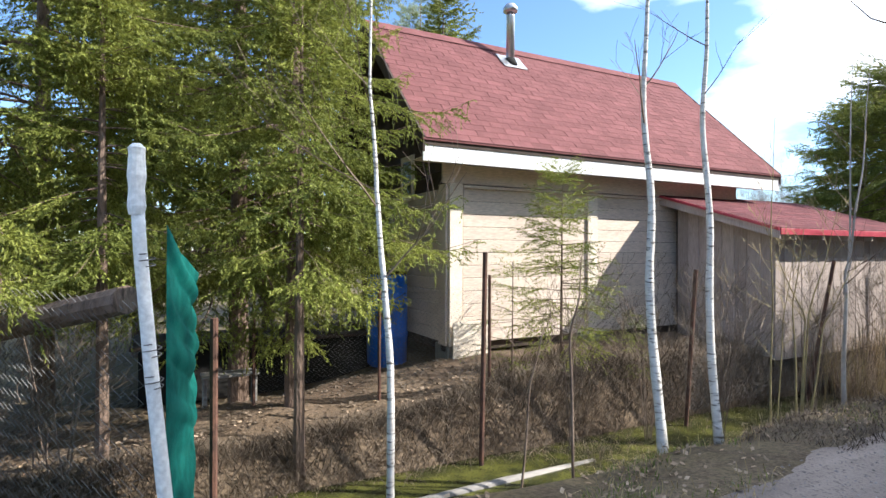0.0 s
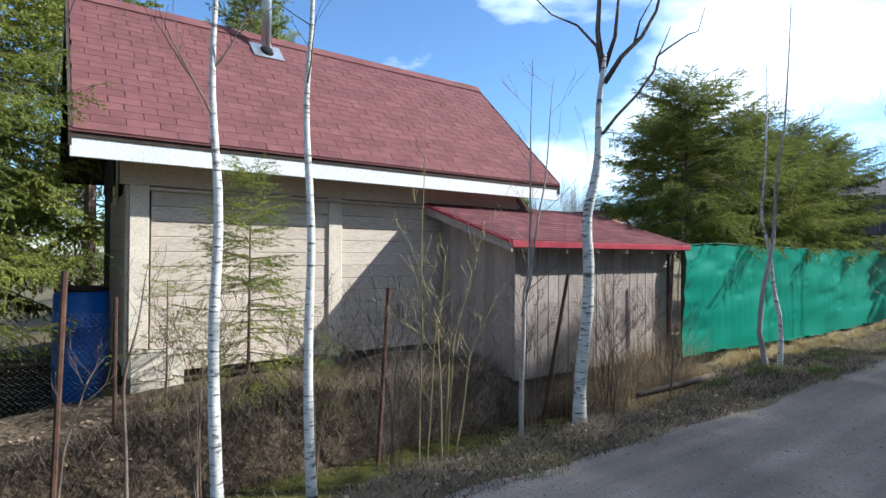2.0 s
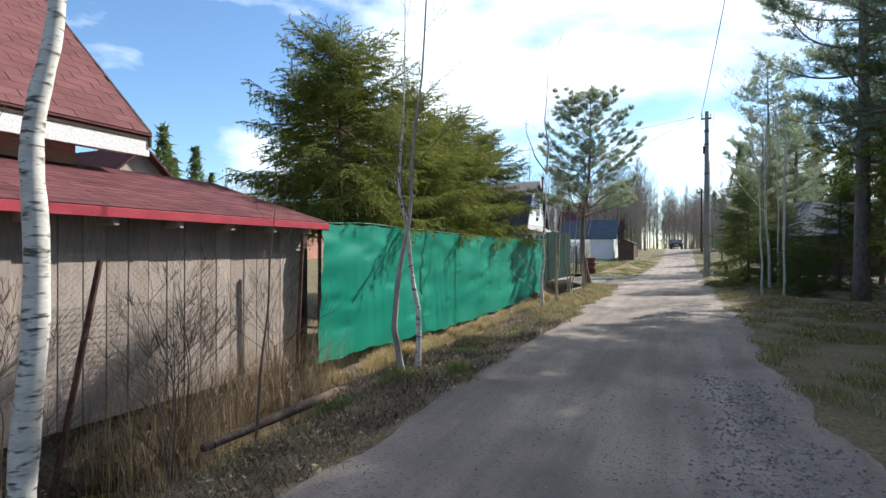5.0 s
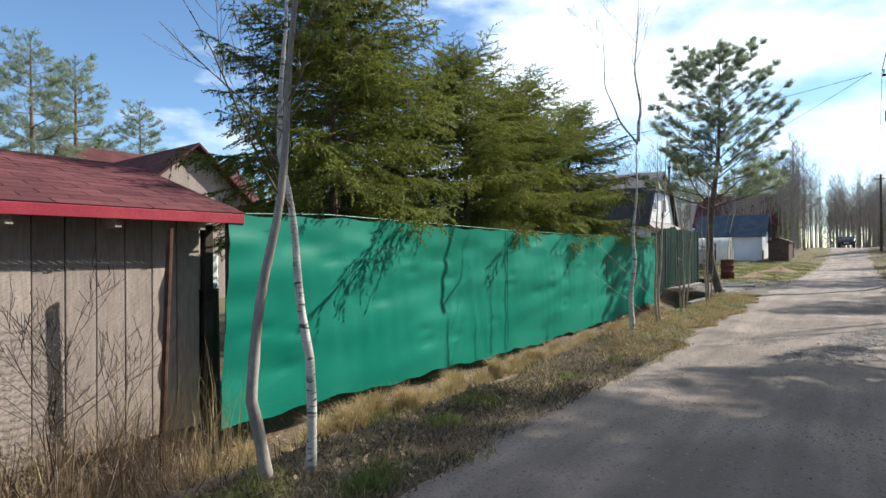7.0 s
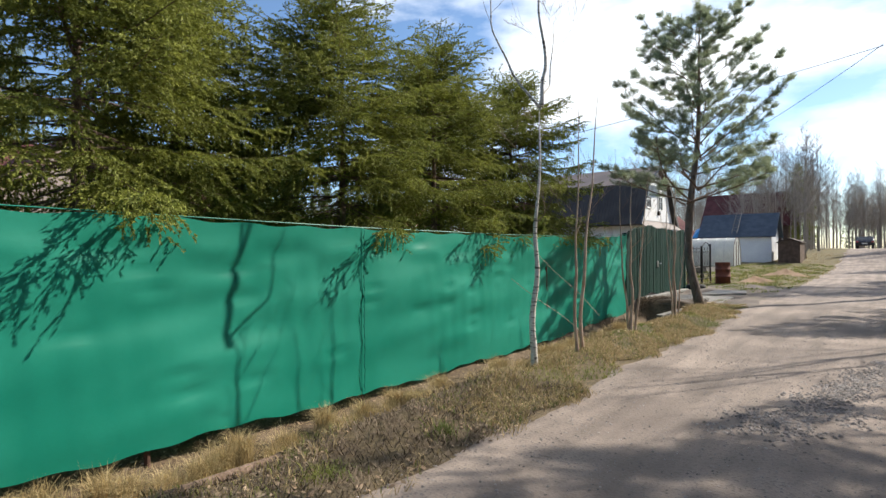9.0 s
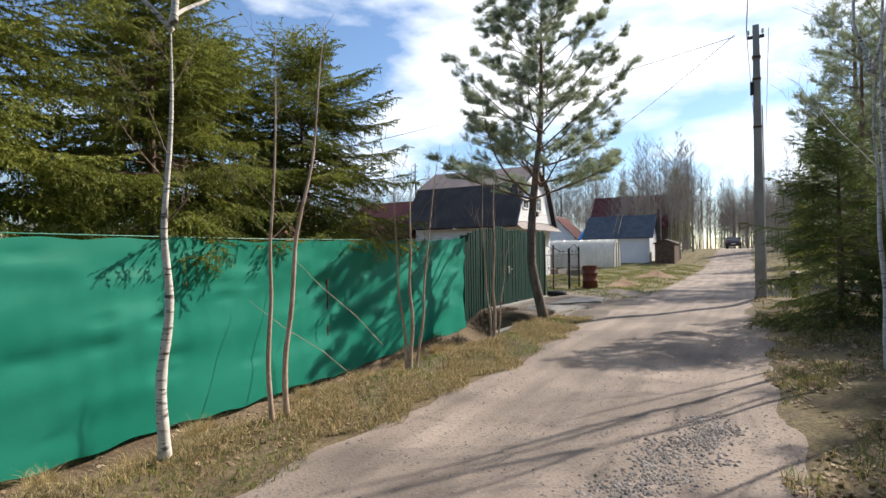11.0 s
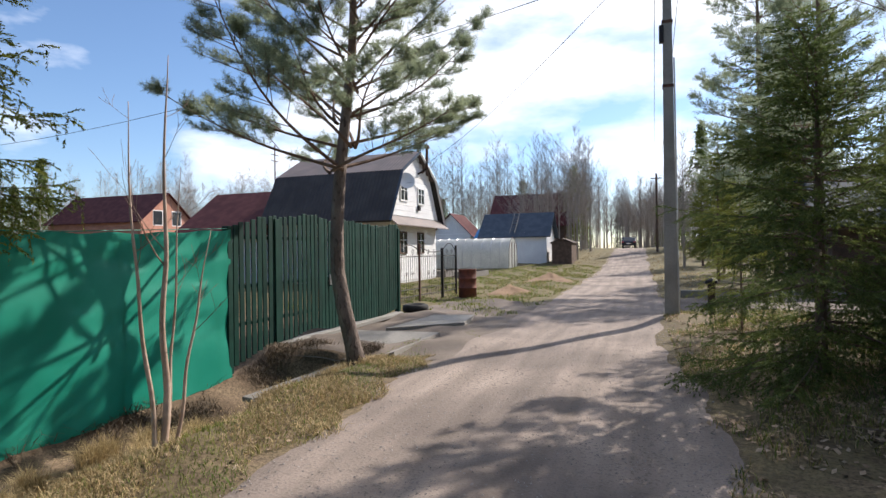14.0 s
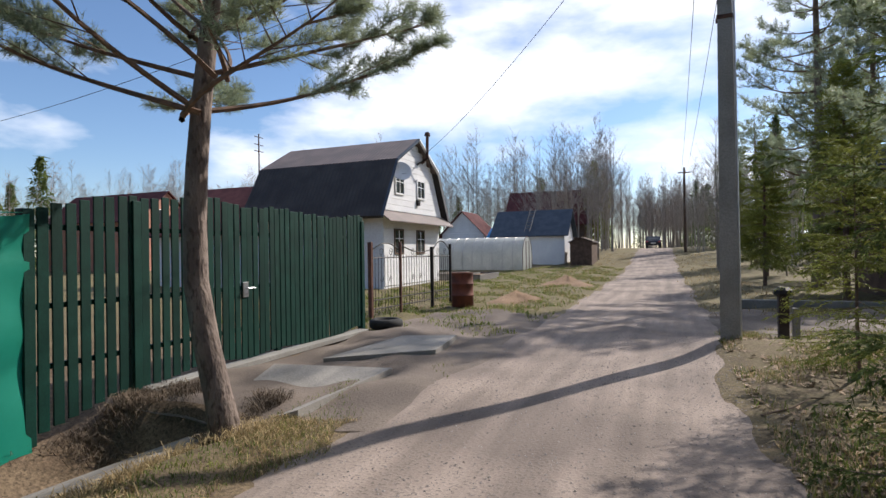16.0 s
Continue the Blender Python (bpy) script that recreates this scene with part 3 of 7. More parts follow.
for y0 in (HY0 - 0.012, HY1 - 0.018):
    bb = Bag()
    for s in (1, -1):
        bb.prism([hl((RX1 + s * (x - RX1), 0, z))[0::2] for x, z in ((RX0 + 0.02, RZ0 + 0.01), (RX1, RZ1 + 0.02), (RX1, RZ1 - 0.18), (RX0 + 0.02, RZ0 - 0.19))], 0.03, axis=1, at=y0 - 6)
    part("barge_board", bb, M_DARKWOOD, house, "dark barge board")
part("drip_edge", Bag().box(hl((RX0 - 0.03, HY0 - 0.015, RZ0 - 0.045)), hl((RX0 + 0.028, HY1 + 0.015, RZ0 - 0.015)), 0.004), M_SHINGLE, house, "dark red drip edge")
# chimney
chim = part("chimney_pipe", Bag().lathe([(0.075, -0.35), (0.075, 0.78), (0.078, 0.79), (0.062, 0.80), (0.062, 0.84)], 20, Matrix.Translation(hl((-7.95, 5.33, 4.75)))), M_STEEL, house, "galvanised flue pipe", True)
part("chimney_cap", Bag().lathe([(0.10, 0.84), (0.13, 0.86), (0.13, 0.93), (0.09, 0.985), (0.02, 1.0)], 20, Matrix.Translation(hl((-7.95, 5.33, 4.75)))), M_STEEL, chim, "dull steel rain cap", True)
mm = Matrix.Translation(hl((-7.95, 5.33, RZ0 + (RX0 + 7.95) / (RX0 - RX1) * (RZ1 - RZ0) + 0.03))) @ Matrix.Rotation(slope, 4, "Y")
part("flashing", Bag().box((-0.16, -0.24, 0), (0.26, 0.24, 0.012), 0.004, mm), M_STEEL, house, "grey metal flashing")
part("flashing_boot", Bag().lathe([(0.15, 0.0), (0.11, 0.10), (0.085, 0.16)], 18, Matrix.Translation(hl((-7.95, 5.33, 4.62)))), M_DARK, house, "", True)
# cable from the ridge
b = Bag().tube([(RX1 + 1.9, 2.6, 3.15), (RX1 + 1.0, 2.68, 4.2), (RX1 + 0.1, 2.9, 5.25), (RX1 - 4, 3.6, 8.2)], 0.008, 5)
solo("roof_cable", b, M_DARK, "thin black cable running up past the roof edge", "cable")
# side steps and junk under the cabin porch
blue_at = (-7.7, 2.92)
bl = thing("blue_barrel", (*blue_at, gzf(*blue_at)), "blue plastic barrel standing by the cabin wall", "barrel")
part("body", Bag().lathe([(0.22, 0), (0.26, 0.03), (0.27, 0.35), (0.28, 0.37), (0.28, 0.41), (0.27, 0.43), (0.27, 0.75), (0.28, 0.77), (0.28, 0.81), (0.27, 0.83), (0.265, 1.12), (0.25, 1.15), (0.23, 1.16)], 24), M_BLUE, bl, "", True)
bl.scale = (1.15, 1.15, 1.2)
part("lid", Bag().lathe([(0.26, 1.155), (0.26, 1.19), (0.24, 1.20)], 24), M_DARK, bl, "black lid", True)

# ---- shed ----
SX, SY0, SY1 = -4.66, 7.62, 11.18
shed = thing("garden_shed", (SX, SY0, 0), "beige board shed with a dark red shingle roof", "shed")


def sl(p):
    return (p[0] - SX, p[1] - SY0, p[2])


core = part("wall", Bag().prism([sl((x, 0, z))[0::2] for x, z in ((SX - 0.03, -0.12), (-6.35, -0.12), (-6.35, 2.2), (SX - 0.03, 1.62))], SY1 - SY0 - 0.06, axis=1, at=0.03), M_DARKWOOD, shed, "shed wall core")
n = 17
wdt = (SY1 - SY0) / n
rng = random.Random(5)
me = Bag().box((-0.01, 0.004, 0), (0.012, wdt - 0.004, 1.80), 0.004).mesh("board", M_SHEDWOOD)
for i in range(n):
    part("board", me, M_SHEDWOOD, core, at=sl((SX + rng.uniform(-0.004, 0.004), SY0 + i * wdt, -0.16)))
for i in range(8):
    x = SX - i * 0.205
    part("board", Bag().box((-0.2, -0.012, 0), (0, 0.012, 1.76 + (i + 0.5) * 0.205 * 0.345), 0.004), M_SHEDWOOD, core, at=sl((x, SY0 + rng.uniform(-0.003, 0.003), -0.12)))
part("corner_trim", Bag().box(sl((SX - 0.02, SY0 - 0.03, -0.15)), sl((SX + 0.032, SY0 + 0.07, 1.64)), 0.004), M_SHEDWOOD, shed)
EX, EZ, BX, BZ = -4.40, 1.70, -6.5, 2.34
deck = part("roof", Bag().prism([sl((x, 0, z))[0::2] for x, z in ((EX, EZ), (BX, BZ), (BX, BZ - 0.05), (EX, EZ - 0.05))], 4.1, axis=1, at=-0.28), M_DARKWOOD, shed, "shed roof deck")
part("verge_board", Bag().prism([sl((x, 0, z))[0::2] for x, z in ((EX, EZ - 0.01), (BX, BZ - 0.01), (BX, BZ - 0.14), (EX, EZ - 0.13))], 0.025, axis=1, at=-0.31), M_SHEDWOOD, shed, "bare wood verge board")
part("drip_edge", Bag().box(sl((EX - 0.01, SY0 - 0.3, EZ - 0.075)), sl((EX + 0.015, SY1 + 0.28, EZ + 0.012)), 0.004), M_DRIP, shed, "bright red metal eave edge")
part("drip_edge", Bag().prism([sl((x, 0, z))[0::2] for x, z in ((EX, EZ + 0.02), (BX, BZ + 0.02), (BX, BZ - 0.02), (EX, EZ - 0.02))], 0.02, axis=1, at=-0.335), M_DRIP, shed, "red metal verge edge")
for y in np.linspace(SY0 + 0.1, SY1 - 0.1, 6):
    part("rafter_tail", Bag().box(sl((SX, y - 0.025, 1.56)), sl((EX - 0.02, y + 0.025, 1.64)), 0.004), M_SHEDWOOD, shed)

# ---- green shade net ----
posts_y = [11.34, 13.9, 16.45, 19.0, 21.5, 24.0, 26.3]


def net_x(y):
    return np.interp(y, [11.3, 16.4, 21, 26.6], [-4.40, -4.56, -4.68, -4.98])


rng = random.Random(21)
dents = [(rng.uniform(11.6, 26), rng.uniform(0.1, 1.55)) for _ in range(46)]
fence = thing("net_fence", (-4.4, 11.3, 0), "green shade-net fence stretched between posts", "fence")
for k, (y0, y1) in enumerate(((11.31, 16.44), (16.40, 24.75), (24.72, 26.55))):
    Yg, Zg = np.meshgrid(np.linspace(0, 1, int((y1 - y0) * 18)), np.linspace(0, 1, 40), indexing="ij")
    Y = y0 + (y1 - y0) * Yg
    top = np.interp(Y, [11.3, 12.5, 16.4, 20, 24, 26.6], [1.71, 1.76, 1.71, 1.70, 1.74, 1.86]) - 0.03 * np.abs(np.sin(math.pi * (Y - 11.34) / 2.55)) ** 0.6 + 0.012 * np.sin(9 * Y)
    bot = np.interp(Y, [11.3, 12.5, 17, 22, 26.6], [-0.16, -0.20, -0.32, -0.32, -0.25]) + 0.02 * np.sin(3.1 * Y) + 0.012 * np.sin(11 * Y)
    Z = bot + (top - bot) * Zg
    mid = np.sin(math.pi * Zg)
    X = net_x(Y) + 0.04 * mid * np.sin(1.1 * Y + 1.0 * Zg) + 0.016 * np.sin(2.4 * Z - 0.8 * Y + 1) * mid + 0.02 * np.exp(-((Zg - 0.86) / 0.05) ** 2) * np.sin(4 * Y) + 0.0025 * np.sin(23 * Y + 3 * Z) * np.sin(1.1 * Y) * mid + 0.004 * k
    X = X + 0.010 * np.sin(9.5 * Z + 0.7 * Y + 0.8 * np.sin(1.7 * Y)) * mid + 0.007 * np.sin(17 * Z - 2.1 * Y) * mid * np.sin(0.9 * Y + 1) ** 2
    for dy, dz in dents:
        X = X - 0.022 * np.exp(-((Y - dy - 0.5 * (Z - dz)) / 0.16) ** 2 - ((Z - dz) / 0.045) ** 2)
    Y = Y + (0.08 * (1 - Zg) * -1 if k == 0 else 0) * (1 - Yg)
    ii = np.arange(X.size).reshape(X.shape)
    me = tri_mesh("net_sheet", np.stack([X.ravel() + 4.4, Y.ravel() - 11.3, Z.ravel()], 1), np.stack([ii[:-1, :-1].ravel(), ii[1:, :-1].ravel(), ii[1:, 1:].ravel(), ii[:-1, 1:].ravel()], 1), M_NET)
    me.polygons.foreach_set("use_smooth", [True] * len(me.polygons))
    part("net_sheet", me, M_NET, fence)
for y in posts_y:
    x = float(net_x(y)) - 0.06
    part("post", Bag().tube([(x + 4.4, y - 11.3, gzf(x, y) - 0.1), (x + 4.4, y - 11.3, 1.72)], 0.025, 8), M_RUST, fence)
b = Bag()
b.tube([(float(net_x(y)) - 0.01 + 4.4, y - 11.3, float(np.interp(y, [11.3, 12.5, 16.4, 20, 24, 26.6], [1.715, 1.765, 1.715, 1.705, 1.745, 1.865]))) for y in np.linspace(11.31, 26.5, 40)], 0.006, 5)
part("top_wire", b, M_NET, fence)
rng = random.Random(22)
part("seam_cord", Bag().tube([(float(net_x(16.42)) + 4.4 + 0.022 + rng.uniform(-0.004, 0.004), 16.42 - 11.3 + 0.007 * math.sin(k * 2.1) + rng.uniform(-0.006, 0.006), -0.28 + 0.04 * k) for k in range(50)], [0.0022 + 0.0018 * (k % 3) for k in range(50)], 5), M_NETOLD, fence, "dark stitched seam cord")

# ---- dark green picket gate ----
gate = thing("picket_gate", (-5.0, 26.6, 0), "dark green painted picket gate with two leaves", "gate")
rng = random.Random(8)
pick = [Bag().box((-0.011, 0, 0), (0.011, 0.098, 2.02 + d), 0.004).mesh("picket", M_PICKET) for d in (0, 0.015, -0.01)]
y = 26.62
i = 0
while y < 32.30:
    fixed = y < 27.55
    z0 = (0.05 - 0.2 * (1 - min(1, (y - 26.4) / 0.9))) if fixed else gzf(-5, y) + 0.07
    px = np.interp(y, [26.6, 32.3], [-5.0, -5.02])
    part("picket", pick[i % 3], M_PICKET, gate, at=pose(px + 5.0 + rng.uniform(-0.004, 0.004), y - 26.6, z0 + np.interp(y, [26.6, 27.6, 32.3], [0.0, 0.02, 0.03]), 0, rng.uniform(-0.3, 0.3), rng.uniform(-2.5, 2.5)))
    y += 0.132 if fixed or y < 28.6 else 0.115
    i += 1
for z in (0.45, 1.0, 1.72):
    part("rail", Bag().box((-0.06, 0, z), (-0.015, 5.7, z + 0.05), 0.004), M_PICKET, gate)
for y in (-0.05, 1.02, 3.35, 5.72):
    part("post", Bag().box((-0.09, y - 0.05, -0.2), (0.02 if y in (-0.05, 5.72, 1.02) else -0.015, y + 0.05, 1.90 if y < 0 else 2.05), 0.006), M_PICKET, gate)
lock = part("lock_plate", Bag().box((0.012, 2.58, 0.90), (0.022, 2.68, 1.10), 0.003), M_STEEL, gate, "steel lock plate")
part("handle", Bag().tube([(0.02, 2.63, 1.02), (0.07, 2.63, 1.02), (0.075, 2.74, 1.02)], 0.009, 6), M_STEEL, lock)


# ---- trees ----
def needles(P0, P1, step, length, width, spread, rs, per=3, taper=0.5):
    """Thin needle triangles along twigs, each twig from a row of P0 to a row of P1."""
    P0, P1 = np.asarray(P0, float), np.asarray(P1, float)
    d = P1 - P0
    L = np.linalg.norm(d, axis=1)
    n = np.maximum(2, (L / step).astype(int)) * per
    k = np.repeat(np.arange(len(P0)), n)
    t = rs.rand(len(k))
    u = d[k] / np.maximum(L[k], 1e-5)[:, None]
    base = P0[k] + d[k] * t[:, None]
    r = rs.normal(size=(len(k), 3))
    r -= (r * u).sum(1)[:, None] * u
    r /= np.linalg.norm(r, axis=1)[:, None] + 1e-9
    way = u * math.cos(spread) + r * math.sin(spread)
    way[:, 2] -= 0.06
    side = np.cross(way, rs.normal(size=(len(k), 3)))
    side /= np.linalg.norm(side, axis=1)[:, None] + 1e-9
    ln = length * (1 - taper * t * rs.rand(len(k))) * (0.75 + 0.5 * rs.rand(len(k)))
    w = width * 0.5
    a, b, c = base - side * w, base + side * w, base + way * ln[:, None]
    v = np.stack([a, b, c], 1).reshape(-1, 3)
    return v, np.arange(len(v)).reshape(-1, 3)


def spruce(name, label, H, R, z0, seed, material=None, gap=0.24, droop=0.28, per=3, step=0.022, size=0.036, r0=0.0, bare=0.0, group="", width=0.0135, hang=0.45, twig_gap=0.11, cone=0.7):
    """A spruce: tapered trunk, whorls of drooping boughs, hanging twigs full of needles. Returns the tree at the origin."""
    material = material or M_SPRUCE
    rs, rng = np.random.RandomState(seed), random.Random(seed)
    tree = thing(name, (0, 0, 0), label, "tree", group)
    r0 = r0 or 0.012 * H + 0.02
    bend = [(0.03 * math.sin(q * 2 + seed) * H * 0.15, 0.03 * math.cos(q * 1.7 + seed) * H * 0.15) for q in np.linspace(0, 1, 9)]
    wood = Bag().tube([(bx * q, by * q, H * q - 0.15) for q, (bx, by) in zip(np.linspace(0, 1, 9), bend)], [max(0.006, r0 * (1 - q) ** 0.8) for q in np.linspace(0, 1, 9)], 9)
    A, B = [], []
    z = z0
    while z < H - 0.08:
        q = (z - z0) / (H - z0)
        for j in range(rng.randint(6, 8)):
            L = (R * (1 - q) ** cone * rng.uniform(0.55, 1.18) + 0.10) * (0.75 + 0.25 * min(1, q * 6))
            a = rng.uniform(0, 2 * math.pi)
            ux, uy = math.cos(a), math.sin(a)
            up = -0.12 + 0.85 * q ** 1.3 + rng.uniform(-0.14, 0.14)
            sag = droop * (1 - q) * rng.uniform(0.6, 1.5)
            zz = z + rng.uniform(-0.1, 0.1)
            m = max(4, int(L / twig_gap))
            pts = []
            for i in range(m + 1):
                s = i / m
                wob = 0.05 * math.sin(5 * s + a * 3) * L
                pts.append(Vector((ux * L * s - uy * wob * s, uy * L * s + ux * wob * s, zz + L * (up * s - sag * s * s * 1.7 + sag * 1.35 * s ** 4))))
            if L > 0.35:
                wood.tube(pts[:: max(1, m // 5)], [max(0.003, 0.014 * L * 0.6 * (1 - s)) for s in np.linspace(0, 1, len(pts[:: max(1, m // 5)]))], 4, cap=False)
            for i in range(m):
                s = (i + 0.5) / m
                if s < (0.22 + bare) * (1 - q):
                    continue
                A.append(pts[i]), B.append(pts[i + 1])
                fw = (pts[i + 1] - pts[i]).normalized()
                for sd in (-1, 1):
                    ln = min(0.7, 0.15 + 0.42 * L * (1 - s) ** 0.8) * rng.uniform(0.5, 1.15)
                    dv = Vector((-uy * sd, ux * sd, 0)) * 0.7 + fw * 0.75 + Vector((0, 0, rng.uniform(-0.5, 0.05)))
                    dv.normalize()
                    p = pts[i].lerp(pts[i + 1], rng.random())
                    e = p + dv * ln * 0.55
                    e2 = e + (dv + Vector((0, 0, -0.45 * (1 - q)))).normalized() * ln * 0.45
                    A.extend((p, e)), B.extend((e, e2))
                    if ln > 0.2:
                        for sgn in (-1, 1):
                            for f in (p.lerp(e, rng.uniform(0.35, 0.9)), e.lerp(e2, rng.uniform(0.1, 0.6))):
                                dd = (dv + Vector((-dv.y * sgn, dv.x * sgn, rng.uniform(-0.6, 0.0))) * 0.75).normalized()
                                A.append(f), B.append(f + dd * ln * rng.uniform(0.2, 0.36))
                    if rng.random() < hang * (1 - q):
                        f = p.lerp(e2, rng.uniform(0.2, 0.8))
                        A.append(f), B.append(f + Vector((rng.uniform(-0.25, 0.25), rng.uniform(-0.25, 0.25), -1)).normalized() * rng.uniform(0.10, 0.30))
        z += gap * rng.uniform(0.7, 1.3) * (1 - 0.35 * q)
    part("trunk", wood, M_BARK, tree)
    v, f = needles(np.array(A), np.array(B), step, size, width, 0.62, rs, per)
    part("crown", tri_mesh("crown", v, f, material), material, tree)
    return tree


def pine(name, label, H, z0, R, seed, trunk=None, r0=0.13, clump=46, length=0.085, width=0.006, whorl=0.5, group="", kids=6, lift=0.28, sag=0.12, taper=0.75, reach=1.0):
    """A Scots pine: orange upper bark, open whorls, needle tufts at the shoot ends."""
    rs, rng = np.random.RandomState(seed), random.Random(seed)
    tree = thing(name, (0, 0, 0), label, "tree", group)
    trunk = trunk or [(0, 0, -0.2), (0.1, 0.05, H * 0.4), (0.05, 0.0, H * 0.75), (0, 0, H)]
    tv = [Vector(p) for p in trunk]
    hs = [p.z for p in tv]

    def at(z):
        return Vector((float(np.interp(z, hs, [p.x for p in tv])), float(np.interp(z, hs, [p.y for p in tv])), z))

    def rad(z):
        return max(0.012, r0 * (1 - max(0, z) / (H * 1.02)) ** 0.75)

    zs = np.linspace(hs[0], H, 16)
    part("trunk", Bag().tube([at(z) for z in zs if z <= H * 0.62] , [rad(z) * (1.25 if z < 0.1 else 1) for z in zs if z <= H * 0.62], 12), M_PINEBARK, tree, "", True)
    wood = Bag().tube([at(z) for z in zs if z >= H * 0.55], [rad(z) for z in zs if z >= H * 0.55], 8)
    A, B = [], []

    def shoot(p, d, ln):
        e = p + d * ln
        A.append(p.lerp(e, 0.2)), B.append(e)

    z = z0
    while z < H - 0.1:
        q = (z - z0) / (H - z0)
        k = rng.randint(4, 5)
        a0 = rng.uniform(0, 6.28)
        for j in range(k):
            a = a0 + j * 6.283 / k + rng.uniform(-0.35, 0.35)
            L = (R * (1 - q) ** taper + 0.22) * rng.uniform(0.65, 1.1)
            up = lift + 0.4 * q + rng.uniform(-0.28, 0.25)
            side = Vector((-math.sin(a), math.cos(a), 0))
            out = Vector((math.cos(a), math.sin(a), 0))
            m = max(3, int(L / 0.2))
            b0 = at(z + rng.uniform(-0.05, 0.05))
            pts = [b0 + out * L * s + side * 0.10 * L * math.sin(3.5 * s + j) + Vector((0, 0, L * (up * s - sag * math.sin(3.1 * s)))) for s in np.linspace(0, 1, m + 1)]
            wood.tube(pts, [max(0.006, rad(z) * 0.33 * (1 - 0.85 * s)) for s in np.linspace(0, 1, m + 1)], 5, cap=False)
            for i in range(m):
                s = (i + 0.6) / m
                if s < 0.3:
                    continue
                for sd in (-1, 1):
                    ln = L * 0.5 * (1.12 - s) * rng.uniform(0.6, 1.2)
                    dv = (out * 0.7 + side * sd * rng.uniform(0.5, 0.95) + Vector((0, 0, rng.uniform(0.1, 0.5)))).normalized()
                    p = pts[i].lerp(pts[i + 1], rng.random())
                    e = p + dv * ln
                    wood.tube([p, e], [0.007, 0.003], 3, cap=False)
                    for _ in range(kids):
                        w = rng.uniform(0.35, 1)
                        dd = (dv + Vector((rng.uniform(-0.8, 0.8), rng.uniform(-0.8, 0.8), rng.uniform(0.0, 0.9)))).normalized()
                        shoot(p.lerp(e, w), dd, rng.uniform(0.10, 0.2) * reach)
            for _ in range(5):
                shoot(pts[-1], (out + Vector((rng.uniform(-0.7, 0.7), rng.uniform(-0.7, 0.7), rng.uniform(0.1, 1)))).normalized(), rng.uniform(0.12, 0.25))
        z += whorl * rng.uniform(0.75, 1.2) * (1 - 0.3 * q)
    for _ in range(6):
        shoot(at(H - 0.1), Vector((rng.uniform(-0.4, 0.4), rng.uniform(-0.4, 0.4), 1)).normalized(), 0.25)
    part("limb_crown", wood, M_ORANGEBARK, tree, "orange-brown flaking limbs")
    v, f = needles(np.array(A), np.array(B), 0.17 * reach / clump * 3, length, width, 0.85, rs, 3, 0.2)
    part("crown", tri_mesh("crown", v, f, M_PINE), M_PINE, tree)
    return tree


def branchy(wood, twigs, p, d, L, r, depth, rng, up=0.25, curl=0.3, side=3, spread=0.75):
    """Grows one limb and its side limbs into the two bags."""
    m = 5
    pts, q = [p], p
    dv = d.normalized()
    for i in range(m):
        dv = (dv + Vector((rng.uniform(-curl, curl), rng.uniform(-curl, curl), rng.uniform(-curl * 0.4, curl) * 0.6 + up * 0.25)) * 0.4).normalized()
        q = q + dv * L / m
        pts.append(q)
    (wood if r > 0.011 else twigs).tube(pts, [max(0.0016, r * (1 - 0.75 * i / m)) for i in range(m + 1)], 7 if r > 0.02 else (4 if r > 0.006 else 3), cap=False)
    if depth > 0:
        for i in range(side):
            s = rng.uniform(0.35, 0.98)
            k = min(m - 1, int(s * m))
            b = pts[k].lerp(pts[k + 1], s * m - k)
            ax = Vector((rng.uniform(-1, 1), rng.uniform(-1, 1), rng.uniform(-0.2, 0.5))).normalized()
            fw = (pts[k + 1] - pts[k]).normalized()
            branchy(wood, twigs, b, fw + ax * spread, L * rng.uniform(0.4, 0.65), r * (1 - 0.7 * s) * 0.62, depth - 1, rng, up, curl, side, spread)


def sapling(name, label, stems, bark, seed, limbs=6, z_limb=0.5, depth=2, limb_len=0.35, group="", loc=(0, 0), twig_bark=None, sides=3, spread=0.75, cut=False):
    """A leafless young tree. stems: (points in plan offsets and height, base radius)."""
    rng = random.Random(seed)
    z = gzf(*loc) - 0.06
    tree = thing(name, (loc[0], loc[1], z), label, "tree", group)
    twigs = Bag()
    for pts, r in stems:
        wood = Bag()
        pv = [Vector((a, b, c - z if k or c > 0.3 else 0.0)) for k, (a, b, c) in enumerate(pts)]
        fine, rr = [], []
        n = 26
        cum = np.linspace(0, 1, len(pv))
        for s in np.linspace(0, 1, n):
            fine.append(Vector([float(np.interp(s, cum, [p[i] for p in pv])) for i in range(3)]) + Vector((math.sin(s * 17 + seed), math.cos(s * 13 + seed), 0)) * r * 0.35)
            rr.append(max(0.0025, r * ((1 - s) ** 0.7 * 0.88 + (0.3 if cut else 0.04)) * (1 + 0.25 * math.exp(-s * 40)) * (1 + 0.05 * math.sin(s * 60))))
        wood.tube(fine, rr, 10)
        H = fine[-1].z
        for i in range(limbs):
            s = z_limb + (1 - z_limb) * (i + rng.random()) / limbs
            k = min(n - 2, int(s * (n - 1)))
            a = rng.uniform(0, 6.28)
            branchy(wood, twigs, fine[k], Vector((math.cos(a), math.sin(a), rng.uniform(0.5, 1.3))), H * limb_len * (1.15 - 0.7 * (s - z_limb) / (1 - z_limb + 1e-6)) * rng.uniform(0.6, 1.1), rr[k] * 0.38, depth, rng, 0.35, 0.3, sides, spread)
        part("trunk", wood, bark, tree, "", True)
    if twigs.v:
        part("twig_crown", twigs, twig_bark or M_TWIG, tree)["kind"] = "stuff"
    return tree


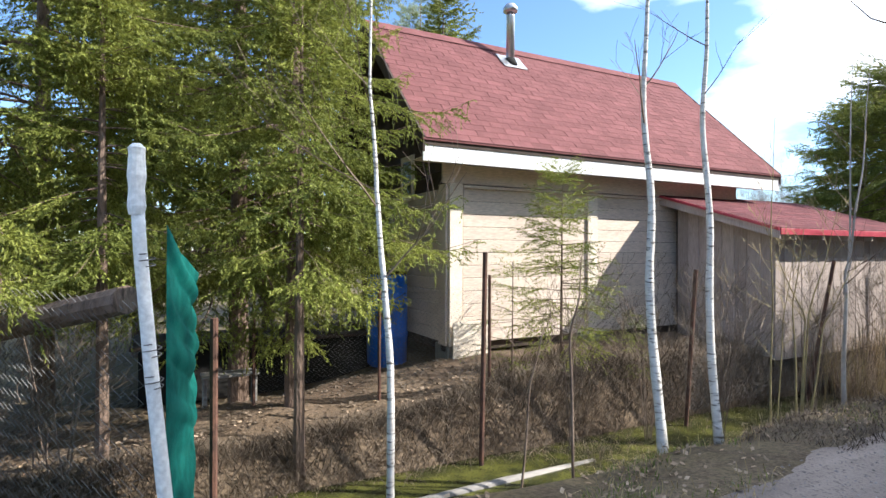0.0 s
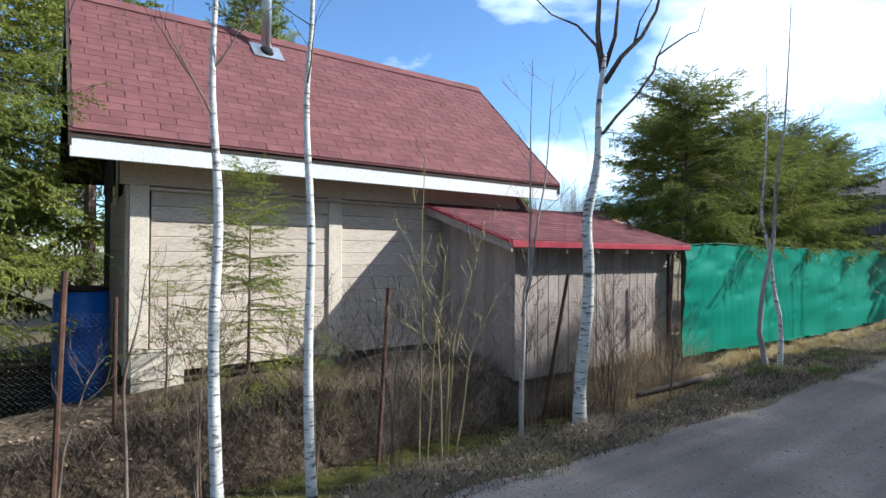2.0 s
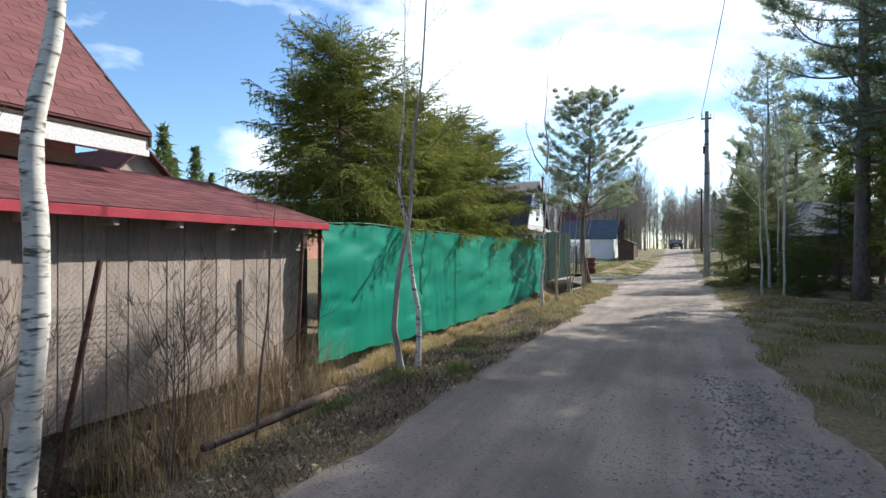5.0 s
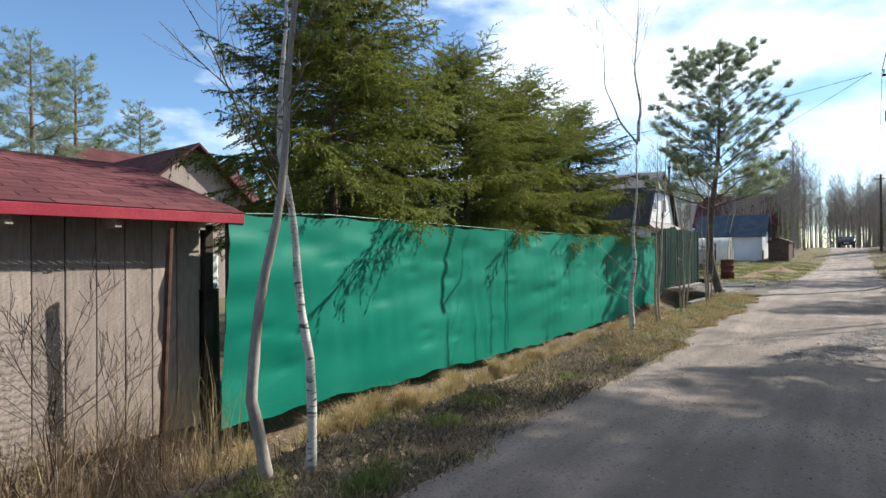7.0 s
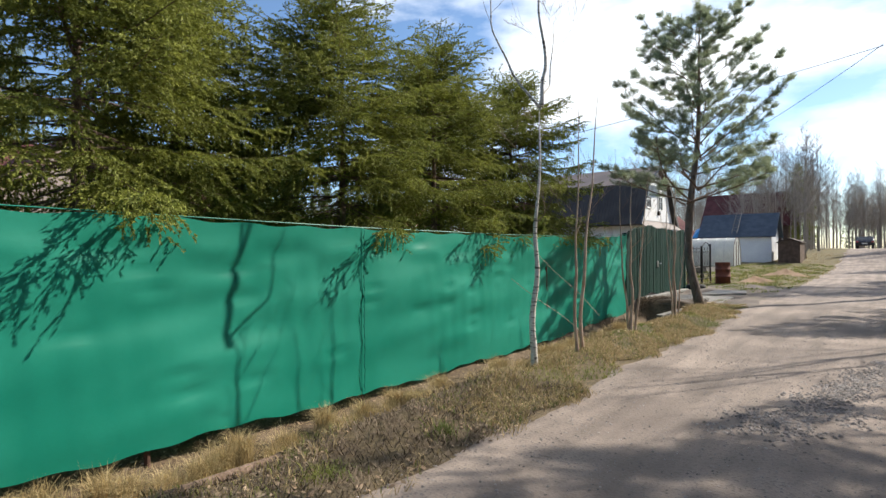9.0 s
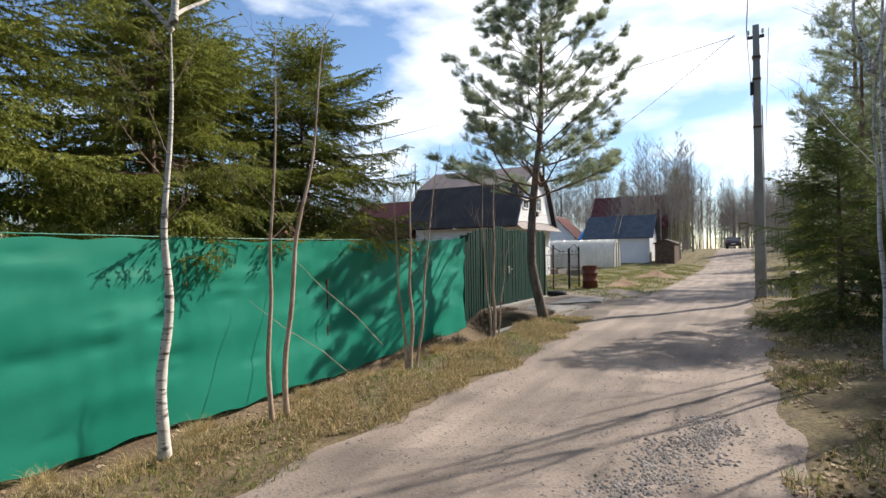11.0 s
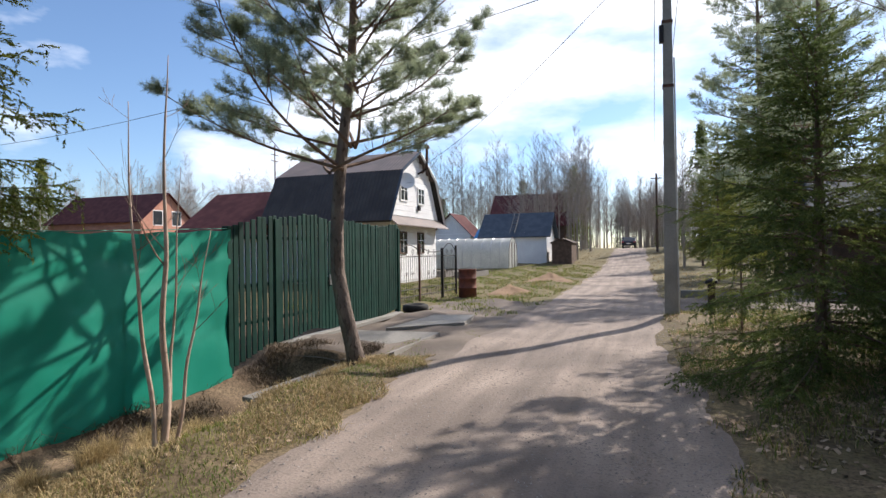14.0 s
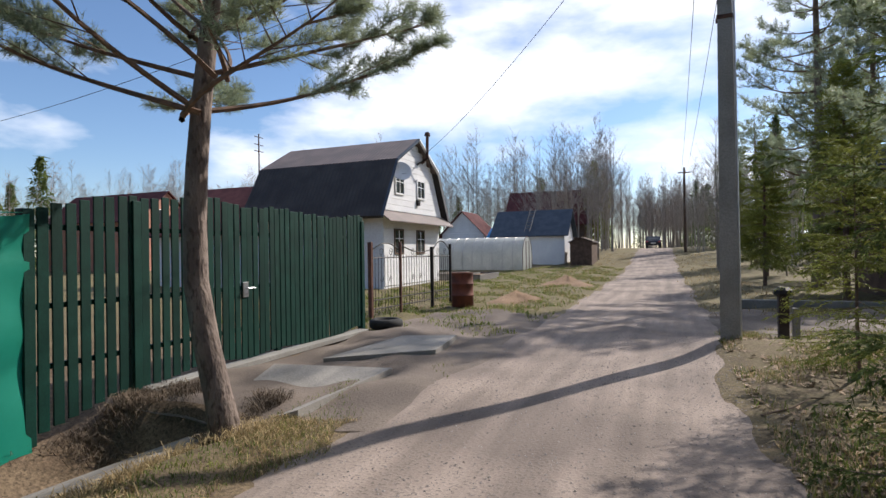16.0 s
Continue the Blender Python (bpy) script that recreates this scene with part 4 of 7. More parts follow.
def put(tree, x, y, scale=1.0, rz=0.0, first=False, label="", squash=1.0, dz=0.0):
    """Sets a tree made at the origin, or a copy of it, on the ground."""
    m = pose(x, y, gzf(x, y) - 0.03 + dz, 0, 0, rz)
    ob = tree if first else copy_thing(tree, m)
    if first:
        tree.matrix_basis = m
    ob.scale = (scale, scale, scale * squash)
    if label:
        ob["label"] = label
    return ob


# spruces on the plot beside the cabin
big = spruce("spruce_tree", "tall spruce with drooping sunlit boughs over bare lower trunk", 9.5, 2.6, 1.75, 11, M_SPRUCE, per=3, gap=0.40, width=0.011, droop=0.40, bare=0.1, hang=0.8, group="spruces by the cabin")
put(big, -7.23, 0.73, 1.0, 30, True)
big2 = spruce("spruce_tree", "tall spruce with yellow-green hanging twigs", 8.0, 2.4, 1.95, 17, M_SPRUCE, per=3, gap=0.37, width=0.011, droop=0.40, bare=0.05, hang=0.8, group="spruces by the cabin")
put(big2, -5.75, 1.10, 0.85, 0, True)
put(big2, -5.3, -1.45, 1.0, 140)
put(big, -8.6, -1.5, 1.0, 200)
# sparser spruces farther back
back = spruce("spruce_tree", "tall spruce standing farther back in the shade", 9.5, 2.6, 1.75, 19, M_SPRUCE, per=2, gap=0.34, droop=0.36, step=0.055, size=0.08, width=0.034, twig_gap=0.17, group="spruces farther back")
put(back, -10.3, 1.6, 1.0, 80, True)
put(back, -11.5, -0.5, 1.1, 300)
put(back, -7.2, -3.6, 1.0, 250)
put(back, -13.5, 3.3, 1.1, 20)
put(back, -13.0, 6.6, 0.9, 310)
# slim spruces with bare stems near the ditch
slim = spruce("young_spruce", "slim spruce with a pale bare stem and sparse crown", 4.6, 0.9, 1.75, 23, M_SPRUCE, gap=0.22, r0=0.055, group="spruces by the cabin")
put(slim, -4.66, 0.92, 1.0, 0, True)
put(slim, -4.95, -0.55, 1.0, 100)
# small spruces before the cabin wall
sp = spruce("spruce_sapling", "small bushy green spruce growing before the cabin wall", 2.35, 0.74, 0.25, 31, M_SPRUCE, gap=0.16, droop=0.10, step=0.024, size=0.03, width=0.007, hang=0.1, r0=0.022, group="spruce saplings")
put(sp, -5.32, 4.32, 1.04, 0, True)
sp2 = spruce("spruce_sapling", "thin sparse spruce sapling with bare twigs", 1.5, 0.42, 0.25, 37, M_SPRUCE, gap=0.19, droop=0.05, per=2, step=0.03, size=0.026, width=0.006, hang=0.0, r0=0.014, group="spruce saplings")
put(sp2, -5.2, 3.5, 1.0, 0, True)
put(sp2, -4.75, 5.0, 0.55, 120)
# dense spruces behind the net
fs = spruce("fence_spruce", "dense dark spruce overhanging the green net", 5.2, 2.15, 2.05, 41, M_SPRUCE, cone=0.55, gap=0.15, droop=0.2, per=3, bare=0.06, hang=0.6, group="spruces behind the net")
put(fs, -5.8, 13.8, 1.05, 0, True)
fs2 = spruce("fence_spruce", "broad spruce with yellow-green boughs over the net", 5.2, 2.2, 2.0, 43, M_SPRUCE, cone=0.52, gap=0.15, droop=0.2, per=3, bare=0.05, hang=0.6, group="spruces behind the net")
put(fs2, -6.0, 17.35, 1.0, 0, True)
put(fs, -6.05, 19.6, 1.0, 130)
put(fs2, -6.15, 22.5, 1.0, 200)
put(fs2, -7.3, 15.5, 1.0, 70)
put(fs, -7.2, 21.2, 1.0, 300)
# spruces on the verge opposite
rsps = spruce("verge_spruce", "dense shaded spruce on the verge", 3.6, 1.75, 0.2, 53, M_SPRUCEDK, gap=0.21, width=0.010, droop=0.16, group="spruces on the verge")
put(rsps, 2.15, 26.7, 1.0, 0, True)
put(sp, 1.98, 30.1, 1.0, 90, label="small light green spruce on the verge")
put(rsps, 3.3, 26.9, 0.75, 75)
put(rsps, 4.3, 24.6, 0.95, 200)
put(rsps, 2.95, 22.6, 0.42, 20, label="low spruce seedling among leaves")
put(back, 6.6, 29.4, 0.72, 40, label="tall shaded spruce behind the verge")
put(back, 6.8, 22.2, 0.75, 160, label="tall shaded spruce behind the verge")
# the opposite wood's tall spruces, mostly out of view, added to shade the lane
for x, y, s, rz in ((6.4, 12.0, 1.6, 0), (6.3, 8.9, 1.5, 70), (6.8, 15.4, 1.75, 150), (6.4, 18.5, 1.45, 220), (7.3, 21.6, 1.35, 300), (7.0, 25.4, 1.25, 40), (7.4, 6.2, 1.6, 110), (9.2, 13.4, 1.7, 190)):
    put(back, x, y, s * 0.95, rz, label="tall spruce added to the wood opposite to shade the lane")
for x, y, s, rz in ((4.6, 40.5, 0.65, 260), (3.6, 46.0, 0.55, 10), (4.6, 52.0, 0.55, 110), (4.4, 60.0, 0.6, 210)):
    put(back, x, y, s, rz, label="dark spruce beside the lane")
put(back, -6.4, 84.0, 1.0, 0, label="lone spruce beside the lane")
put(back, -14.5, 95.0, 1.0, 0, label="distant pointed dark spruce")

# roadside pine and the tall pines
hero = pine("roadside_pine", "crooked roadside pine with open crown of blue-green needles", 7.3, 2.75, 1.95, 61, sag=0.04, taper=0.45, trunk=[(0.02, -0.02, -0.15), (-0.12, -0.02, 0.4), (-0.30, -0.06, 1.2), (-0.30, -0.07, 2.0), (-0.24, -0.05, 2.75), (-0.05, 0.02, 4.5), (0.0, 0.0, 7.3)], r0=0.118, whorl=0.40, clump=46, kids=19, lift=0.55, width=0.0055, length=0.08, reach=1.15)
put(hero, -3.22, 27.05, 1.0, 0, True)
tall = pine("tall_pine", "tall dark pine behind the verge", 11.5, 3.4, 2.3, 67, r0=0.17, whorl=0.75, clump=36, length=0.12, width=0.014, group="pines", kids=6, reach=2.2, taper=0.55)
put(tall, 4.9, 44.6, 1.12, 0, True)
# some of these pines are added only to throw shade on the lane
for x, y, s, rz in ((2.9, 29.4, 0.52, 90), (5.0, 18.9, 1.0, 210), (5.8, 22.8, 1.05, 75), (9.5, 33.0, 1.0, 90), (9.0, 26.5, 1.15, 200), (10.5, 36.5, 1.1, 300), (6.0, 17.4, 1.1, 30), (5.9, 14.2, 1.1, 120), (10.5, 40.0, 1.1, 70), (6.5, 44.5, 0.95, 160), (11.0, 29.0, 1.15, 250), (7.2, 52.0, 0.9, 330), (9.5, 17.0, 1.05, 10), (6.1, 11.3, 1.0, 280), (5.6, 62, 0.8, 45), (4.0, 21.3, 1.08, 15), (8.3, 9.6, 1.1, 100), (7.8, 24.2, 1.02, 130)):
    put(tall, x, y, s, rz)
for x, y, s, rz in ((-23.0, 15.2, 0.78, 20), (-26.5, 17.8, 0.85, 140), (-20.5, 12.8, 0.68, 220), (-17.5, 8.0, 0.9, 260), (-30, 22, 0.8, 10)):
    put(tall, x, y, s, rz, label="sunlit pine beyond the plots")

# birches and saplings along the ditch
sapling("birch_tree", "slender white birch stem leaning over the ditch", [([(0, 0, 0), (-0.13, 0.01, 1.2), (-0.17, 0.0, 2.2), (-0.19, 0.0, 3.2), (-0.17, 0.02, 5.2)], 0.046)], M_BIRCH, 1, 4, 0.55, 2, 0.16, "birches", (-3.0, 3.45))
sapling("birch_tree", "thin white birch with a snapped side limb", [([(0, 0, 0), (-0.10, -0.01, 1.2), (-0.15, 0.0, 2.4), (-0.16, 0.01, 3.3), (-0.12, 0.02, 5.0)], 0.042)], M_BIRCH, 2, 4, 0.5, 1, 0.16, "birches", (-2.95, 4.08))
forked = sapling("birch_tree", "white birch forking into dark bare limbs", [([(0, 0, 0), (0.08, -0.02, 1.5), (0.14, 0.02, 2.4), (0.22, 0.07, 3.45)], 0.056)], M_BIRCH, 3, 0, 0.7, 2, 0.25, "birches", (-2.86, 6.81), cut=True)
for pts, r in (
    ([(0.0, 3.40), (-0.06, 3.65), (-0.25, 3.85), (-0.50, 3.95), (-0.75, 4.2)], 0.018),
    ([(0.0, 3.40), (-0.05, 3.8), (-0.02, 4.4), (-0.10, 5.4)], 0.034),
    ([(0.02, 3.45), (0.12, 3.75), (0.16, 4.2), (0.30, 5.0)], 0.026),
    ([(0.02, 3.30), (0.18, 3.55), (0.38, 3.75), (0.52, 4.0), (0.62, 4.4), (0.9, 5.2)], 0.028),
    ([(0.30, 3.66), (0.36, 3.9), (0.50, 4.15)], 0.014),
    ([(0.0, 2.80), (0.14, 2.98), (0.33, 3.18), (0.50, 3.42), (0.53, 3.56), (0.66, 3.66), (0.84, 3.78), (0.93, 3.81), (1.0, 4.05)], 0.017),
    ([(0.51, 3.5), (0.60, 3.7), (0.66, 3.85)], 0.009),
):
    # each limb leans away along the lane
    ct = [(0.20 + 0.57 * o, 0.06 + 0.82 * o, z + 0.14) for o, z in pts]
    part("limb", Bag().tube(ct, [max(0.004, r * (1 - 0.8 * k / (len(ct) - 1))) for k in range(len(ct))], 7), M_BARK, forked, "dark bare limb", True)
sapling("birch_tree", "thin pale birch sapling with a kinked stem", [([(0, 0, 0), (0.0, -0.03, 0.6), (-0.02, -0.04, 1.2), (-0.08, -0.10, 1.8), (-0.06, -0.14, 2.5), (-0.02, -0.12, 4.2)], 0.032)], M_BIRCH, 4, 6, 0.4, 2, 0.25, "birches", (-3.34, 1.25))
sapling("alder_tree", "grey alder with wavy stem before the net", [([(0, 0, 0), (-0.10, -0.08, 0.5), (-0.04, -0.02, 1.0), (0.02, 0.04, 1.6), (0.06, 0.10, 2.4), (0.14, 0.16, 3.2), (0.2, 0.25, 5.4)], 0.042)], M_GREYBARK, 5, 7, 0.5, 2, 0.17, "alders", (-2.76, 10.56))
sapling("birch_tree", "kinked pale birch before the net", [([(0, 0, 0), (0.0, 0.02, 0.7), (-0.10, -0.02, 1.4), (-0.20, -0.06, 2.0), (-0.18, -0.02, 2.8), (-0.16, 0.0, 4.6)], 0.036)], M_BIRCH, 6, 7, 0.45, 2, 0.18, "birches", (-2.72, 10.82))
sapling("birch_tree", "slim pale birch forking high above the net", [([(0, 0, 0), (0.03, 0.01, 0.9), (0.07, 0.01, 1.8), (0.12, 0.02, 3.2)], 0.047), ([(0.12, 0.02, 3.15), (0.15, 0.10, 3.6), (0.06, 0.12, 4.4), (0.12, 0.2, 5.8)], 0.03), ([(0.12, 0.02, 3.1), (-0.1, -0.25, 3.5), (-0.22, -0.5, 4.0), (-0.24, -0.55, 5.0)], 0.02), ([(0.12, 0.02, 3.2), (0.05, 0.4, 3.5), (0.05, 0.55, 4.4)], 0.018)], M_BIRCH, 7, 5, 0.65, 2, 0.22, "birches", (-2.91, 17.62))
for k, (x, y, stems) in enumerate((
    (-2.74, 18.48, [([(0, 0, 0), (-0.02, 0, 0.9), (0.0, 0.04, 1.8), (0.03, 0.08, 3.4)], 0.026)]),
    (-2.74, 18.66, [([(0, 0, 0), (-0.03, 0.02, 0.7), (0.02, 0.12, 1.6), (0.0, 0.35, 2.4), (0.05, 0.5, 3.7)], 0.03)]),
    (-2.88, 20.82, [([(0, 0, 0), (-0.05, -0.05, 0.7), (-0.10, -0.10, 1.5), (-0.10, -0.12, 2.6)], 0.024), ([(0.02, 0.03, 0), (0.03, 0.03, 0.8), (0.0, 0.05, 1.5), (0.02, 0.10, 2.6)], 0.03), ([(0.05, 0.1, 0), (0.10, 0.2, 0.8), (0.12, 0.3, 1.7), (0.2, 0.5, 2.9)], 0.022)]),
    (-2.90, 23.36, [([(0, 0, 0), (-0.04, -0.04, 0.7), (-0.08, -0.12, 1.6), (-0.06, -0.16, 2.6)], 0.022), ([(0.03, 0.05, 0), (0.0, 0.08, 0.8), (0.03, 0.06, 1.7), (0.04, 0.1, 3.0)], 0.032), ([(0.05, 0.12, 0), (0.08, 0.25, 0.8), (0.15, 0.4, 1.7)], 0.018), ([(-0.02, 0.1, 0), (-0.06, 0.22, 0.9), (-0.05, 0.3, 2.2)], 0.016)]),
)):
    sapling("alder_sapling", "reddish leafless sapling stems before the net", stems, M_REDBARK, 20 + k, 4, 0.5, 1, 0.22, "saplings before the net", (x, y))
for k, (x, y, stems) in enumerate((
    (-3.05, 6.2, [([(0, 0, 0), (0.0, 0.0, 1.0), (0.0, 0.06, 1.3), (0.02, 0.10, 3.4)], 0.026), ([(0, 0.0, 0.95), (0.0, 0.08, 1.3), (0.03, 0.25, 2.2), (0.06, 0.35, 3.3)], 0.018)]),
    (-3.55, 3.02, [([(0, 0, 0), (-0.02, -0.05, 0.6), (0.02, 0.02, 1.0), (-0.02, 0.1, 1.45)], 0.016)]),
    (-3.7, 2.55, [([(0, 0, 0), (0.0, 0.1, 0.2), (0.0, 0.22, 0.65), (0.0, 0.32, 0.8)], 0.012)]),
    (-2.9, 8.4, [([(0, 0, 0), (0.03, 0.1, 0.8), (0.05, 0.2, 1.9)], 0.014)]),
)):
    sapling("ditch_sapling", "thin bare sapling rising from the ditch weeds", stems, M_TWIG if k else M_GREYBARK, 40 + k, 7, 0.4, 1, 0.22, "saplings in the ditch", (x, y))
sapling("willow_shoot", "tall thin yellow-barked willow shoot in the ditch", [([(0, 0, 0), (0.01, 0.01, 0.9), (-0.01, 0.02, 1.8), (0.02, 0.04, 2.8)], 0.010), ([(0.03, 0.05, 0), (0.06, 0.10, 0.7), (0.14, 0.16, 1.5)], 0.007)], M_WILLOW, 71, 9, 0.3, 1, 0.14, "willows", (-3.15, 5.10), M_WILLOW)
sapling("willow_bush", "bushy yellow-barked willow with many forked shoots", [([(0, 0, 0), (0.02, 0.02, 0.8), (-0.10, -0.12, 1.2), (-0.22, -0.26, 1.75)], 0.009), ([(0, 0.02, 0), (0.03, 0.05, 0.8), (0.12, 0.16, 1.3), (0.18, 0.26, 1.8)], 0.009), ([(-0.03, 0, 0), (-0.06, -0.03, 0.9), (0.02, 0.0, 1.6)], 0.010), ([(0.04, 0.05, 0), (0.10, 0.18, 0.7), (0.24, 0.34, 1.2)], 0.009)], M_WILLOW, 72, 10, 0.35, 1, 0.22, "willows", (-2.92, 5.2), M_WILLOW)
# pale trunks on the far verge
sapling("birch_tree", "pale forked birch trunk on the shaded verge", [([(0, 0, 0.1), (-0.03, 0.02, 1.2), (-0.07, 0.05, 2.5), (-0.09, 0.05, 3.6)], 0.038), ([(-0.09, 0.05, 3.55), (-0.25, 0.1, 4.2), (-0.3, 0.1, 6.0)], 0.03), ([(-0.09, 0.05, 3.55), (0.08, 0.15, 4.3), (0.1, 0.3, 6.4)], 0.026)], M_BIRCH, 60, 6, 0.6, 3, 0.26, "birches", (2.18, 23.3), spread=1.0)
sapling("birch_tree", "pale birch trunk on the shaded verge", [([(0, 0, 0.1), (-0.06, -0.08, 1.2), (-0.14, -0.2, 2.5), (-0.2, -0.3, 3.6), (-0.12, -0.3, 5.2), (-0.1, -0.2, 7.0)], 0.048), ([(-0.2, -0.3, 3.55), (0.0, -0.2, 4.4), (0.2, -0.1, 6.6)], 0.03)], M_BIRCH, 61, 8, 0.4, 3, 0.22, "birches", (2.58, 24.95))
sapling("birch_tree", "thin pale birch on the shaded verge", [([(0, 0, 0.1), (0.02, 0.1, 2.0), (0.1, 0.2, 5.5)], 0.034)], M_BIRCH, 62, 10, 0.25, 2, 0.3, "birches", (2.55, 22.2))

sapling("birch_tree", "slim white birch among dark spruces", [([(0, 0, 0.1), (0.03, 0.05, 2.0), (0.0, 0.1, 4.0), (0.08, 0.1, 6.2)], 0.034)], M_BIRCH, 63, 8, 0.4, 3, 0.18, "birches", (2.92, 26.0))
sapling("birch_tree", "slim white birch among dark spruces", [([(0, 0, 0.1), (-0.06, 0.05, 2.0), (-0.04, 0.0, 4.0), (0.1, 0.1, 6.0)], 0.032)], M_BIRCH, 64, 8, 0.4, 3, 0.18, "birches", (2.98, 24.9))


# ---- far woods ----
def far_tree(rs, x, y, h, width):
    """A leafless crown as thin upright slivers."""
    z = float(gz(x, y))
    P, Q, W = [(x, y, z)], [(x + rs.normal() * 0.02 * h, y, z + h)], [0.013 * h]
    for _ in range(52):
        t = rs.uniform(0.25, 0.97)
        a = rs.uniform(0, 6.28)
        ln = h * rs.uniform(0.10, 0.26) * (1.15 - t)* 1.4
        p = np.array((x, y, z + h * t))
        q = p + np.array((math.cos(a) * 0.55, math.sin(a) * 0.55, rs.uniform(0.5, 1.0))) * ln
        P.append(p), Q.append(q), W.append(0.0024 * h)
        for _ in range(5):
            u = rs.uniform(0.3, 1)
            p2 = p + (q - p) * u
            a2 = a + rs.normal() * 0.9
            P.append(p2), Q.append(p2 + np.array((math.cos(a2) * 0.6, math.sin(a2) * 0.6, rs.uniform(0.2, 1))) * ln * 0.6), W.append(0.0013 * h)
    return P, Q, W


def far_wood(name, spots, label, material, seed):
    rs = np.random.RandomState(seed)
    P, Q, W = [], [], []
    for x, y, h in spots:
        a, b, c = far_tree(rs, x, y, h, 1)
        P += a
        Q += b
        W += c
    P, Q, W = np.array([np.asarray(p, float) for p in P]), np.array([np.asarray(p, float) for p in Q]), np.array(W)
    vs = []
    for k in range(2):
        side = np.cross(Q - P, np.array((0.3, 1.0, 0.0)) if k == 0 else np.array((1.0, -0.2, 0.1)))
        side /= np.linalg.norm(side, axis=1)[:, None] + 1e-9
        vs.append(np.stack([P - side * W[:, None] * 0.5, P + side * W[:, None] * 0.5, Q], 1).reshape(-1, 3))
    v = np.concatenate(vs)
    return tagged(part(name, tri_mesh(name, v, np.arange(len(v)).reshape(-1, 3), material), material), label, "woods", kind="stuff")


rs = np.random.RandomState(90)
spots = [(rs.uniform(-120, -14), rs.uniform(96, 150), rs.uniform(11, 19)) for _ in range(380)]
spots += [(rs.uniform(-110, -50), rs.uniform(40, 96), rs.uniform(8, 13)) for _ in range(120)]
spots += [(rs.uniform(-120, -60), rs.uniform(-20, 40), rs.uniform(8, 13)) for _ in range(90)]
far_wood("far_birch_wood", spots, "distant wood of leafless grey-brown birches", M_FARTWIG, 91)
spots = [(rs.uniform(-10.5, -4.0), rs.uniform(66, 112), rs.uniform(8, 14)) for _ in range(80)]
spots += [(rs.uniform(2.8, 9), rs.uniform(48, 130), rs.uniform(5, 9)) for _ in range(90)]
spots += [(rs.uniform(-4, 6), rs.uniform(125, 170), rs.uniform(10, 15)) for _ in range(120)]
spots += [(rs.uniform(-40, 40), rs.uniform(150, 190), rs.uniform(9, 15)) for _ in range(160)]
spots += [(rs.uniform(6, 60), rs.uniform(60, 140), rs.uniform(8, 13)) for _ in range(130)]
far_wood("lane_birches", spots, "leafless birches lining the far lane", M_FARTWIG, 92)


def far_conifers(name, spots, label, seed):
    rs = np.random.RandomState(seed)
    vs = []
    for x, y, h in spots:
        n = 1400
        t = rs.uniform(0.0, 1, n) ** 0.9
        a = rs.uniform(0, 6.28, n)
        r = h * 0.24 * (1 - t) * rs.uniform(0.1, 1.2, n) + 0.05
        b = np.stack([x + np.cos(a) * r, y + np.sin(a) * r, float(gz(x, y)) + h * t], 1)
        d = rs.normal(size=(n, 3)) * 0.028 * h
        e = rs.normal(size=(n, 3)) * 0.012 * h
        d[:, 2] -= 0.02 * h
        vs.append(np.stack([b, b + d, b + e], 1).reshape(-1, 3))
    v = np.concatenate(vs)
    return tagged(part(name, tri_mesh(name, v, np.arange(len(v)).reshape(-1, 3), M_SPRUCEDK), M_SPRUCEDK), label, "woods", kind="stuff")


spots = [(rs.uniform(-110, -10), rs.uniform(100, 150), rs.uniform(7, 10)) for _ in range(10)]
spots += [(rs.uniform(6, 60), rs.uniform(66, 150), rs.uniform(8, 14)) for _ in range(60)]
spots += [(rs.uniform(14, 60), rs.uniform(-30, 60), rs.uniform(9, 14)) for _ in range(60)]
spots += [(rs.uniform(-90, -40), rs.uniform(-40, 60), rs.uniform(8, 13)) for _ in range(50)]
spots += [(rs.uniform(-30, 14), rs.uniform(130, 180), rs.uniform(6, 9)) for _ in range(16)]
far_conifers("far_conifer_wood", spots, "distant dark conifers among the birches", 94)


# ---- fences and clutter by the cabin ----
def chain_link(name, a, b, z0, z1, parent, mesh=0.055, r=0.0022, m0=None):
    """A diamond mesh between two plan points, as zigzag wires. z0, z1: bottom and top."""
    a, b = Vector((*a, 0)), Vector((*b, 0))
    L = (b - a).length
    u = (b - a) / L
    nrm = Vector((-u.y, u.x, 0))
    n, k = int(L / mesh), int((z1 - z0) / (mesh * 0.5))
    v, f = [], []
    for i in range(n):
        base = len(v)
        for j in range(k + 1):
            s = i * mesh + (mesh * 0.5 if j % 2 else -mesh * 0.5) + mesh * 0.5
            sag = 0.02 * math.sin(s * 2.1) * math.sin(3.0 * j / k)
            p = a + u * s + nrm * (sag + (0.003 if j % 2 else -0.003)) + Vector((0, 0, z0 + j * mesh * 0.5 + 0.02 * math.sin(s * 1.3)))
            for c in range(3):
                q = 2.094 * c
                v.append(p + u * (r * math.cos(q)) + nrm * (r * math.sin(q)))
        for j in range(k):
            for c in range(3):
                o, w = base + j * 3, (c + 1) % 3
                f.append((o + c, o + w, o + 3 + w, o + 3 + c))
    bag = Bag()
    bag.v, bag.f = [tuple(p) for p in v], f
    return part(name, bag, M_WIRE, parent)


cf = thing("chain_link_fence", (0, 0, 0), "sagging chain-link fence on leaning rusty posts", "fence")
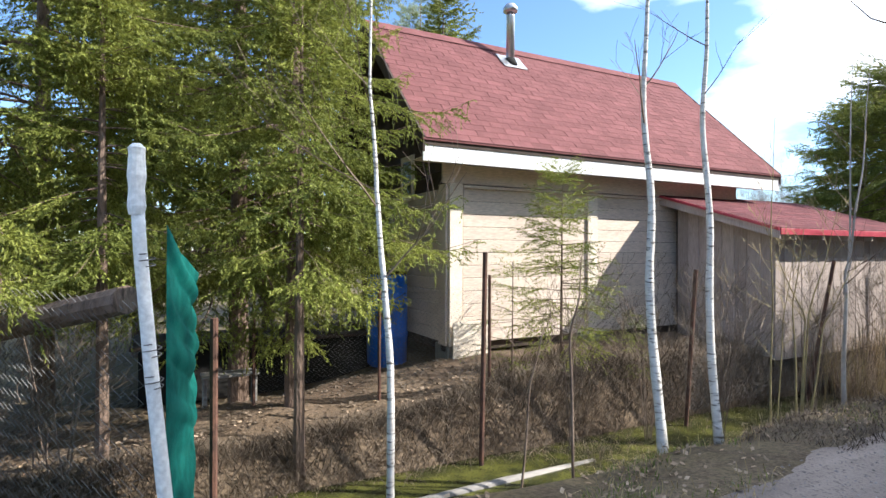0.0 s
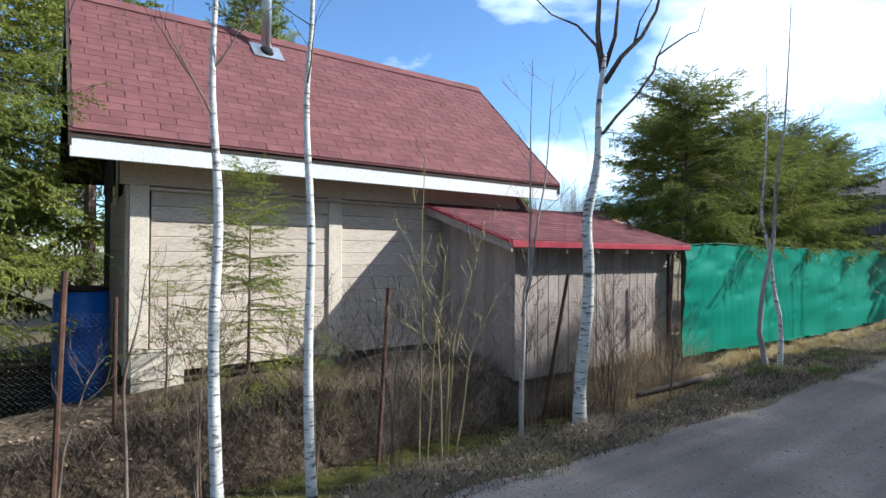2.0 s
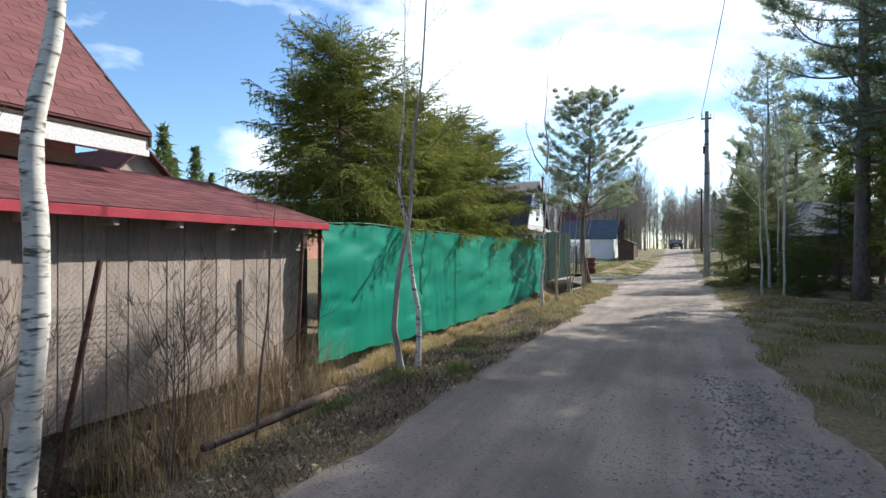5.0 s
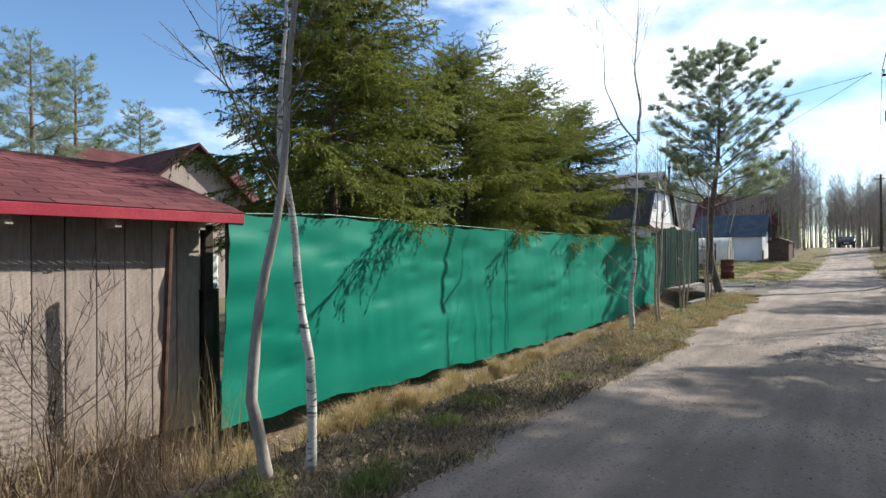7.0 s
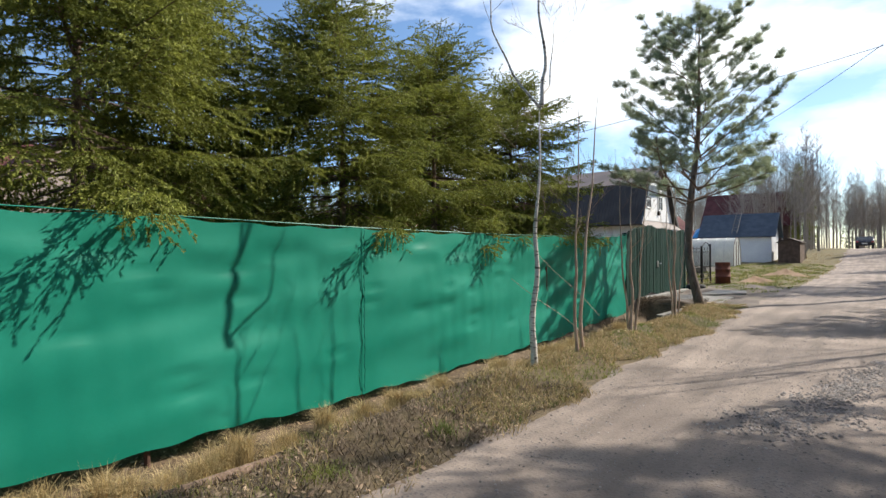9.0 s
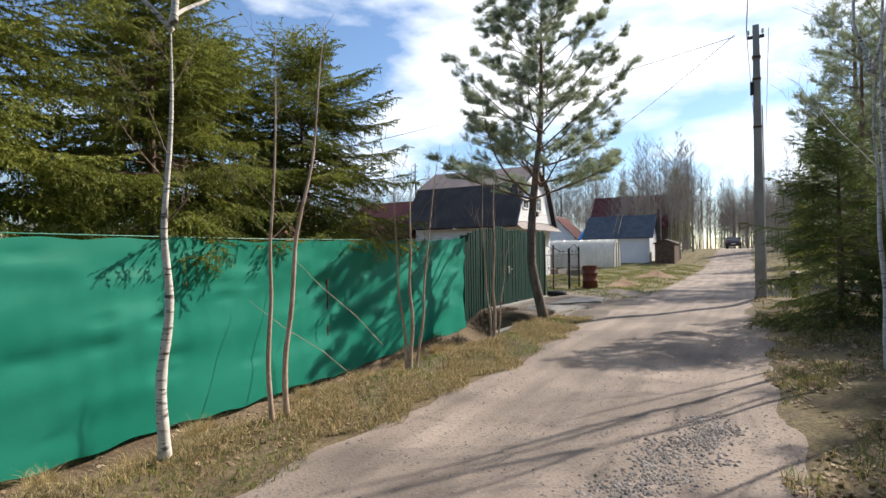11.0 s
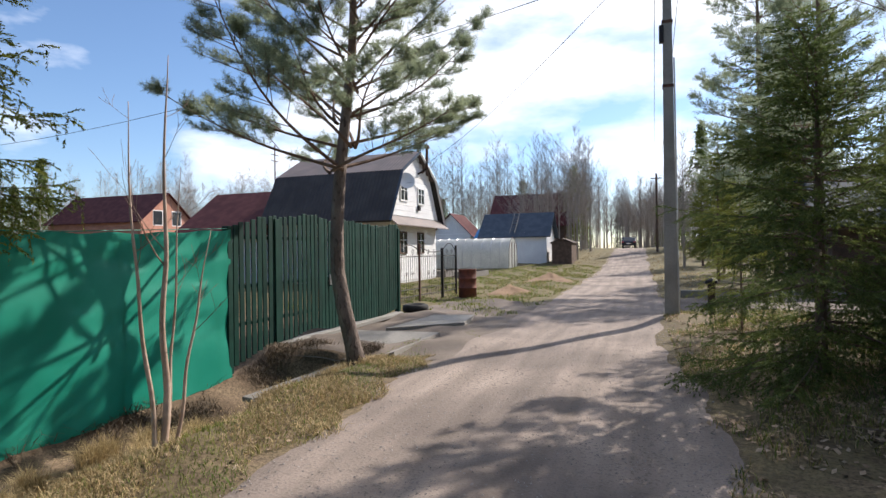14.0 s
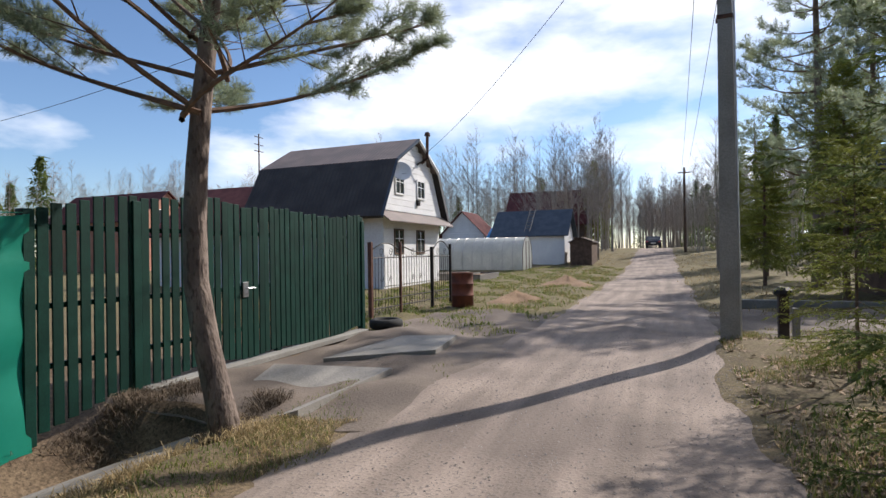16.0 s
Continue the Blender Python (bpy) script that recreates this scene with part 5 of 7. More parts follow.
pts = [((-4.38, 2.58), (-4.44, 2.66), 1.38), ((-4.32, 5.34), (-4.24, 5.43), 1.18), ((-4.32, 7.72), (-4.09, 8.02), 1.27), ((-4.33, 10.66), (-4.26, 10.72), 1.56)]
for lo, hi, z in pts:
    part("post", Bag().tube([(*lo, gzf(*lo) - 0.2), (*hi, z)], 0.024, 8), M_RUST, cf)
for (a, _, _), (b, _, _) in zip(pts[1:-1], pts[2:]):
    part("mesh_panel", chain_link("mesh_panel", a, b, -0.62 if a[1] < 5 else -0.5, 0.6 if a[1] < 6 else 1.32, None).data, M_WIRE, cf)
for o in [o for o in scene.objects if o.name.startswith("mesh_panel") and o.parent is None]:
    bpy.data.objects.remove(o)
cage = thing("cage_fence", (0, 0, 0), "chain-link pen beside the cabin corner", "fence")
for a, b in (((-4.98, 3.05), (-5.45, 1.95)), ((-5.45, 1.95), (-6.1, 0.75))):
    g = gzf((a[0] + b[0]) / 2, (a[1] + b[1]) / 2)
    chain_link("mesh_panel", a, b, g + 0.0, g + 1.15, cage)
for x, y in ((-4.98, 3.05), (-5.45, 1.95), (-6.1, 0.75)):
    part("post", Bag().tube([(x, y, gzf(x, y) - 0.2), (x, y, gzf(x, y) + 1.2)], 0.018, 8), M_RUST, cage)
# low dark hut in the pen and stacked boards under the cabin edge
kn = thing("dark_hut", (-8.3, 1.2, gzf(-8.3, 1.2)), "low dark plank hut behind the pen", "hut")
part("wall", Bag().box((-0.5, -1.6, 0), (0.5, 1.5, 0.72), 0.01), M_DARK, kn)
part("roof", Bag().box((-0.6, -1.7, 0.72), (0.6, 1.6, 0.77), 0.01), M_DARKWOOD, kn)
bench = thing("garden_bench", (-6.5, 0.55, gzf(-6.5, 0.55)), "weathered low plank bench under the spruces", "bench")
part("seat", Bag().box((-0.14, -0.30, 0.36), (0.14, 0.30, 0.39), 0.006), M_GREYWOOD, bench)
for s in (-1, 1):
    part("leg", Bag().box((-0.12, s * 0.26 - 0.02, -0.05), (0.12, s * 0.26 + 0.02, 0.36), 0.006), M_GREYWOOD, bench)
# white pole with a net tied to it
wp = thing("white_pole", (-2.8, -0.12, -0.1), "white-painted pole wound with wire, plastic on top", "pole")
part("shaft", Bag().tube([(0.0, 0.03, -0.2), (0, 0, 0.3), (0.0, -0.06, 0.9), (0, -0.11, 1.5), (0, -0.13, 1.86)], [0.036, 0.034, 0.032, 0.030, 0.028], 12), M_WHITE, wp, "", True)
part("plastic_wrap", Bag().lathe([(0.033, 1.66), (0.040, 1.70), (0.034, 1.78), (0.041, 1.84), (0.035, 1.94), (0.038, 1.97), (0.02, 1.99)], 12, Matrix.Translation((0, -0.125, 0))), M_WHITE, wp, "crumpled white plastic wrap")
for z0 in (0.85, 1.42, 1.0, 0.2):
    b = Bag().tube([(0.040 * math.cos(t), 0.040 * math.sin(t) - 0.06 * z0, z0 + 0.03 * t / 6.28) for t in np.linspace(0, 12.6, 26)], 0.003, 4)
    part("wire_binding", b, M_WIRE, wp)
nb = thing("net_screen", (-2.84, -0.1, 0), "teal fishing net hung in folds between two poles", "net")
Yg, Zg = np.meshgrid(np.linspace(0, 1, 60), np.linspace(0, 1, 150), indexing="ij")
top = np.interp(Yg, [0, 0.15, 0.5, 1], [1.52, 1.38, 1.26, 1.18])
bot = -0.25 - 0.1 * Yg
Z = bot + (top - bot) * Zg + 0.06 * np.sin(9 * Yg) * (1 - Zg)
X = -2.84 - 1.55 * Yg + 0.02 * np.sin(40 * Zg + 6 * Yg)
Y = -0.12 + 0.10 * Yg + 0.10 * np.sin(math.pi * Yg) + 0.018 * np.sin(26 * Zg + 3 * np.sin(5 * Yg)) * np.sin(math.pi * Yg) + 0.020 * np.abs(np.sin(34 * Zg + 2.2 * np.sin(math.pi * Yg))) * np.sin(math.pi * Yg) ** 0.5 * np.clip(Zg * 2 - 0.3, 0.15, 1)
ii = np.arange(X.size).reshape(X.shape)
quads = np.stack([ii[:-1, :-1].ravel(), ii[1:, :-1].ravel(), ii[1:, 1:].ravel(), ii[:-1, 1:].ravel()], 1)
me = tri_mesh("net_sheet", np.stack([X.ravel() + 2.84, Y.ravel() + 0.1, Z.ravel()], 1), quads, M_NETOLD)
part("net_sheet", me, M_NETOLD, nb)
part("end_pole", Bag().tube([(-1.58, 0.08, -0.7), (-1.56, 0.09, 1.2)], 0.022, 8), M_WHITE, nb, "white end pole")
solo("rusty_post", Bag().tube([(0, 0, -0.7), (0.02, 0.0, 0.9)], 0.028, 8), M_RUST, "short rusty steel post at the ditch edge", "post", loc=(-4.2, 0.2, 0))
solo("leaning_log", Bag().tube([(-3.15, -0.30, 1.14), (-3.9, -0.7, 1.0), (-5.2, -1.5, 0.72), (-6.2, -2.1, 0.5)], [0.075, 0.085, 0.09, 0.10], 10), M_BARK, "grey weathered log resting against the pole", "log")
lf = thing("pen_fence", (0, 0, 0), "wide chain-link fence tied to the white pole", "fence")
chain_link("mesh_panel", (-2.95, -0.22), (-5.4, -1.75), -0.35, 1.15, lf, mesh=0.09)
part("post", Bag().tube([(-5.4, -1.75, -0.6), (-5.4, -1.75, 1.2)], 0.02, 8), M_RUST, lf)
# weathered poles edging the ditch
rng = random.Random(12)
for x, y, z, r, bark in ((-3.98, 0.6, -0.70, 1.0, M_GREYWOOD), (-3.15, 8.15, -0.10, 0.75, M_BARK), (-3.12, 11.2, -0.11, 0.75, M_BARK), (-3.18, 14.25, -0.12, 0.75, M_BARK)):
    solo("ditch_pole", Bag().tube([(0, 0, 0), (0.02, 1.0, 0.01), (0.0, 2.0, 0.02), (-0.02, 3.05, 0.01)], [0.045 * r, 0.056 * r, 0.054 * r, 0.042 * r], 10), bark, "long grey weathered pole edging the ditch", "log", group="ditch edging", loc=(x + rng.uniform(-0.02, 0.02), y, z), smooth=True)
solo("ditch_plank", Bag().box((-0.09, -0.75, -0.03), (0.09, 0.75, 0.03), 0.01, pose(0, 0, 0, 4, 0, -14)), M_GREYWOOD, "short grey plank bridging the ditch end by the pine", "plank", loc=(-3.62, 26.15, -0.12))
# gap between shed and net: dark post and a pale board
solo("gap_post", Bag().box((0, 0, -0.4), (0.09, 0.08, 1.62), 0.006), M_DARKWOOD, "dark timber post between shed and net", "post", loc=(-4.72, 11.22, 0))
solo("plastic_canister", Bag().box((0, 0, 0), (0.14, 0.22, 0.34), 0.03), M_WHITE, "white plastic canister on a stump behind the net", "canister", loc=(-5.0, 11.28, 1.02))
solo("support_stump", Bag().lathe([(0.14, -0.3), (0.13, 0.0), (0.12, 1.02)], 14), M_DARKWOOD, "dark stump holding a canister", "stump", loc=(-4.93, 11.39, 0))

# ---- by the gates ----
for nm, cs, lab in (("concrete_slab", ((-4.15, 27.15), (-2.95, 27.6), (-2.88, 29.35), (-4.3, 28.95)), "cracked grey concrete slab bridging the ditch"), ("concrete_slab", ((-4.1, 29.7), (-2.75, 30.4), (-3.0, 31.9), (-3.75, 31.4)), "grey concrete slab before the gate")):
    b = Bag()
    top = [(x, y, gzf(x, y) + 0.09 + 0.01 * math.sin(x * 5)) for x, y in cs]
    v = top + [(x, y, z - 0.16) for x, y, z in top]
    b.add(v, [(0, 1, 2, 3), (7, 6, 5, 4), (0, 4, 5, 1), (1, 5, 6, 2), (2, 6, 7, 3), (3, 7, 4, 0)])
    ob = solo(nm, b, M_CONCPOLE, lab, "slab", group="concrete slabs")
    ob.data.polygons.foreach_set("use_smooth", [False] * 6)
solo("gate_sill", Bag().box((-0.12, 0, 0), (0.10, 4.6, 0.08), 0.01), M_CONC, "low concrete sill under the gate", "sill", loc=(-4.95, 27.65, -0.01))
solo("old_tyre", Bag().lathe([(0.18, 0.02), (0.24, 0.0), (0.31, 0.03), (0.325, 0.10), (0.31, 0.17), (0.24, 0.20), (0.18, 0.18), (0.17, 0.10)], 28), M_RUBBER, "old black tyre lying by the gate", "tyre", loc=(-4.75, 32.75, gzf(-4.75, 32.75)), smooth=True)
br = thing("rusty_barrel", (-4.72, 37.0, gzf(-4.72, 37.0)), "rust-red steel barrel standing by the lane", "barrel")
part("body", Bag().lathe([(0.27, 0), (0.29, 0.01), (0.285, 0.28), (0.30, 0.29), (0.30, 0.31), (0.285, 0.32), (0.285, 0.58), (0.30, 0.59), (0.30, 0.61), (0.285, 0.62), (0.285, 0.86), (0.295, 0.87), (0.295, 0.89), (0.27, 0.885), (0.265, 0.80)], 28), M_RUSTRED, br, "", True)
part("lid", Bag().lathe([(0.265, 0.78), (0.265, 0.80), (0.2, 0.80)], 28), M_RUST, br, "dark sunken lid")
# ornamental iron gate
ig = thing("iron_gate", (-5.7, 33.9, 0), "ornamental wrought-iron gate with arched scrolls", "gate")


def iron(name, pts, r=0.011, label="", material=None, n=6):
    return part(name, Bag().tube([(x + 5.7, y - 33.9, z) for x, y, z in pts], r, n), material or M_BLACKIRON, ig, label)


def gate_x(y):
    return -5.72 + (y - 33.9) * 0.085


for y, mtl, r, h in ((33.9, M_BROWNIRON, 0.045, 1.70), (35.15, M_BROWNIRON, 0.03, 1.72), (36.75, M_BLACKIRON, 0.04, 1.60), (37.85, M_BLACKIRON, 0.032, 1.68)):
    part("post", Bag().box((gate_x(y) + 5.7 - r, y - 33.9 - r, -0.2), (gate_x(y) + 5.7 + r, y - 33.9 + r, h), 0.006), mtl, ig)
for y0, y1, arch in ((33.95, 35.12, 0.16), (35.18, 36.70, -0.10), (36.8, 37.8, 0.24)):
    for z in (0.22, 0.42, 1.35):
        iron("rail", [(gate_x(y), y, z) for y in (y0, y1)], 0.014)
    iron("arch", [(gate_x(y0 + (y1 - y0) * s), y0 + (y1 - y0) * s, 1.52 + arch * math.sin(math.pi * s) + (0.12 if arch < 0 else 0) * (1 - s)) for s in np.linspace(0, 1, 17)], 0.014)
    n = int((y1 - y0) / 0.125)
    for k in range(1, n):
        y = y0 + (y1 - y0) * k / n
        iron("bar", [(gate_x(y), y, 0.15), (gate_x(y), y, 1.40)], 0.008, n=4)
    for cy, cz, rr in (((y0 + y1) / 2 - 0.2, 1.47, 0.10), ((y0 + y1) / 2 + 0.2, 1.47, 0.10), ((y0 + y1) / 2 - 0.18, 0.85, 0.08), ((y0 + y1) / 2 + 0.18, 0.85, 0.08), ((y0 + y1) / 2 - 0.3, 0.32, 0.08), ((y0 + y1) / 2 + 0.3, 0.32, 0.08)):
        iron("scroll", [(gate_x(cy), cy + rr * (1 - 0.09 * t) * math.cos(t), cz + rr * (1 - 0.09 * t) * math.sin(t)) for t in np.linspace(0, 8.5, 26)], 0.007, n=4)

# ---- white dacha with the mansard roof ----
DX, DX1 = -10.05, -16.7
dh = thing("white_dacha", (DX, 45.65, 0), "white-sided house with dark gambrel roof and lean-to eave", "house")


def db(name, lo, hi, material, parent=None, label="", c=0.01):
    return part(name, Bag().box((lo[0] - DX, lo[1] - 45.65, lo[2]), (hi[0] - DX, hi[1] - 45.65, hi[2]), c), material, parent or dh, label)


dwall = db("wall", (DX1 + 0.3, 42.75, 0.0), (DX - 0.06, 48.55, 2.85), M_WHITESIDING)
prof = [(42.05, 2.86), (43.45, 5.25), (45.65, 6.45), (47.85, 5.25), (49.25, 2.86)]
part("gable_wall", Bag().prism([(y - 45.65, z) for y, z in ((42.3, 2.9), (43.55, 5.15), (45.65, 6.3), (47.75, 5.15), (49.0, 2.9))], -0.2, axis=0, at=-0.02), M_WHITESIDING, dh)
for k in range(24):
    z = 0.12 + k * 0.255
    if z < 2.7:
        w0, w1 = 42.76, 48.54
    else:
        if z < 3.0 or z > 6.0:
            continue
        w0 = float(np.interp(z, [2.9, 5.15, 6.3], [42.35, 43.6, 45.6])) + 0.1
        w1 = 91.3 - w0
    part("siding_board", Bag().box((-0.055 if z < 2.7 else -0.018, w0 - 45.65, z), (-0.03 if z < 2.7 else 0.006, w1 - 45.65, z + 0.245), 0.006), M_WHITESIDING, dwall)
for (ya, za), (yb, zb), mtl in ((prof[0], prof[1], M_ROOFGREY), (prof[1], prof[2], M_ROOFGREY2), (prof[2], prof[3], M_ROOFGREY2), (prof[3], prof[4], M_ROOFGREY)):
    L = math.hypot(yb - ya, zb - za)
    b = Bag()
    n = 38
    # ribbed sheet
    vs, fs_ = [], []
    ny, nz = (zb - za) / L, (yb - ya) / L
    for i in range(n * 2 + 1):
        x = 0.25 + (DX1 - DX - 0.25) * i / (n * 2)
        hgt = 0.05 + (0.02 if i % 2 else 0.0)
        for (y, z) in ((ya, za), (yb, zb)):
            vs.append((x, y - 45.65 - ny * hgt, z + abs(nz) * hgt))
            vs.append((x, y - 45.65, z - 0.02))
    for i in range(n * 2):
        o = i * 4
        fs_ += [(o, o + 2, o + 6, o + 4), (o + 1, o + 5, o + 7, o + 3), (o, o + 4, o + 5, o + 1), (o + 2, o + 3, o + 7, o + 6)]
    b.add(vs, fs_ + [(0, 1, 3, 2)])
    part("roof_sheet", b, mtl, dh)
for (ya, za), (yb, zb) in zip(prof[:-1], prof[1:]):
    part("barge_board", Bag().tube([(0.27, ya - 45.65, za), (0.27, yb - 45.65, zb)], 0.07, 4), M_WHITESIDING if ya > 45 else M_BLUEMETAL, dh, "painted barge board")
part("lean_eave", Bag().prism([(-0.05, 3.18), (0.55, 2.72), (0.55, 2.68), (-0.05, 3.10)], 6.9, axis=1, at=-3.45), M_ROOFGREY2, dh, "small brown eave across the gable")
for y, z0, z1 in ((43.76, 3.95, 4.68), (45.92, 3.92, 4.65), (43.7, 1.45, 2.38), (45.9, 1.45, 2.38)):
    x = 0.01 if z0 > 3 else -0.03
    w = part("window", Bag().box((x, y - 45.65, z0), (x + 0.03, y - 45.65 + 0.74, z1), 0.004), M_GLASS, dh, "dark window pane")
    for nm, lo, hi in (("window_frame", (0.0, -0.06, -0.07), (0.05, 0.0, z1 - z0 + 0.07)), ("window_frame", (0.0, 0.74, -0.07), (0.05, 0.80, z1 - z0 + 0.07)), ("window_frame", (0.0, 0.0, -0.07), (0.05, 0.74, 0.0)), ("window_frame", (0.0, 0.0, z1 - z0), (0.05, 0.74, z1 - z0 + 0.07)), ("mullion", (0.02, 0.35, 0.0), (0.045, 0.39, z1 - z0)), ("mullion", (0.02, 0.0, (z1 - z0) * 0.62), (0.044, 0.74, (z1 - z0) * 0.62 + 0.03))):
        part(nm, Bag().box((x + lo[0], y - 45.65 + lo[1], z0 + lo[2]), (x + hi[0], y - 45.65 + hi[1], z0 + hi[2]), 0.004), M_BROWNWALL if nm == "window_frame" and z0 < 3 else M_WHITE, w)
dish = part("satellite_dish", Bag().lathe([(0.02, 0.0), (0.2, 0.04), (0.38, 0.12), (0.40, 0.14), (0.37, 0.125), (0.19, 0.05), (0.02, 0.01)], 24, pose(0.35, -2.0, 4.75, 0, 75, -50)), M_WHITESIDING, dh, "white satellite dish", True)
part("dish_arm", Bag().tube([(0.0, -1.8, 4.7), (0.3, -1.95, 4.7), (0.75, -2.3, 4.65)], 0.015, 5), M_STEEL, dish)
part("gable_vent", Bag().box((0.0, 0.15, 3.55), (0.12, 0.4, 3.8), 0.02), M_BLACKIRON, dh)
part("wall_bracket", Bag().tube([(0.0, 0.3, 5.4), (0.5, 0.45, 5.7), (0.5, 0.9, 5.3)], 0.05, 6), M_BLACKIRON, dh)
part("stove_pipe", Bag().tube([(0.1, 0.6, 5.5), (0.32, 0.75, 5.8), (0.35, 0.75, 6.75)], 0.07, 8), M_RUST, dh)
part("pipe_cap", Bag().lathe([(0.12, 6.75), (0.14, 6.8), (0.10, 6.92), (0.02, 6.95)], 12, Matrix.Translation((0.35, 0.75, 0))), M_RUST, dh)
b = Bag().tube([(-6.9, -2.0, 4.5), (-6.9, -2.0, 7.0)], 0.03, 6)
for z in (6.2, 6.5, 6.85):
    b.tube([(-6.9, -2.3, z), (-6.9, -1.7, z)], 0.02, 4)
part("aerial_mast", b, M_RUST, dh)
# maroon-roofed annexe behind the dacha
an = thing("maroon_annexe", (-19.5, 45.5, 0), "low house part with maroon sheet roof", "house")
part("wall", Bag().box((-2.5, -3.0, 0), (2.6, 3.0, 2.4), 0.02), M_WHITESIDING, an)
part("roof", Bag().prism([(-3.5, 2.4), (0, 4.9), (3.5, 2.4), (3.5, 2.3), (0, 4.75), (-3.5, 2.3)], 5.6, axis=0, at=-2.8), M_MAROON, an)

# ---- greenhouse, beds ----
gh = thing("greenhouse", (-8.3, 60.0, gzf(-8.3, 60)), "arched greenhouse covered with whitish film", "greenhouse")
N = 12
arc = [(1.35 * math.cos(a), 0.95 + 1.25 * math.sin(a)) for a in np.linspace(0, math.pi, N)]
arc = [(1.35, 0.0)] + arc + [(-1.35, 0.0)]
vs = [(x, y, z) for x in np.linspace(-6.3, 0, 10) for y, z in arc]
m_ = len(arc)
part("film_cover", Bag().add(vs, [(i * m_ + k, i * m_ + k + 1, (i + 1) * m_ + k + 1, (i + 1) * m_ + k) for i in range(9) for k in range(m_ - 1)]), M_FILM, gh, "", True)
for x in (0.003, -6.303):
    part("end_wall", Bag().add([(x, y, z) for y, z in arc], [tuple(range(m_))]), M_FILM, gh)
for x in np.linspace(-6.28, 0.01, 10):
    part("rib", Bag().tube([(x, y * 1.01, z * 1.005) for y, z in arc], 0.022, 5), M_STEEL if x < -0.1 else M_BROWNIRON, gh)
part("door_frame", Bag().tube([(0.02, -0.45, 0), (0.02, -0.45, 1.9), (0.02, 0.45, 1.9), (0.02, 0.45, 0)], 0.03, 5), M_BROWNIRON, gh)
for x, y, lx, ly in ((-8.6, 50.5, 1.0, 3.2), (-10.4, 51.0, 1.0, 3.0)):
    bd = thing("raised_bed", (x, y, gzf(x, y)), "raised garden bed edged with grey boards", "raised bed", group="raised beds")
    part("soil", Bag().box((-lx / 2, -ly / 2, 0), (lx / 2, ly / 2, 0.25), 0.02), M_SOIL, bd)
    for lo, hi in (((-lx / 2 - 0.04, -ly / 2 - 0.04, 0), (lx / 2 + 0.04, -ly / 2, 0.34)), ((-lx / 2 - 0.04, ly / 2, 0), (lx / 2 + 0.04, ly / 2 + 0.04, 0.34)), ((-lx / 2 - 0.04, -ly / 2, 0), (-lx / 2, ly / 2, 0.34)), ((lx / 2, -ly / 2, 0), (lx / 2 + 0.04, ly / 2, 0.34))):
        part("edging_board", Bag().box(lo, hi, 0.006), M_GREYWOOD, bd)
# soil heaps by the lane
for x, y, s in ((-3.9, 39.5, 0.9), (-3.6, 47.0, 1.2)):
    n1, n2 = 26, 10
    vs = [(0, 0, 0.32 * s)]
    fsx = []
    rg = random.Random(int(y))
    for j in range(1, n2 + 1):
        for i in range(n1):
            a, q = 6.2832 * i / n1, j / n2
            rr = q * s * (1.1 + 0.25 * math.sin(3 * a + y))
            vs.append((rr * math.cos(a) * 0.8, rr * math.sin(a) * 1.6, 0.32 * s * (1 - q) ** 1.1 * (0.8 + 0.4 * rg.random()) - 0.03))
    fsx += [(0, 1 + i, 1 + (i + 1) % n1) for i in range(n1)]
    fsx += [(1 + (j - 1) * n1 + i, 1 + j * n1 + i, 1 + j * n1 + (i + 1) % n1, 1 + (j - 1) * n1 + (i + 1) % n1) for j in range(1, n2) for i in range(n1)]
    solo("earth_mound", Bag().add(vs, fsx), M_SOIL, "low heap of brown soil beside the lane", "soil heap", group="soil heaps", loc=(x, y, gzf(x, y)), smooth=True)


# ---- farther houses ----
def gable_house(name, label, x0, x1, y0, y1, h, ridge, along, wallm, roofm, over=0.35, wins=()):
    cx, cy = (x0 + x1) / 2, (y0 + y1) / 2
    z = gzf(cx, cy)
    ob = thing(name, (cx, cy, z), label, "house")
    wx, wy = (x1 - x0) / 2, (y1 - y0) / 2
    part("wall", Bag().box((-wx, -wy, -0.3), (wx, wy, h), 0.02), wallm, ob)
    half, ln = (wy, wx) if along == "x" else (wx, wy)
    ax = 0 if along == "x" else 1
    part("gable_wall", Bag().prism([(-half, h), (0, ridge - 0.1), (half, h)], ln * 2 - 0.02, axis=ax, at=-ln + 0.01), wallm, ob)
    for s in (-1, 1):
        k = (ridge - h) / half
        part("roof", Bag().prism([(0, ridge), (s * (half + over), h - k * over), (s * (half + over), h - k * over - 0.08), (0, ridge - 0.08)], ln * 2 + 2 * over, axis=ax, at=-ln - over), roofm, ob)
    for wx0, wy0, z0, w, hh in wins:
        fr = part("window", Bag().box((wx0 - 0.02, wy0 - 0.02, z0), (wx0 + 0.02, wy0 + w, z0 + hh), 0.005) if abs(wx0) > wx - 0.3 else Bag().box((wx0, wy0 - 0.02, z0), (wx0 + w, wy0 + 0.02, z0 + hh), 0.005), M_GLASS, ob)
        lo = (wx0 - 0.025, wy0 - 0.06, z0 - 0.08) if abs(wx0) > wx - 0.3 else (wx0 - 0.06, wy0 - 0.012, z0 - 0.08)
        hi = (wx0 + 0.012, wy0 + w + 0.08, z0 + hh + 0.08) if abs(wx0) > wx - 0.3 else (wx0 + w + 0.08, wy0 + 0.012, z0 + hh + 0.08)
        part("window_frame", Bag().box(lo, hi, 0.005), M_WHITE, fr)
    return ob


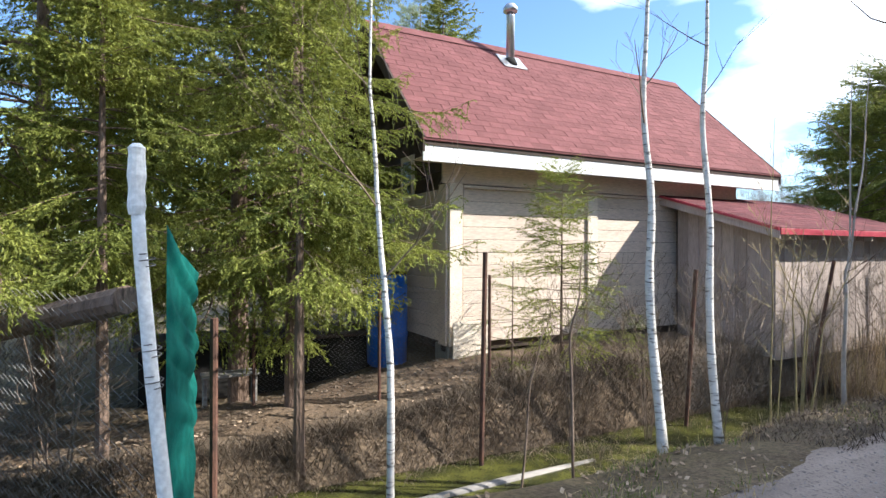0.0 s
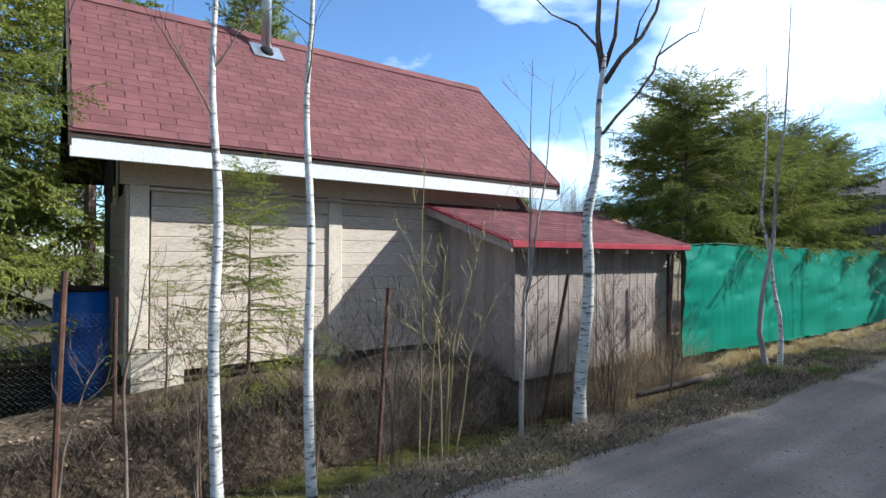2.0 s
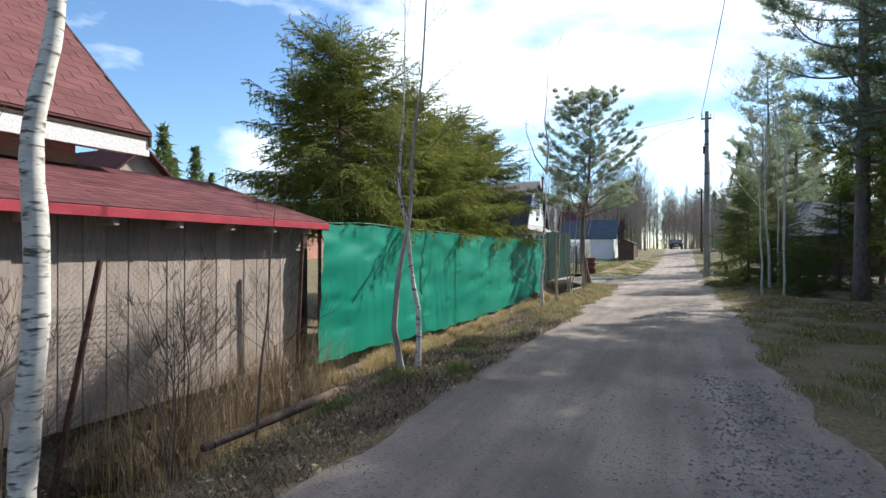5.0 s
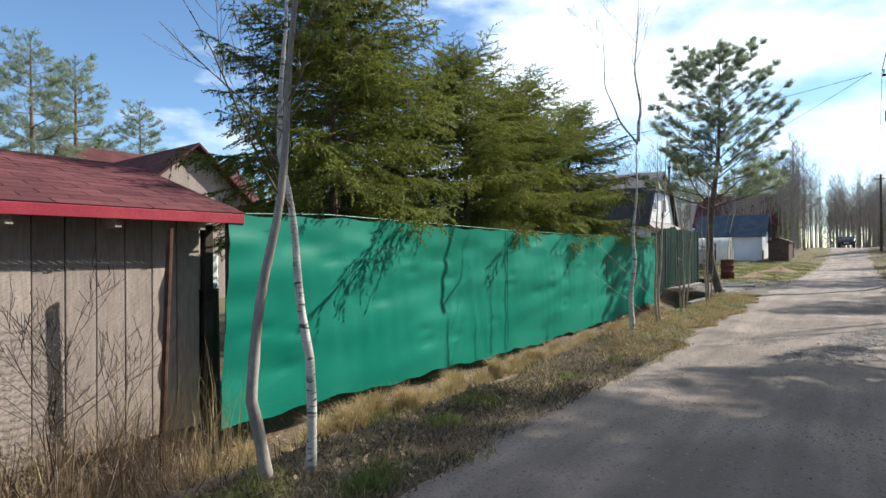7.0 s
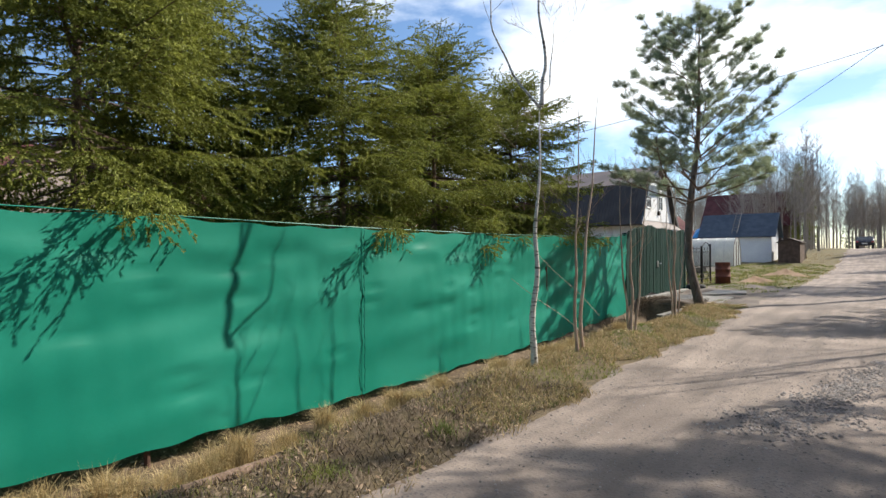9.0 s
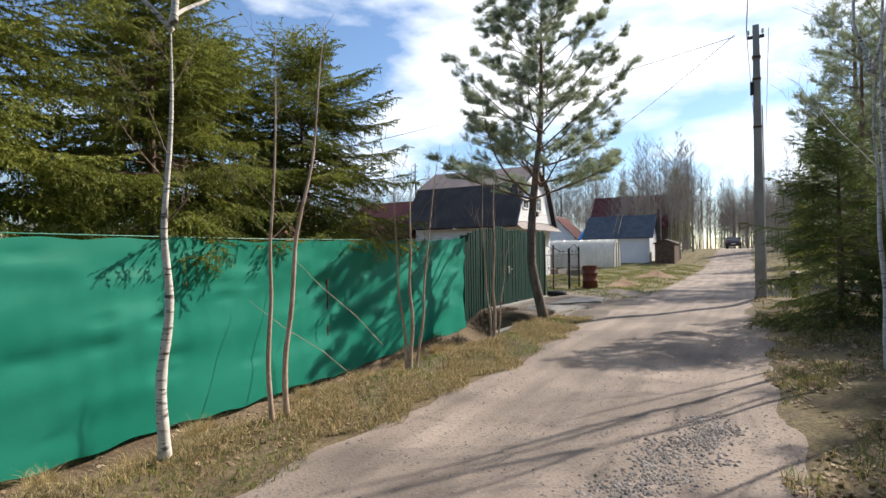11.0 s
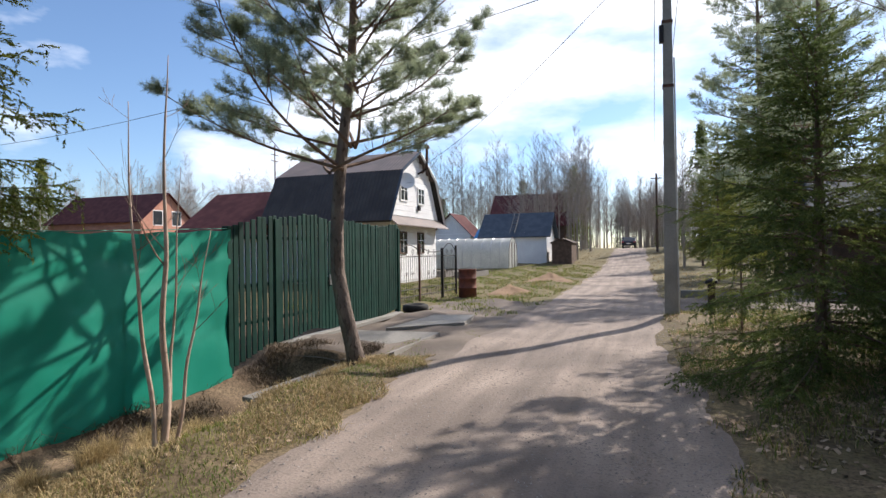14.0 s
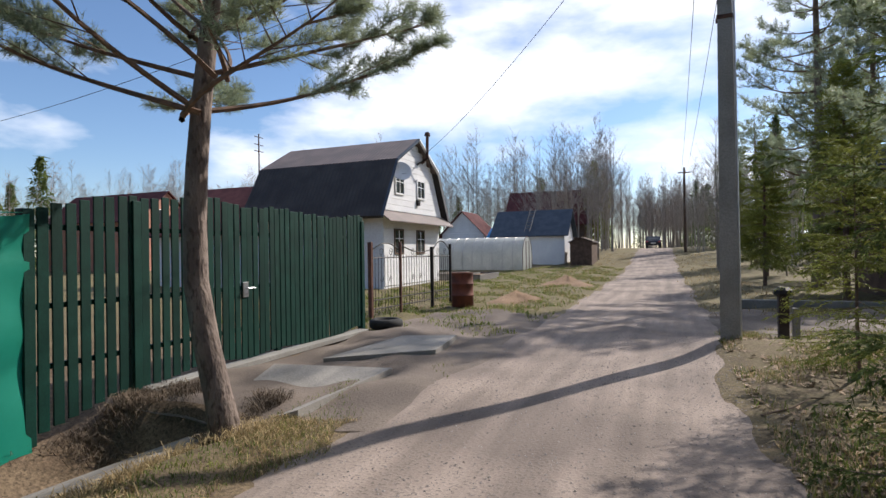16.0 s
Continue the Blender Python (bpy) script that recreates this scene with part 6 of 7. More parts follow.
gable_house("blue_roof_shed", "low white shed with dark blue-grey roof", -11.8, -6.5, 64.3, 68.4, 2.35, 4.1, "x", M_WHITESIDING, M_BLUEMETAL)
lad = thing("roof_ladder", (-9.2, 64.0, gzf(-9, 64)), "wooden ladder lying on the shed roof", "ladder")
for s in (-0.2, 0.2):
    part("rail", Bag().tube([(s, -0.15, 2.45), (s, 2.2, 4.35)], 0.03, 5), M_GREYWOOD, lad)
for k in range(7):
    part("rung", Bag().tube([(-0.2, 0.1 + 0.3 * k, 2.68 + 0.245 * k), (0.2, 0.1 + 0.3 * k, 2.68 + 0.245 * k)], 0.02, 5), M_GREYWOOD, lad)
gable_house("brown_house", "dark brown house with steep brown roof", -15.6, -7.3, 82.0, 89.0, 3.2, 6.7, "x", M_BROWNWALL, M_MAROON, 0.5)
gable_house("brown_plank_shed", "small dark brown plank shed by the lane", -5.9, -4.4, 63.0, 66.5, 1.7, 2.0, "y", M_BROWNWALL, M_DARKWOOD, 0.1)
gable_house("maroon_cottage", "small cottage with maroon roof past the greenhouse", -18.5, -14.5, 70, 74, 2.2, 4.2, "y", M_WHITESIDING, M_MAROON)
solo("blue_tarpaulin", Bag().add([(0, 0, 0), (1.6, 0.3, 0.1), (1.7, 1.6, 0.2), (0.1, 1.4, 0.9), (0.8, 0.8, 1.15)], [(0, 1, 4), (1, 2, 4), (2, 3, 4), (3, 0, 4)]), M_BLUETARP, "blue tarpaulin over a heap", "tarpaulin", loc=(-13.3, 66.5, gzf(-13, 66.5) + 1.9))
solo("tarpaulin_frame", Bag().box((0, 0, 0), (1.7, 1.5, 2.0), 0.02), M_BROWNWALL, "rough timber box under a tarpaulin", "box", loc=(-13.3, 66.5, gzf(-13, 66.5)))
gable_house("salmon_house", "salmon clapboard house with maroon gambrel roof", -54.0, -42.0, 57.7, 63.7, 4.6, 7.2, "x", M_ORANGEWALL, M_MAROON, 0.3, ((6.0, -1.6, 4.1, 1.0, 1.3), (6.0, 0.6, 4.1, 1.0, 1.3)))
gable_house("red_house", "brown-red timber house behind the spruces", -27.5, -21.5, 17.0, 23.5, 3.1, 5.6, "y", M_ORANGEWALL, M_MAROON, 0.5, ((-1.5, -3.5, 1.4, 0.9, 1.2), (1.0, -3.5, 1.4, 0.9, 1.2), (3.0, -1.5, 1.3, 0.9, 1.2)))
gable_house("small_red_roof_cabin", "cabin with a dark red roof beyond the shed", -20.5, -15.5, 14.8, 19.3, 2.6, 4.6, "x", M_SHEDWOOD, M_MAROON, 0.3)
gable_house("brown_lodge", "dark brown plank lodge with blue-grey roof", 5.6, 11.5, 38.6, 43.5, 2.3, 3.9, "x", M_BROWNWALL, M_BLUEMETAL, 0.5)
solo("fence_footing", Bag().box((0, 0, 0), (4.2, 0.15, 0.22), 0.015), M_CONC, "low concrete footing along the side drive", "footing", loc=(1.6, 38.0, gzf(2.5, 38.0) - 0.03))

# ---- pole and wires ----
px, py = 1.05, 32.3
pl = thing("utility_pole", (px, py, gzf(px, py)), "grey concrete utility pole with wires", "utility pole")
pv = [(-0.125, -0.105), (0.125, -0.105), (0.105, 0.105), (-0.105, 0.105)]
b = Bag()
H = 7.4
v = [(x * s, y * s, z) for z, s in ((-0.4, 1.05), (H, 0.62)) for x, y in pv]
b.add(v, [(0, 1, 5, 4), (1, 2, 6, 5), (2, 3, 7, 6), (3, 0, 4, 7), (4, 5, 6, 7)])
part("shaft", b, M_CONCPOLE, pl)
part("strut_pipe", Bag().tube([(0.145, -0.02, 0.0), (0.12, -0.02, 5.2)], 0.018, 6), M_STEEL, pl)
part("crossarm", Bag().box((-0.22, -0.04, H - 0.35), (0.2, 0.04, H - 0.28), 0.006), M_RUST, pl)
for x in (-0.18, 0.16):
    part("insulator", Bag().lathe([(0.012, 0), (0.012, 0.05), (0.035, 0.06), (0.04, 0.10), (0.03, 0.12), (0.035, 0.15), (0.01, 0.18)], 10, Matrix.Translation((x, 0, H - 0.28))), M_WHITE, pl)
for z in (4.6, 5.9, 6.5):
    part("clamp_band", Bag().box((-0.105, -0.09, z), (0.105, 0.09, z + 0.06), 0.004), M_RUST, pl)
part("cable_box", Bag().box((-0.16, -0.14, 5.5), (-0.07, -0.03, 5.85), 0.01), M_BLACKIRON, pl)


def wire(name, a, b, sag, label, r=0.009):
    a, b = Vector(a), Vector(b)
    p = [a.lerp(b, s) - Vector((0, 0, sag * 4 * s * (1 - s))) for s in np.linspace(0, 1, 18)]
    return solo(name, Bag().tube(p, r, 4), M_BLACKIRON, label, "wire", group="overhead wires")


gp = gzf(px, py)
wire("overhead_wire", (px - 0.22, py, gp + H - 0.12), (1.9, 76, 8.4), 0.5, "thin overhead wire along the lane")
wire("overhead_wire", (px + 0.3, py, gp + H - 0.12), (2.3, 76, 8.4), 0.5, "thin overhead wire along the lane")
wire("overhead_wire", (px - 0.22, py, gp + H - 0.12), (1.2, -8, 8.2), 0.7, "thin overhead wire along the lane", 0.012)
wire("overhead_wire", (px - 0.5, py, gp + H - 0.15), (DX + 0.3, 46.2, 5.9), 0.35, "thin wire from the pole to the dacha")
wire("overhead_wire", (px - 0.5, py, gp + H - 0.2), (-26.0, 36.0, 6.3), 0.5, "thin wire crossing over the plots")
pl2 = thing("timber_pole", (2.1, 76.0, gzf(2.1, 76)), "distant dark timber utility pole", "utility pole")
part("shaft", Bag().tube([(0, 0, -0.3), (0, 0, 7.4)], [0.13, 0.09], 8), M_BROWNWALL, pl2)
part("crossarm", Bag().box((-0.5, -0.05, 6.9), (0.5, 0.05, 7.0), 0.01), M_BROWNWALL, pl2)
# posts beside the side drive
gp1 = gzf(1.9, 33.3)
mb = thing("drive_post", (1.9, 33.3, gp1), "dark post with a bagged top beside the drive", "post")
part("post", Bag().box((-0.07, -0.07, -0.1), (0.07, 0.07, 0.72), 0.01), M_DARKWOOD, mb)
part("bag_cover", Bag().lathe([(0.10, 0.66), (0.14, 0.69), (0.13, 0.75), (0.07, 0.80), (0.02, 0.79)], 9), M_BLACKIRON, mb, "grey plastic cover")
solo("pale_stake", Bag().box((-0.05, -0.04, -0.1), (0.05, 0.04, 0.48), 0.008), M_CONC, "short pale stake beside a dark post", "stake", loc=(2.06, 33.25, gp1))

# ---- netted enclosure opposite the shed ----
ne = thing("netted_enclosure", (3.25, 15.7, 0), "dark netted enclosure on a teal steel frame", "enclosure")


def en(name, a, b, r, material=M_RAIL, n=6):
    return part(name, Bag().tube([(a[0] - 3.25, a[1] - 15.7, a[2]), (b[0] - 3.25, b[1] - 15.7, b[2])], r, n), material, ne)


ys = np.linspace(15.7, 7.7, 5)
for k, y in enumerate(ys):
    x = 3.25 + (15.7 - y) * 0.075
    en("post", (x, y, gzf(x, y) - 0.2), (x, y, 2.30), 0.04)
for z in (0.16, 1.25, 2.30):
    en("rail", (3.25, 15.7, z), (3.85, 7.7, z), 0.035 if z < 2 else 0.025)
en("rail", (3.25, 15.7, 2.30), (5.2, 15.95, 2.30), 0.025)
en("rail", (3.25, 15.7, 0.16), (5.2, 15.95, 0.16), 0.035)
for a, b in (((3.27, 15.69), (3.87, 7.7)), ((3.27, 15.72), (5.2, 15.97))):
    nx_ = 60
    vs, fq = [], []
    for i in range(nx_ + 1):
        s = i / nx_
        for z in (0.18, 0.85, 1.5, 2.28):
            vs.append((a[0] + (b[0] - a[0]) * s - 3.25 + 0.02 * math.sin(9 * s + 3 * z), a[1] + (b[1] - a[1]) * s - 15.7 + 0.02 * math.sin(14 * s + z), z))
    for i in range(nx_):
        for k in range(3):
            fq.append((i * 4 + k, i * 4 + k + 1, i * 4 + k + 5, i * 4 + k + 4))
    part("net_panel", Bag().add(vs, fq), M_DARKNET, ne)
part("inner_roof", Bag().prism([(0.55, 2.30), (1.3, 2.95), (2.0, 2.5), (2.0, 2.44), (1.3, 2.88), (0.55, 2.24)], 6.6, axis=1, at=-7.2), M_BLUEMETAL, ne, "blue-grey sheet roof")
for y in (-7.1, -4.0, -0.8):
    part("inner_post", Bag().box((1.24, y, -0.1), (1.36, y + 0.12, 2.9), 0.01), M_DARKWOOD, ne)
    part("inner_post", Bag().box((0.75, y, -0.1), (0.85, y + 0.1, 2.36), 0.01), M_DARKWOOD, ne)

# ---- parked car far along the lane ----
cy = 94.0
car = thing("parked_car", (-0.75, cy, gzf(-0.75, cy)), "dark parked car seen from behind", "car")
side = [(-2.1, 0.35), (-2.15, 0.75), (-1.95, 0.95), (-1.3, 1.0), (-0.75, 1.42), (0.9, 1.45), (1.55, 1.05), (2.1, 0.9), (2.2, 0.35)]
b = Bag()
n = len(side)
secs = ((-0.86, 0.93), (-0.80, 1.0), (0.80, 1.0), (0.86, 0.93))
v = [(x, y, 0.35 + (z - 0.35) * s if abs(x) > 0.82 else z) for x, s in secs for y, z in side]
f = [tuple(range(n))[::-1], tuple(range(3 * n, 4 * n))]
for k in range(3):
    f += [(k * n + i, k * n + (i + 1) % n, (k + 1) * n + (i + 1) % n, (k + 1) * n + i) for i in range(n)]
part("body", b.add(v, f), M_CARPAINT, car)
part("rear_window", Bag().add([(-0.62, -1.24, 1.06), (0.62, -1.24, 1.06), (0.55, -0.82, 1.39), (-0.55, -0.82, 1.39)], [(0, 1, 2, 3)]), M_GLASS, car)
for s in (-1, 1):
    part("tail_light", Bag().box((s * 0.70 - 0.12, -2.17, 0.72), (s * 0.70 + 0.12, -2.10, 0.86), 0.01), M_DRIP, car, "red tail light")
    for y in (-1.35, 1.35):
        wh = part("wheel", Bag().tube([(s * 0.62, y, 0.32), (s * 0.84, y, 0.32)], 0.32, 18), M_RUBBER, car)
        part("rim", Bag().tube([(s * 0.83, y, 0.32), (s * 0.855, y, 0.32)], 0.2, 14), M_STEEL, wh)
part("number_plate", Bag().box((-0.26, -2.175, 0.55), (0.26, -2.16, 0.66), 0.003), M_WHITE, car)


# ---- grass, weeds, litter ----
def blades(name, pos, h, w, lean, rs, material, label, category, dry=1.0):
    """Bent blades: pos an array of x, y; h heights; lean how far the tips hang over."""
    n = len(pos)
    z = gz(pos[:, 0], pos[:, 1])
    b = np.stack([pos[:, 0], pos[:, 1], z - 0.01], 1)
    a = rs.uniform(0, 6.283, n)
    d = np.stack([np.cos(a), np.sin(a), np.zeros(n)], 1)
    a2 = rs.uniform(0, 6.283, n)
    s = np.stack([np.cos(a2), np.sin(a2), np.zeros(n)], 1) * (w * 0.5)[:, None]
    up = np.array((0, 0, 1.0))
    mid = b + up * (h * 0.6)[:, None] + d * (lean * h * 0.30)[:, None]
    tip = b + up * (h * (1.0 - 0.45 * np.clip(lean, 0, 2)))[:, None] + d * (lean * h * 0.95)[:, None]
    v = np.stack([b - s, b + s, mid + s * 0.8, mid - s * 0.8, tip], 1).reshape(-1, 3)
    k = np.arange(n)[:, None] * 5
    f = np.concatenate([k + np.array([[0, 1, 2]]), k + np.array([[0, 2, 3]]), k + np.array([[3, 2, 4]])], 0)
    return tagged(part(name, tri_mesh(name, v, f, material), material), label, category, kind="stuff")


rs = np.random.RandomState(7)


def scatter(n, x0, x1, y0, y1, clump=0.0, keep=None):
    x, y = rs.uniform(x0, x1, n), rs.uniform(y0, y1, n)
    if clump:
        q = np.sin(x * 3.1 + 1.7 * np.sin(y * 1.3)) + np.sin(y * 2.3 + 2 * np.sin(x * 2.1)) + 0.7 * np.sin(x * 7 + y * 5)
        ok = q + rs.uniform(-1, 1, n) > clump
        x, y = x[ok], y[ok]
    p = np.stack([x, y], 1)
    return p if keep is None else p[keep(p[:, 0], p[:, 1])]


def tuft_points(centres, per, spread):
    c = np.repeat(centres, per, 0)
    return c + rs.normal(size=c.shape) * spread


def off_road(x, y):
    return (x < road_left(y) + 0.05 + 0.15 * np.sin(5 * y)) | (x > road_right(y) - 0.05 - 0.15 * np.sin(4 * y))


# verge between lane and ditch
p = scatter(70000, -3.3, -1.8, -2, 27, 0.35, lambda x, y: off_road(x, y) & (rs.uniform(0, 1, len(x)) < np.interp(y, [5, 14, 18], [0.25, 0.3, 1])))
blades("verge_grass", p, rs.uniform(0.04, 0.14, len(p)), rs.uniform(0.004, 0.008, len(p)), rs.uniform(0.3, 1.5, len(p)), rs, M_DRYGRASS, "short trampled dry grass along the lane", "grass")
p = scatter(30000, -3.2, -1.9, -1, 30, 0.75, off_road)
blades("verge_green_grass", p, rs.uniform(0.03, 0.10, len(p)), rs.uniform(0.004, 0.008, len(p)), rs.uniform(0.2, 1.0, len(p)), rs, M_GREENGRASS, "patches of fresh green grass along the lane", "grass")
p = scatter(46000, -3.15, -2.0, 15.5, 27.6, -0.5, off_road)
blades("verge_mat_grass", p, rs.uniform(0.03, 0.11, len(p)), rs.uniform(0.004, 0.008, len(p)), rs.uniform(0.4, 1.8, len(p)), rs, M_DRYGRASS, "matted yellow dry grass on the sunny verge", "grass")
p = scatter(16000, -3.0, -1.95, 15.5, 27.6, 0.0, off_road)
blades("verge_new_grass", p, rs.uniform(0.03, 0.08, len(p)), rs.uniform(0.004, 0.008, len(p)), rs.uniform(0.3, 1.2, len(p)), rs, M_GREENGRASS, "new green grass among the dry verge grass", "grass")
# ditch end before the gate
p = scatter(16000, -3.75, -2.9, 24.5, 27.2, 0.2)
blades("ditch_end_grass", p, rs.uniform(0.05, 0.2, len(p)), rs.uniform(0.004, 0.008, len(p)), rs.uniform(0.4, 1.6, len(p)), rs, M_DRYGRASS, "dry grass over the ditch end by the gate", "grass")
p = scatter(26000, -5.0, -3.3, 23.5, 28.0, -0.4)
blades("ditch_end_weeds", p, rs.uniform(0.04, 0.2, len(p)), rs.uniform(0.005, 0.009, len(p)), rs.uniform(0.6, 1.9, len(p)), rs, M_WEED, "dead brown weeds in the ditch before the gate", "weeds")
# opposite verge
p = scatter(80000, 0.9, 4.6, 2, 34, 0.2, off_road)
blades("far_verge_grass", p, rs.uniform(0.04, 0.14, len(p)), rs.uniform(0.004, 0.009, len(p)), rs.uniform(0.3, 1.5, len(p)), rs, M_DRYGRASS, "dry grass on the shaded verge", "grass")
p = scatter(90000, 0.9, 4.0, 3, 34, 0.35, off_road)
blades("far_verge_green_grass", p, rs.uniform(0.04, 0.13, len(p)), rs.uniform(0.004, 0.009, len(p)), rs.uniform(0.2, 1.0, len(p)), rs, M_GREENGRASS, "green grass on the shaded verge", "grass")
# tussocks under the net
c = np.stack([rs.uniform(-4.3, -3.9, 62), np.linspace(10.9, 26, 62) + rs.normal(size=62) * 0.06], 1)
p = tuft_points(c, 520, 0.045)
blades("tussock_grass", p, rs.uniform(0.22, 0.42, len(p)), rs.uniform(0.004, 0.007, len(p)), rs.uniform(0.15, 0.95, len(p)), rs, M_STRAW, "straw-coloured tussocks along the foot of the net", "grass")
c = np.stack([rs.uniform(-4.2, -3.7, 34), rs.uniform(9.6, 19, 34)], 1)
p = tuft_points(c, 220, 0.07)
blades("tussock_green", p, rs.uniform(0.10, 0.26, len(p)), rs.uniform(0.004, 0.007, len(p)), rs.uniform(0.4, 1.2, len(p)), rs, M_GREENGRASS, "green tufts along the foot of the net", "grass")
c = np.stack([rs.uniform(-2.9, -2.2, 16), rs.uniform(8.5, 16, 16)], 1)
p = tuft_points(c, 130, 0.08)
blades("verge_tufts", p, rs.uniform(0.06, 0.16, len(p)), rs.uniform(0.004, 0.007, len(p)), rs.uniform(0.4, 1.4, len(p)), rs, M_GREENGRASS, "green tufts on the shaded verge", "grass")
p = scatter(16000, -3.1, -1.95, 4, 17, 0.0)
blades("verge_weeds", p, rs.uniform(0.03, 0.12, len(p)), rs.uniform(0.005, 0.010, len(p)), rs.uniform(0.9, 2.0, len(p)), rs, M_WEED, "dead brown weeds matted on the verge", "weeds")
# hanging roots and dead grass on the ditch bank
p = scatter(26000, -4.95, -4.4, -2.5, 7.5, 0.0)
blades("bank_grass", p, rs.uniform(0.08, 0.26, len(p)), rs.uniform(0.004, 0.008, len(p)), rs.uniform(0.8, 2.0, len(p)), rs, M_WEED, "dead grass and roots hanging over the ditch bank", "grass")
# tall weeds before cabin and shed
c = np.stack([rs.uniform(-5.6, -3.2, 620), rs.uniform(3.2, 11.0, 620)], 1)
p = tuft_points(c, 40, 0.10)
blades("dead_weeds", p, rs.uniform(0.08, 0.42, len(p)) * rs.uniform(0.4, 1, len(p)), rs.uniform(0.004, 0.007, len(p)), rs.uniform(0.4, 1.9, len(p)), rs, M_WEED, "tangle of dead brown weeds before cabin and shed", "weeds")
c = np.stack([rs.uniform(-4.6, -3.5, 60), rs.uniform(8.6, 11.2, 60)], 1)
p = tuft_points(c, 60, 0.10)
blades("straw_weeds", p, rs.uniform(0.12, 0.42, len(p)), rs.uniform(0.004, 0.008, len(p)), rs.uniform(0.3, 1.5, len(p)), rs, M_STRAW, "tall straw-coloured grass at the foot of the shed", "grass")
c = np.stack([rs.uniform(-4.5, -3.9, 46), rs.choice([8.6, 9.0, 9.5, 9.8, 10.1, 10.4, 10.7], 46) + rs.normal(size=46) * 0.12], 1)
p = tuft_points(c, 60, 0.06)
blades("stalk_tangle", p, rs.uniform(0.35, 1.25, len(p)) * rs.uniform(0.5, 1, len(p)), rs.uniform(0.004, 0.007, len(p)), rs.uniform(0.1, 1.3, len(p)), rs, M_LEAF, "tangled dry stalks caught in the wire mesh", "weeds")
p = scatter(600, -4.55, -3.7, 8.0, 11.2)
blades("dry_stalks", p, rs.uniform(0.6, 1.35, len(p)), rs.uniform(0.003, 0.006, len(p)), rs.uniform(0.05, 0.5, len(p)), rs, M_DRYGRASS, "tall dry stalks against the shed wall", "weeds")
# lawn behind the iron gate and along the far lane
p = scatter(50000, -9.5, -2.1, 32.5, 62, 0.1, off_road)
blades("lawn_grass", p, rs.uniform(0.05, 0.16, len(p)), rs.uniform(0.01, 0.02, len(p)), rs.uniform(0.2, 1.0, len(p)), rs, M_GREENGRASS, "spring lawn behind the iron gate", "grass")
p = scatter(22000, -6.0, 3.5, 36, 75, 0.2, off_road)
blades("far_lane_grass", p, rs.uniform(0.06, 0.2, len(p)), rs.uniform(0.012, 0.022, len(p)), rs.uniform(0.3, 1.3, len(p)), rs, M_DRYGRASS, "dry grass beside the far lane", "grass")


def flakes(name, p, size, material, label, category, lift=0.012, tilt=0.5, solid=False):
    """Small lying pieces: leaves, chips, stones."""
    n = len(p)
    b = np.stack([p[:, 0], p[:, 1], gz(p[:, 0], p[:, 1]) + lift], 1)
    a = rs.uniform(0, 6.283, n)
    u = np.stack([np.cos(a), np.sin(a), rs.uniform(-tilt, tilt, n)], 1) * size[:, None]
    w = np.stack([-np.sin(a), np.cos(a), rs.uniform(-tilt, tilt, n)], 1) * (size * rs.uniform(0.4, 0.8, n))[:, None]
    if solid:
        up = np.zeros((n, 3))
        up[:, 2] = size * rs.uniform(0.4, 0.8, n)
        v = np.stack([b - u, b + w, b + u, b - w, b + up], 1).reshape(-1, 3)
        k = np.arange(n)[:, None] * 5
        f = np.concatenate([k + np.array([q]) for q in ([0, 3, 4], [3, 2, 4], [2, 1, 4], [1, 0, 4])], 0)
    else:
        v = np.stack([b - u, b + w, b + u, b - w], 1).reshape(-1, 3)
        k = np.arange(n)[:, None] * 4
        f = np.concatenate([k + np.array([[0, 1, 2]]), k + np.array([[0, 2, 3]])], 0)
    return tagged(part(name, tri_mesh(name, v, f, material), material), label, category, kind="stuff")


p = scatter(26000, 0.9, 4.5, 17, 33, -0.2, off_road)
flakes("leaf_litter", p, rs.uniform(0.018, 0.04, len(p)), M_LEAF, "pale fallen leaves on the verge", "leaves")
p = scatter(20000, -5.6, -1.9, -2, 26, -0.5, off_road)
flakes("ditch_litter", p, rs.uniform(0.012, 0.032, len(p)), M_LEAF, "brown leaves and chips along the ditch", "leaves")
p = scatter(9000, -10, -4.8, -4, 3.4)
flakes("needle_litter", p, rs.uniform(0.01, 0.03, len(p)), M_WEED, "twigs and cones on the needle floor", "litter")
# gravel: a thin scatter, and the patches where it lies bare
p = scatter(26000, -2.0, 1.1, -1, 34)
flakes("lane_gravel", p, rs.uniform(0.004, 0.014, len(p)) * rs.uniform(0.6, 1.3, len(p)), M_STONE, "loose small gravel on the lane", "gravel", 0.012, 0.3, True)
c = np.stack([np.interp(np.linspace(0, 1, 60), [0, 1], [-0.35, 0.45]) + rs.normal(size=60) * 0.12, np.linspace(16.5, 20.5, 60)], 1)
p = tuft_points(c, 45, 0.09)
flakes("bare_gravel", p, rs.uniform(0.008, 0.026, len(p)), M_STONE, "bare dark gravel patch washed out of the lane", "gravel", 0.014, 0.3, True)
c = np.stack([rs.uniform(0.3, 0.9, 60), np.linspace(5.2, 11.5, 60)], 1)
p = tuft_points(c, 45, 0.12)
flakes("edge_gravel", p, rs.uniform(0.008, 0.024, len(p)), M_STONE, "loose gravel along the lane edge", "gravel", 0.014, 0.3, True)
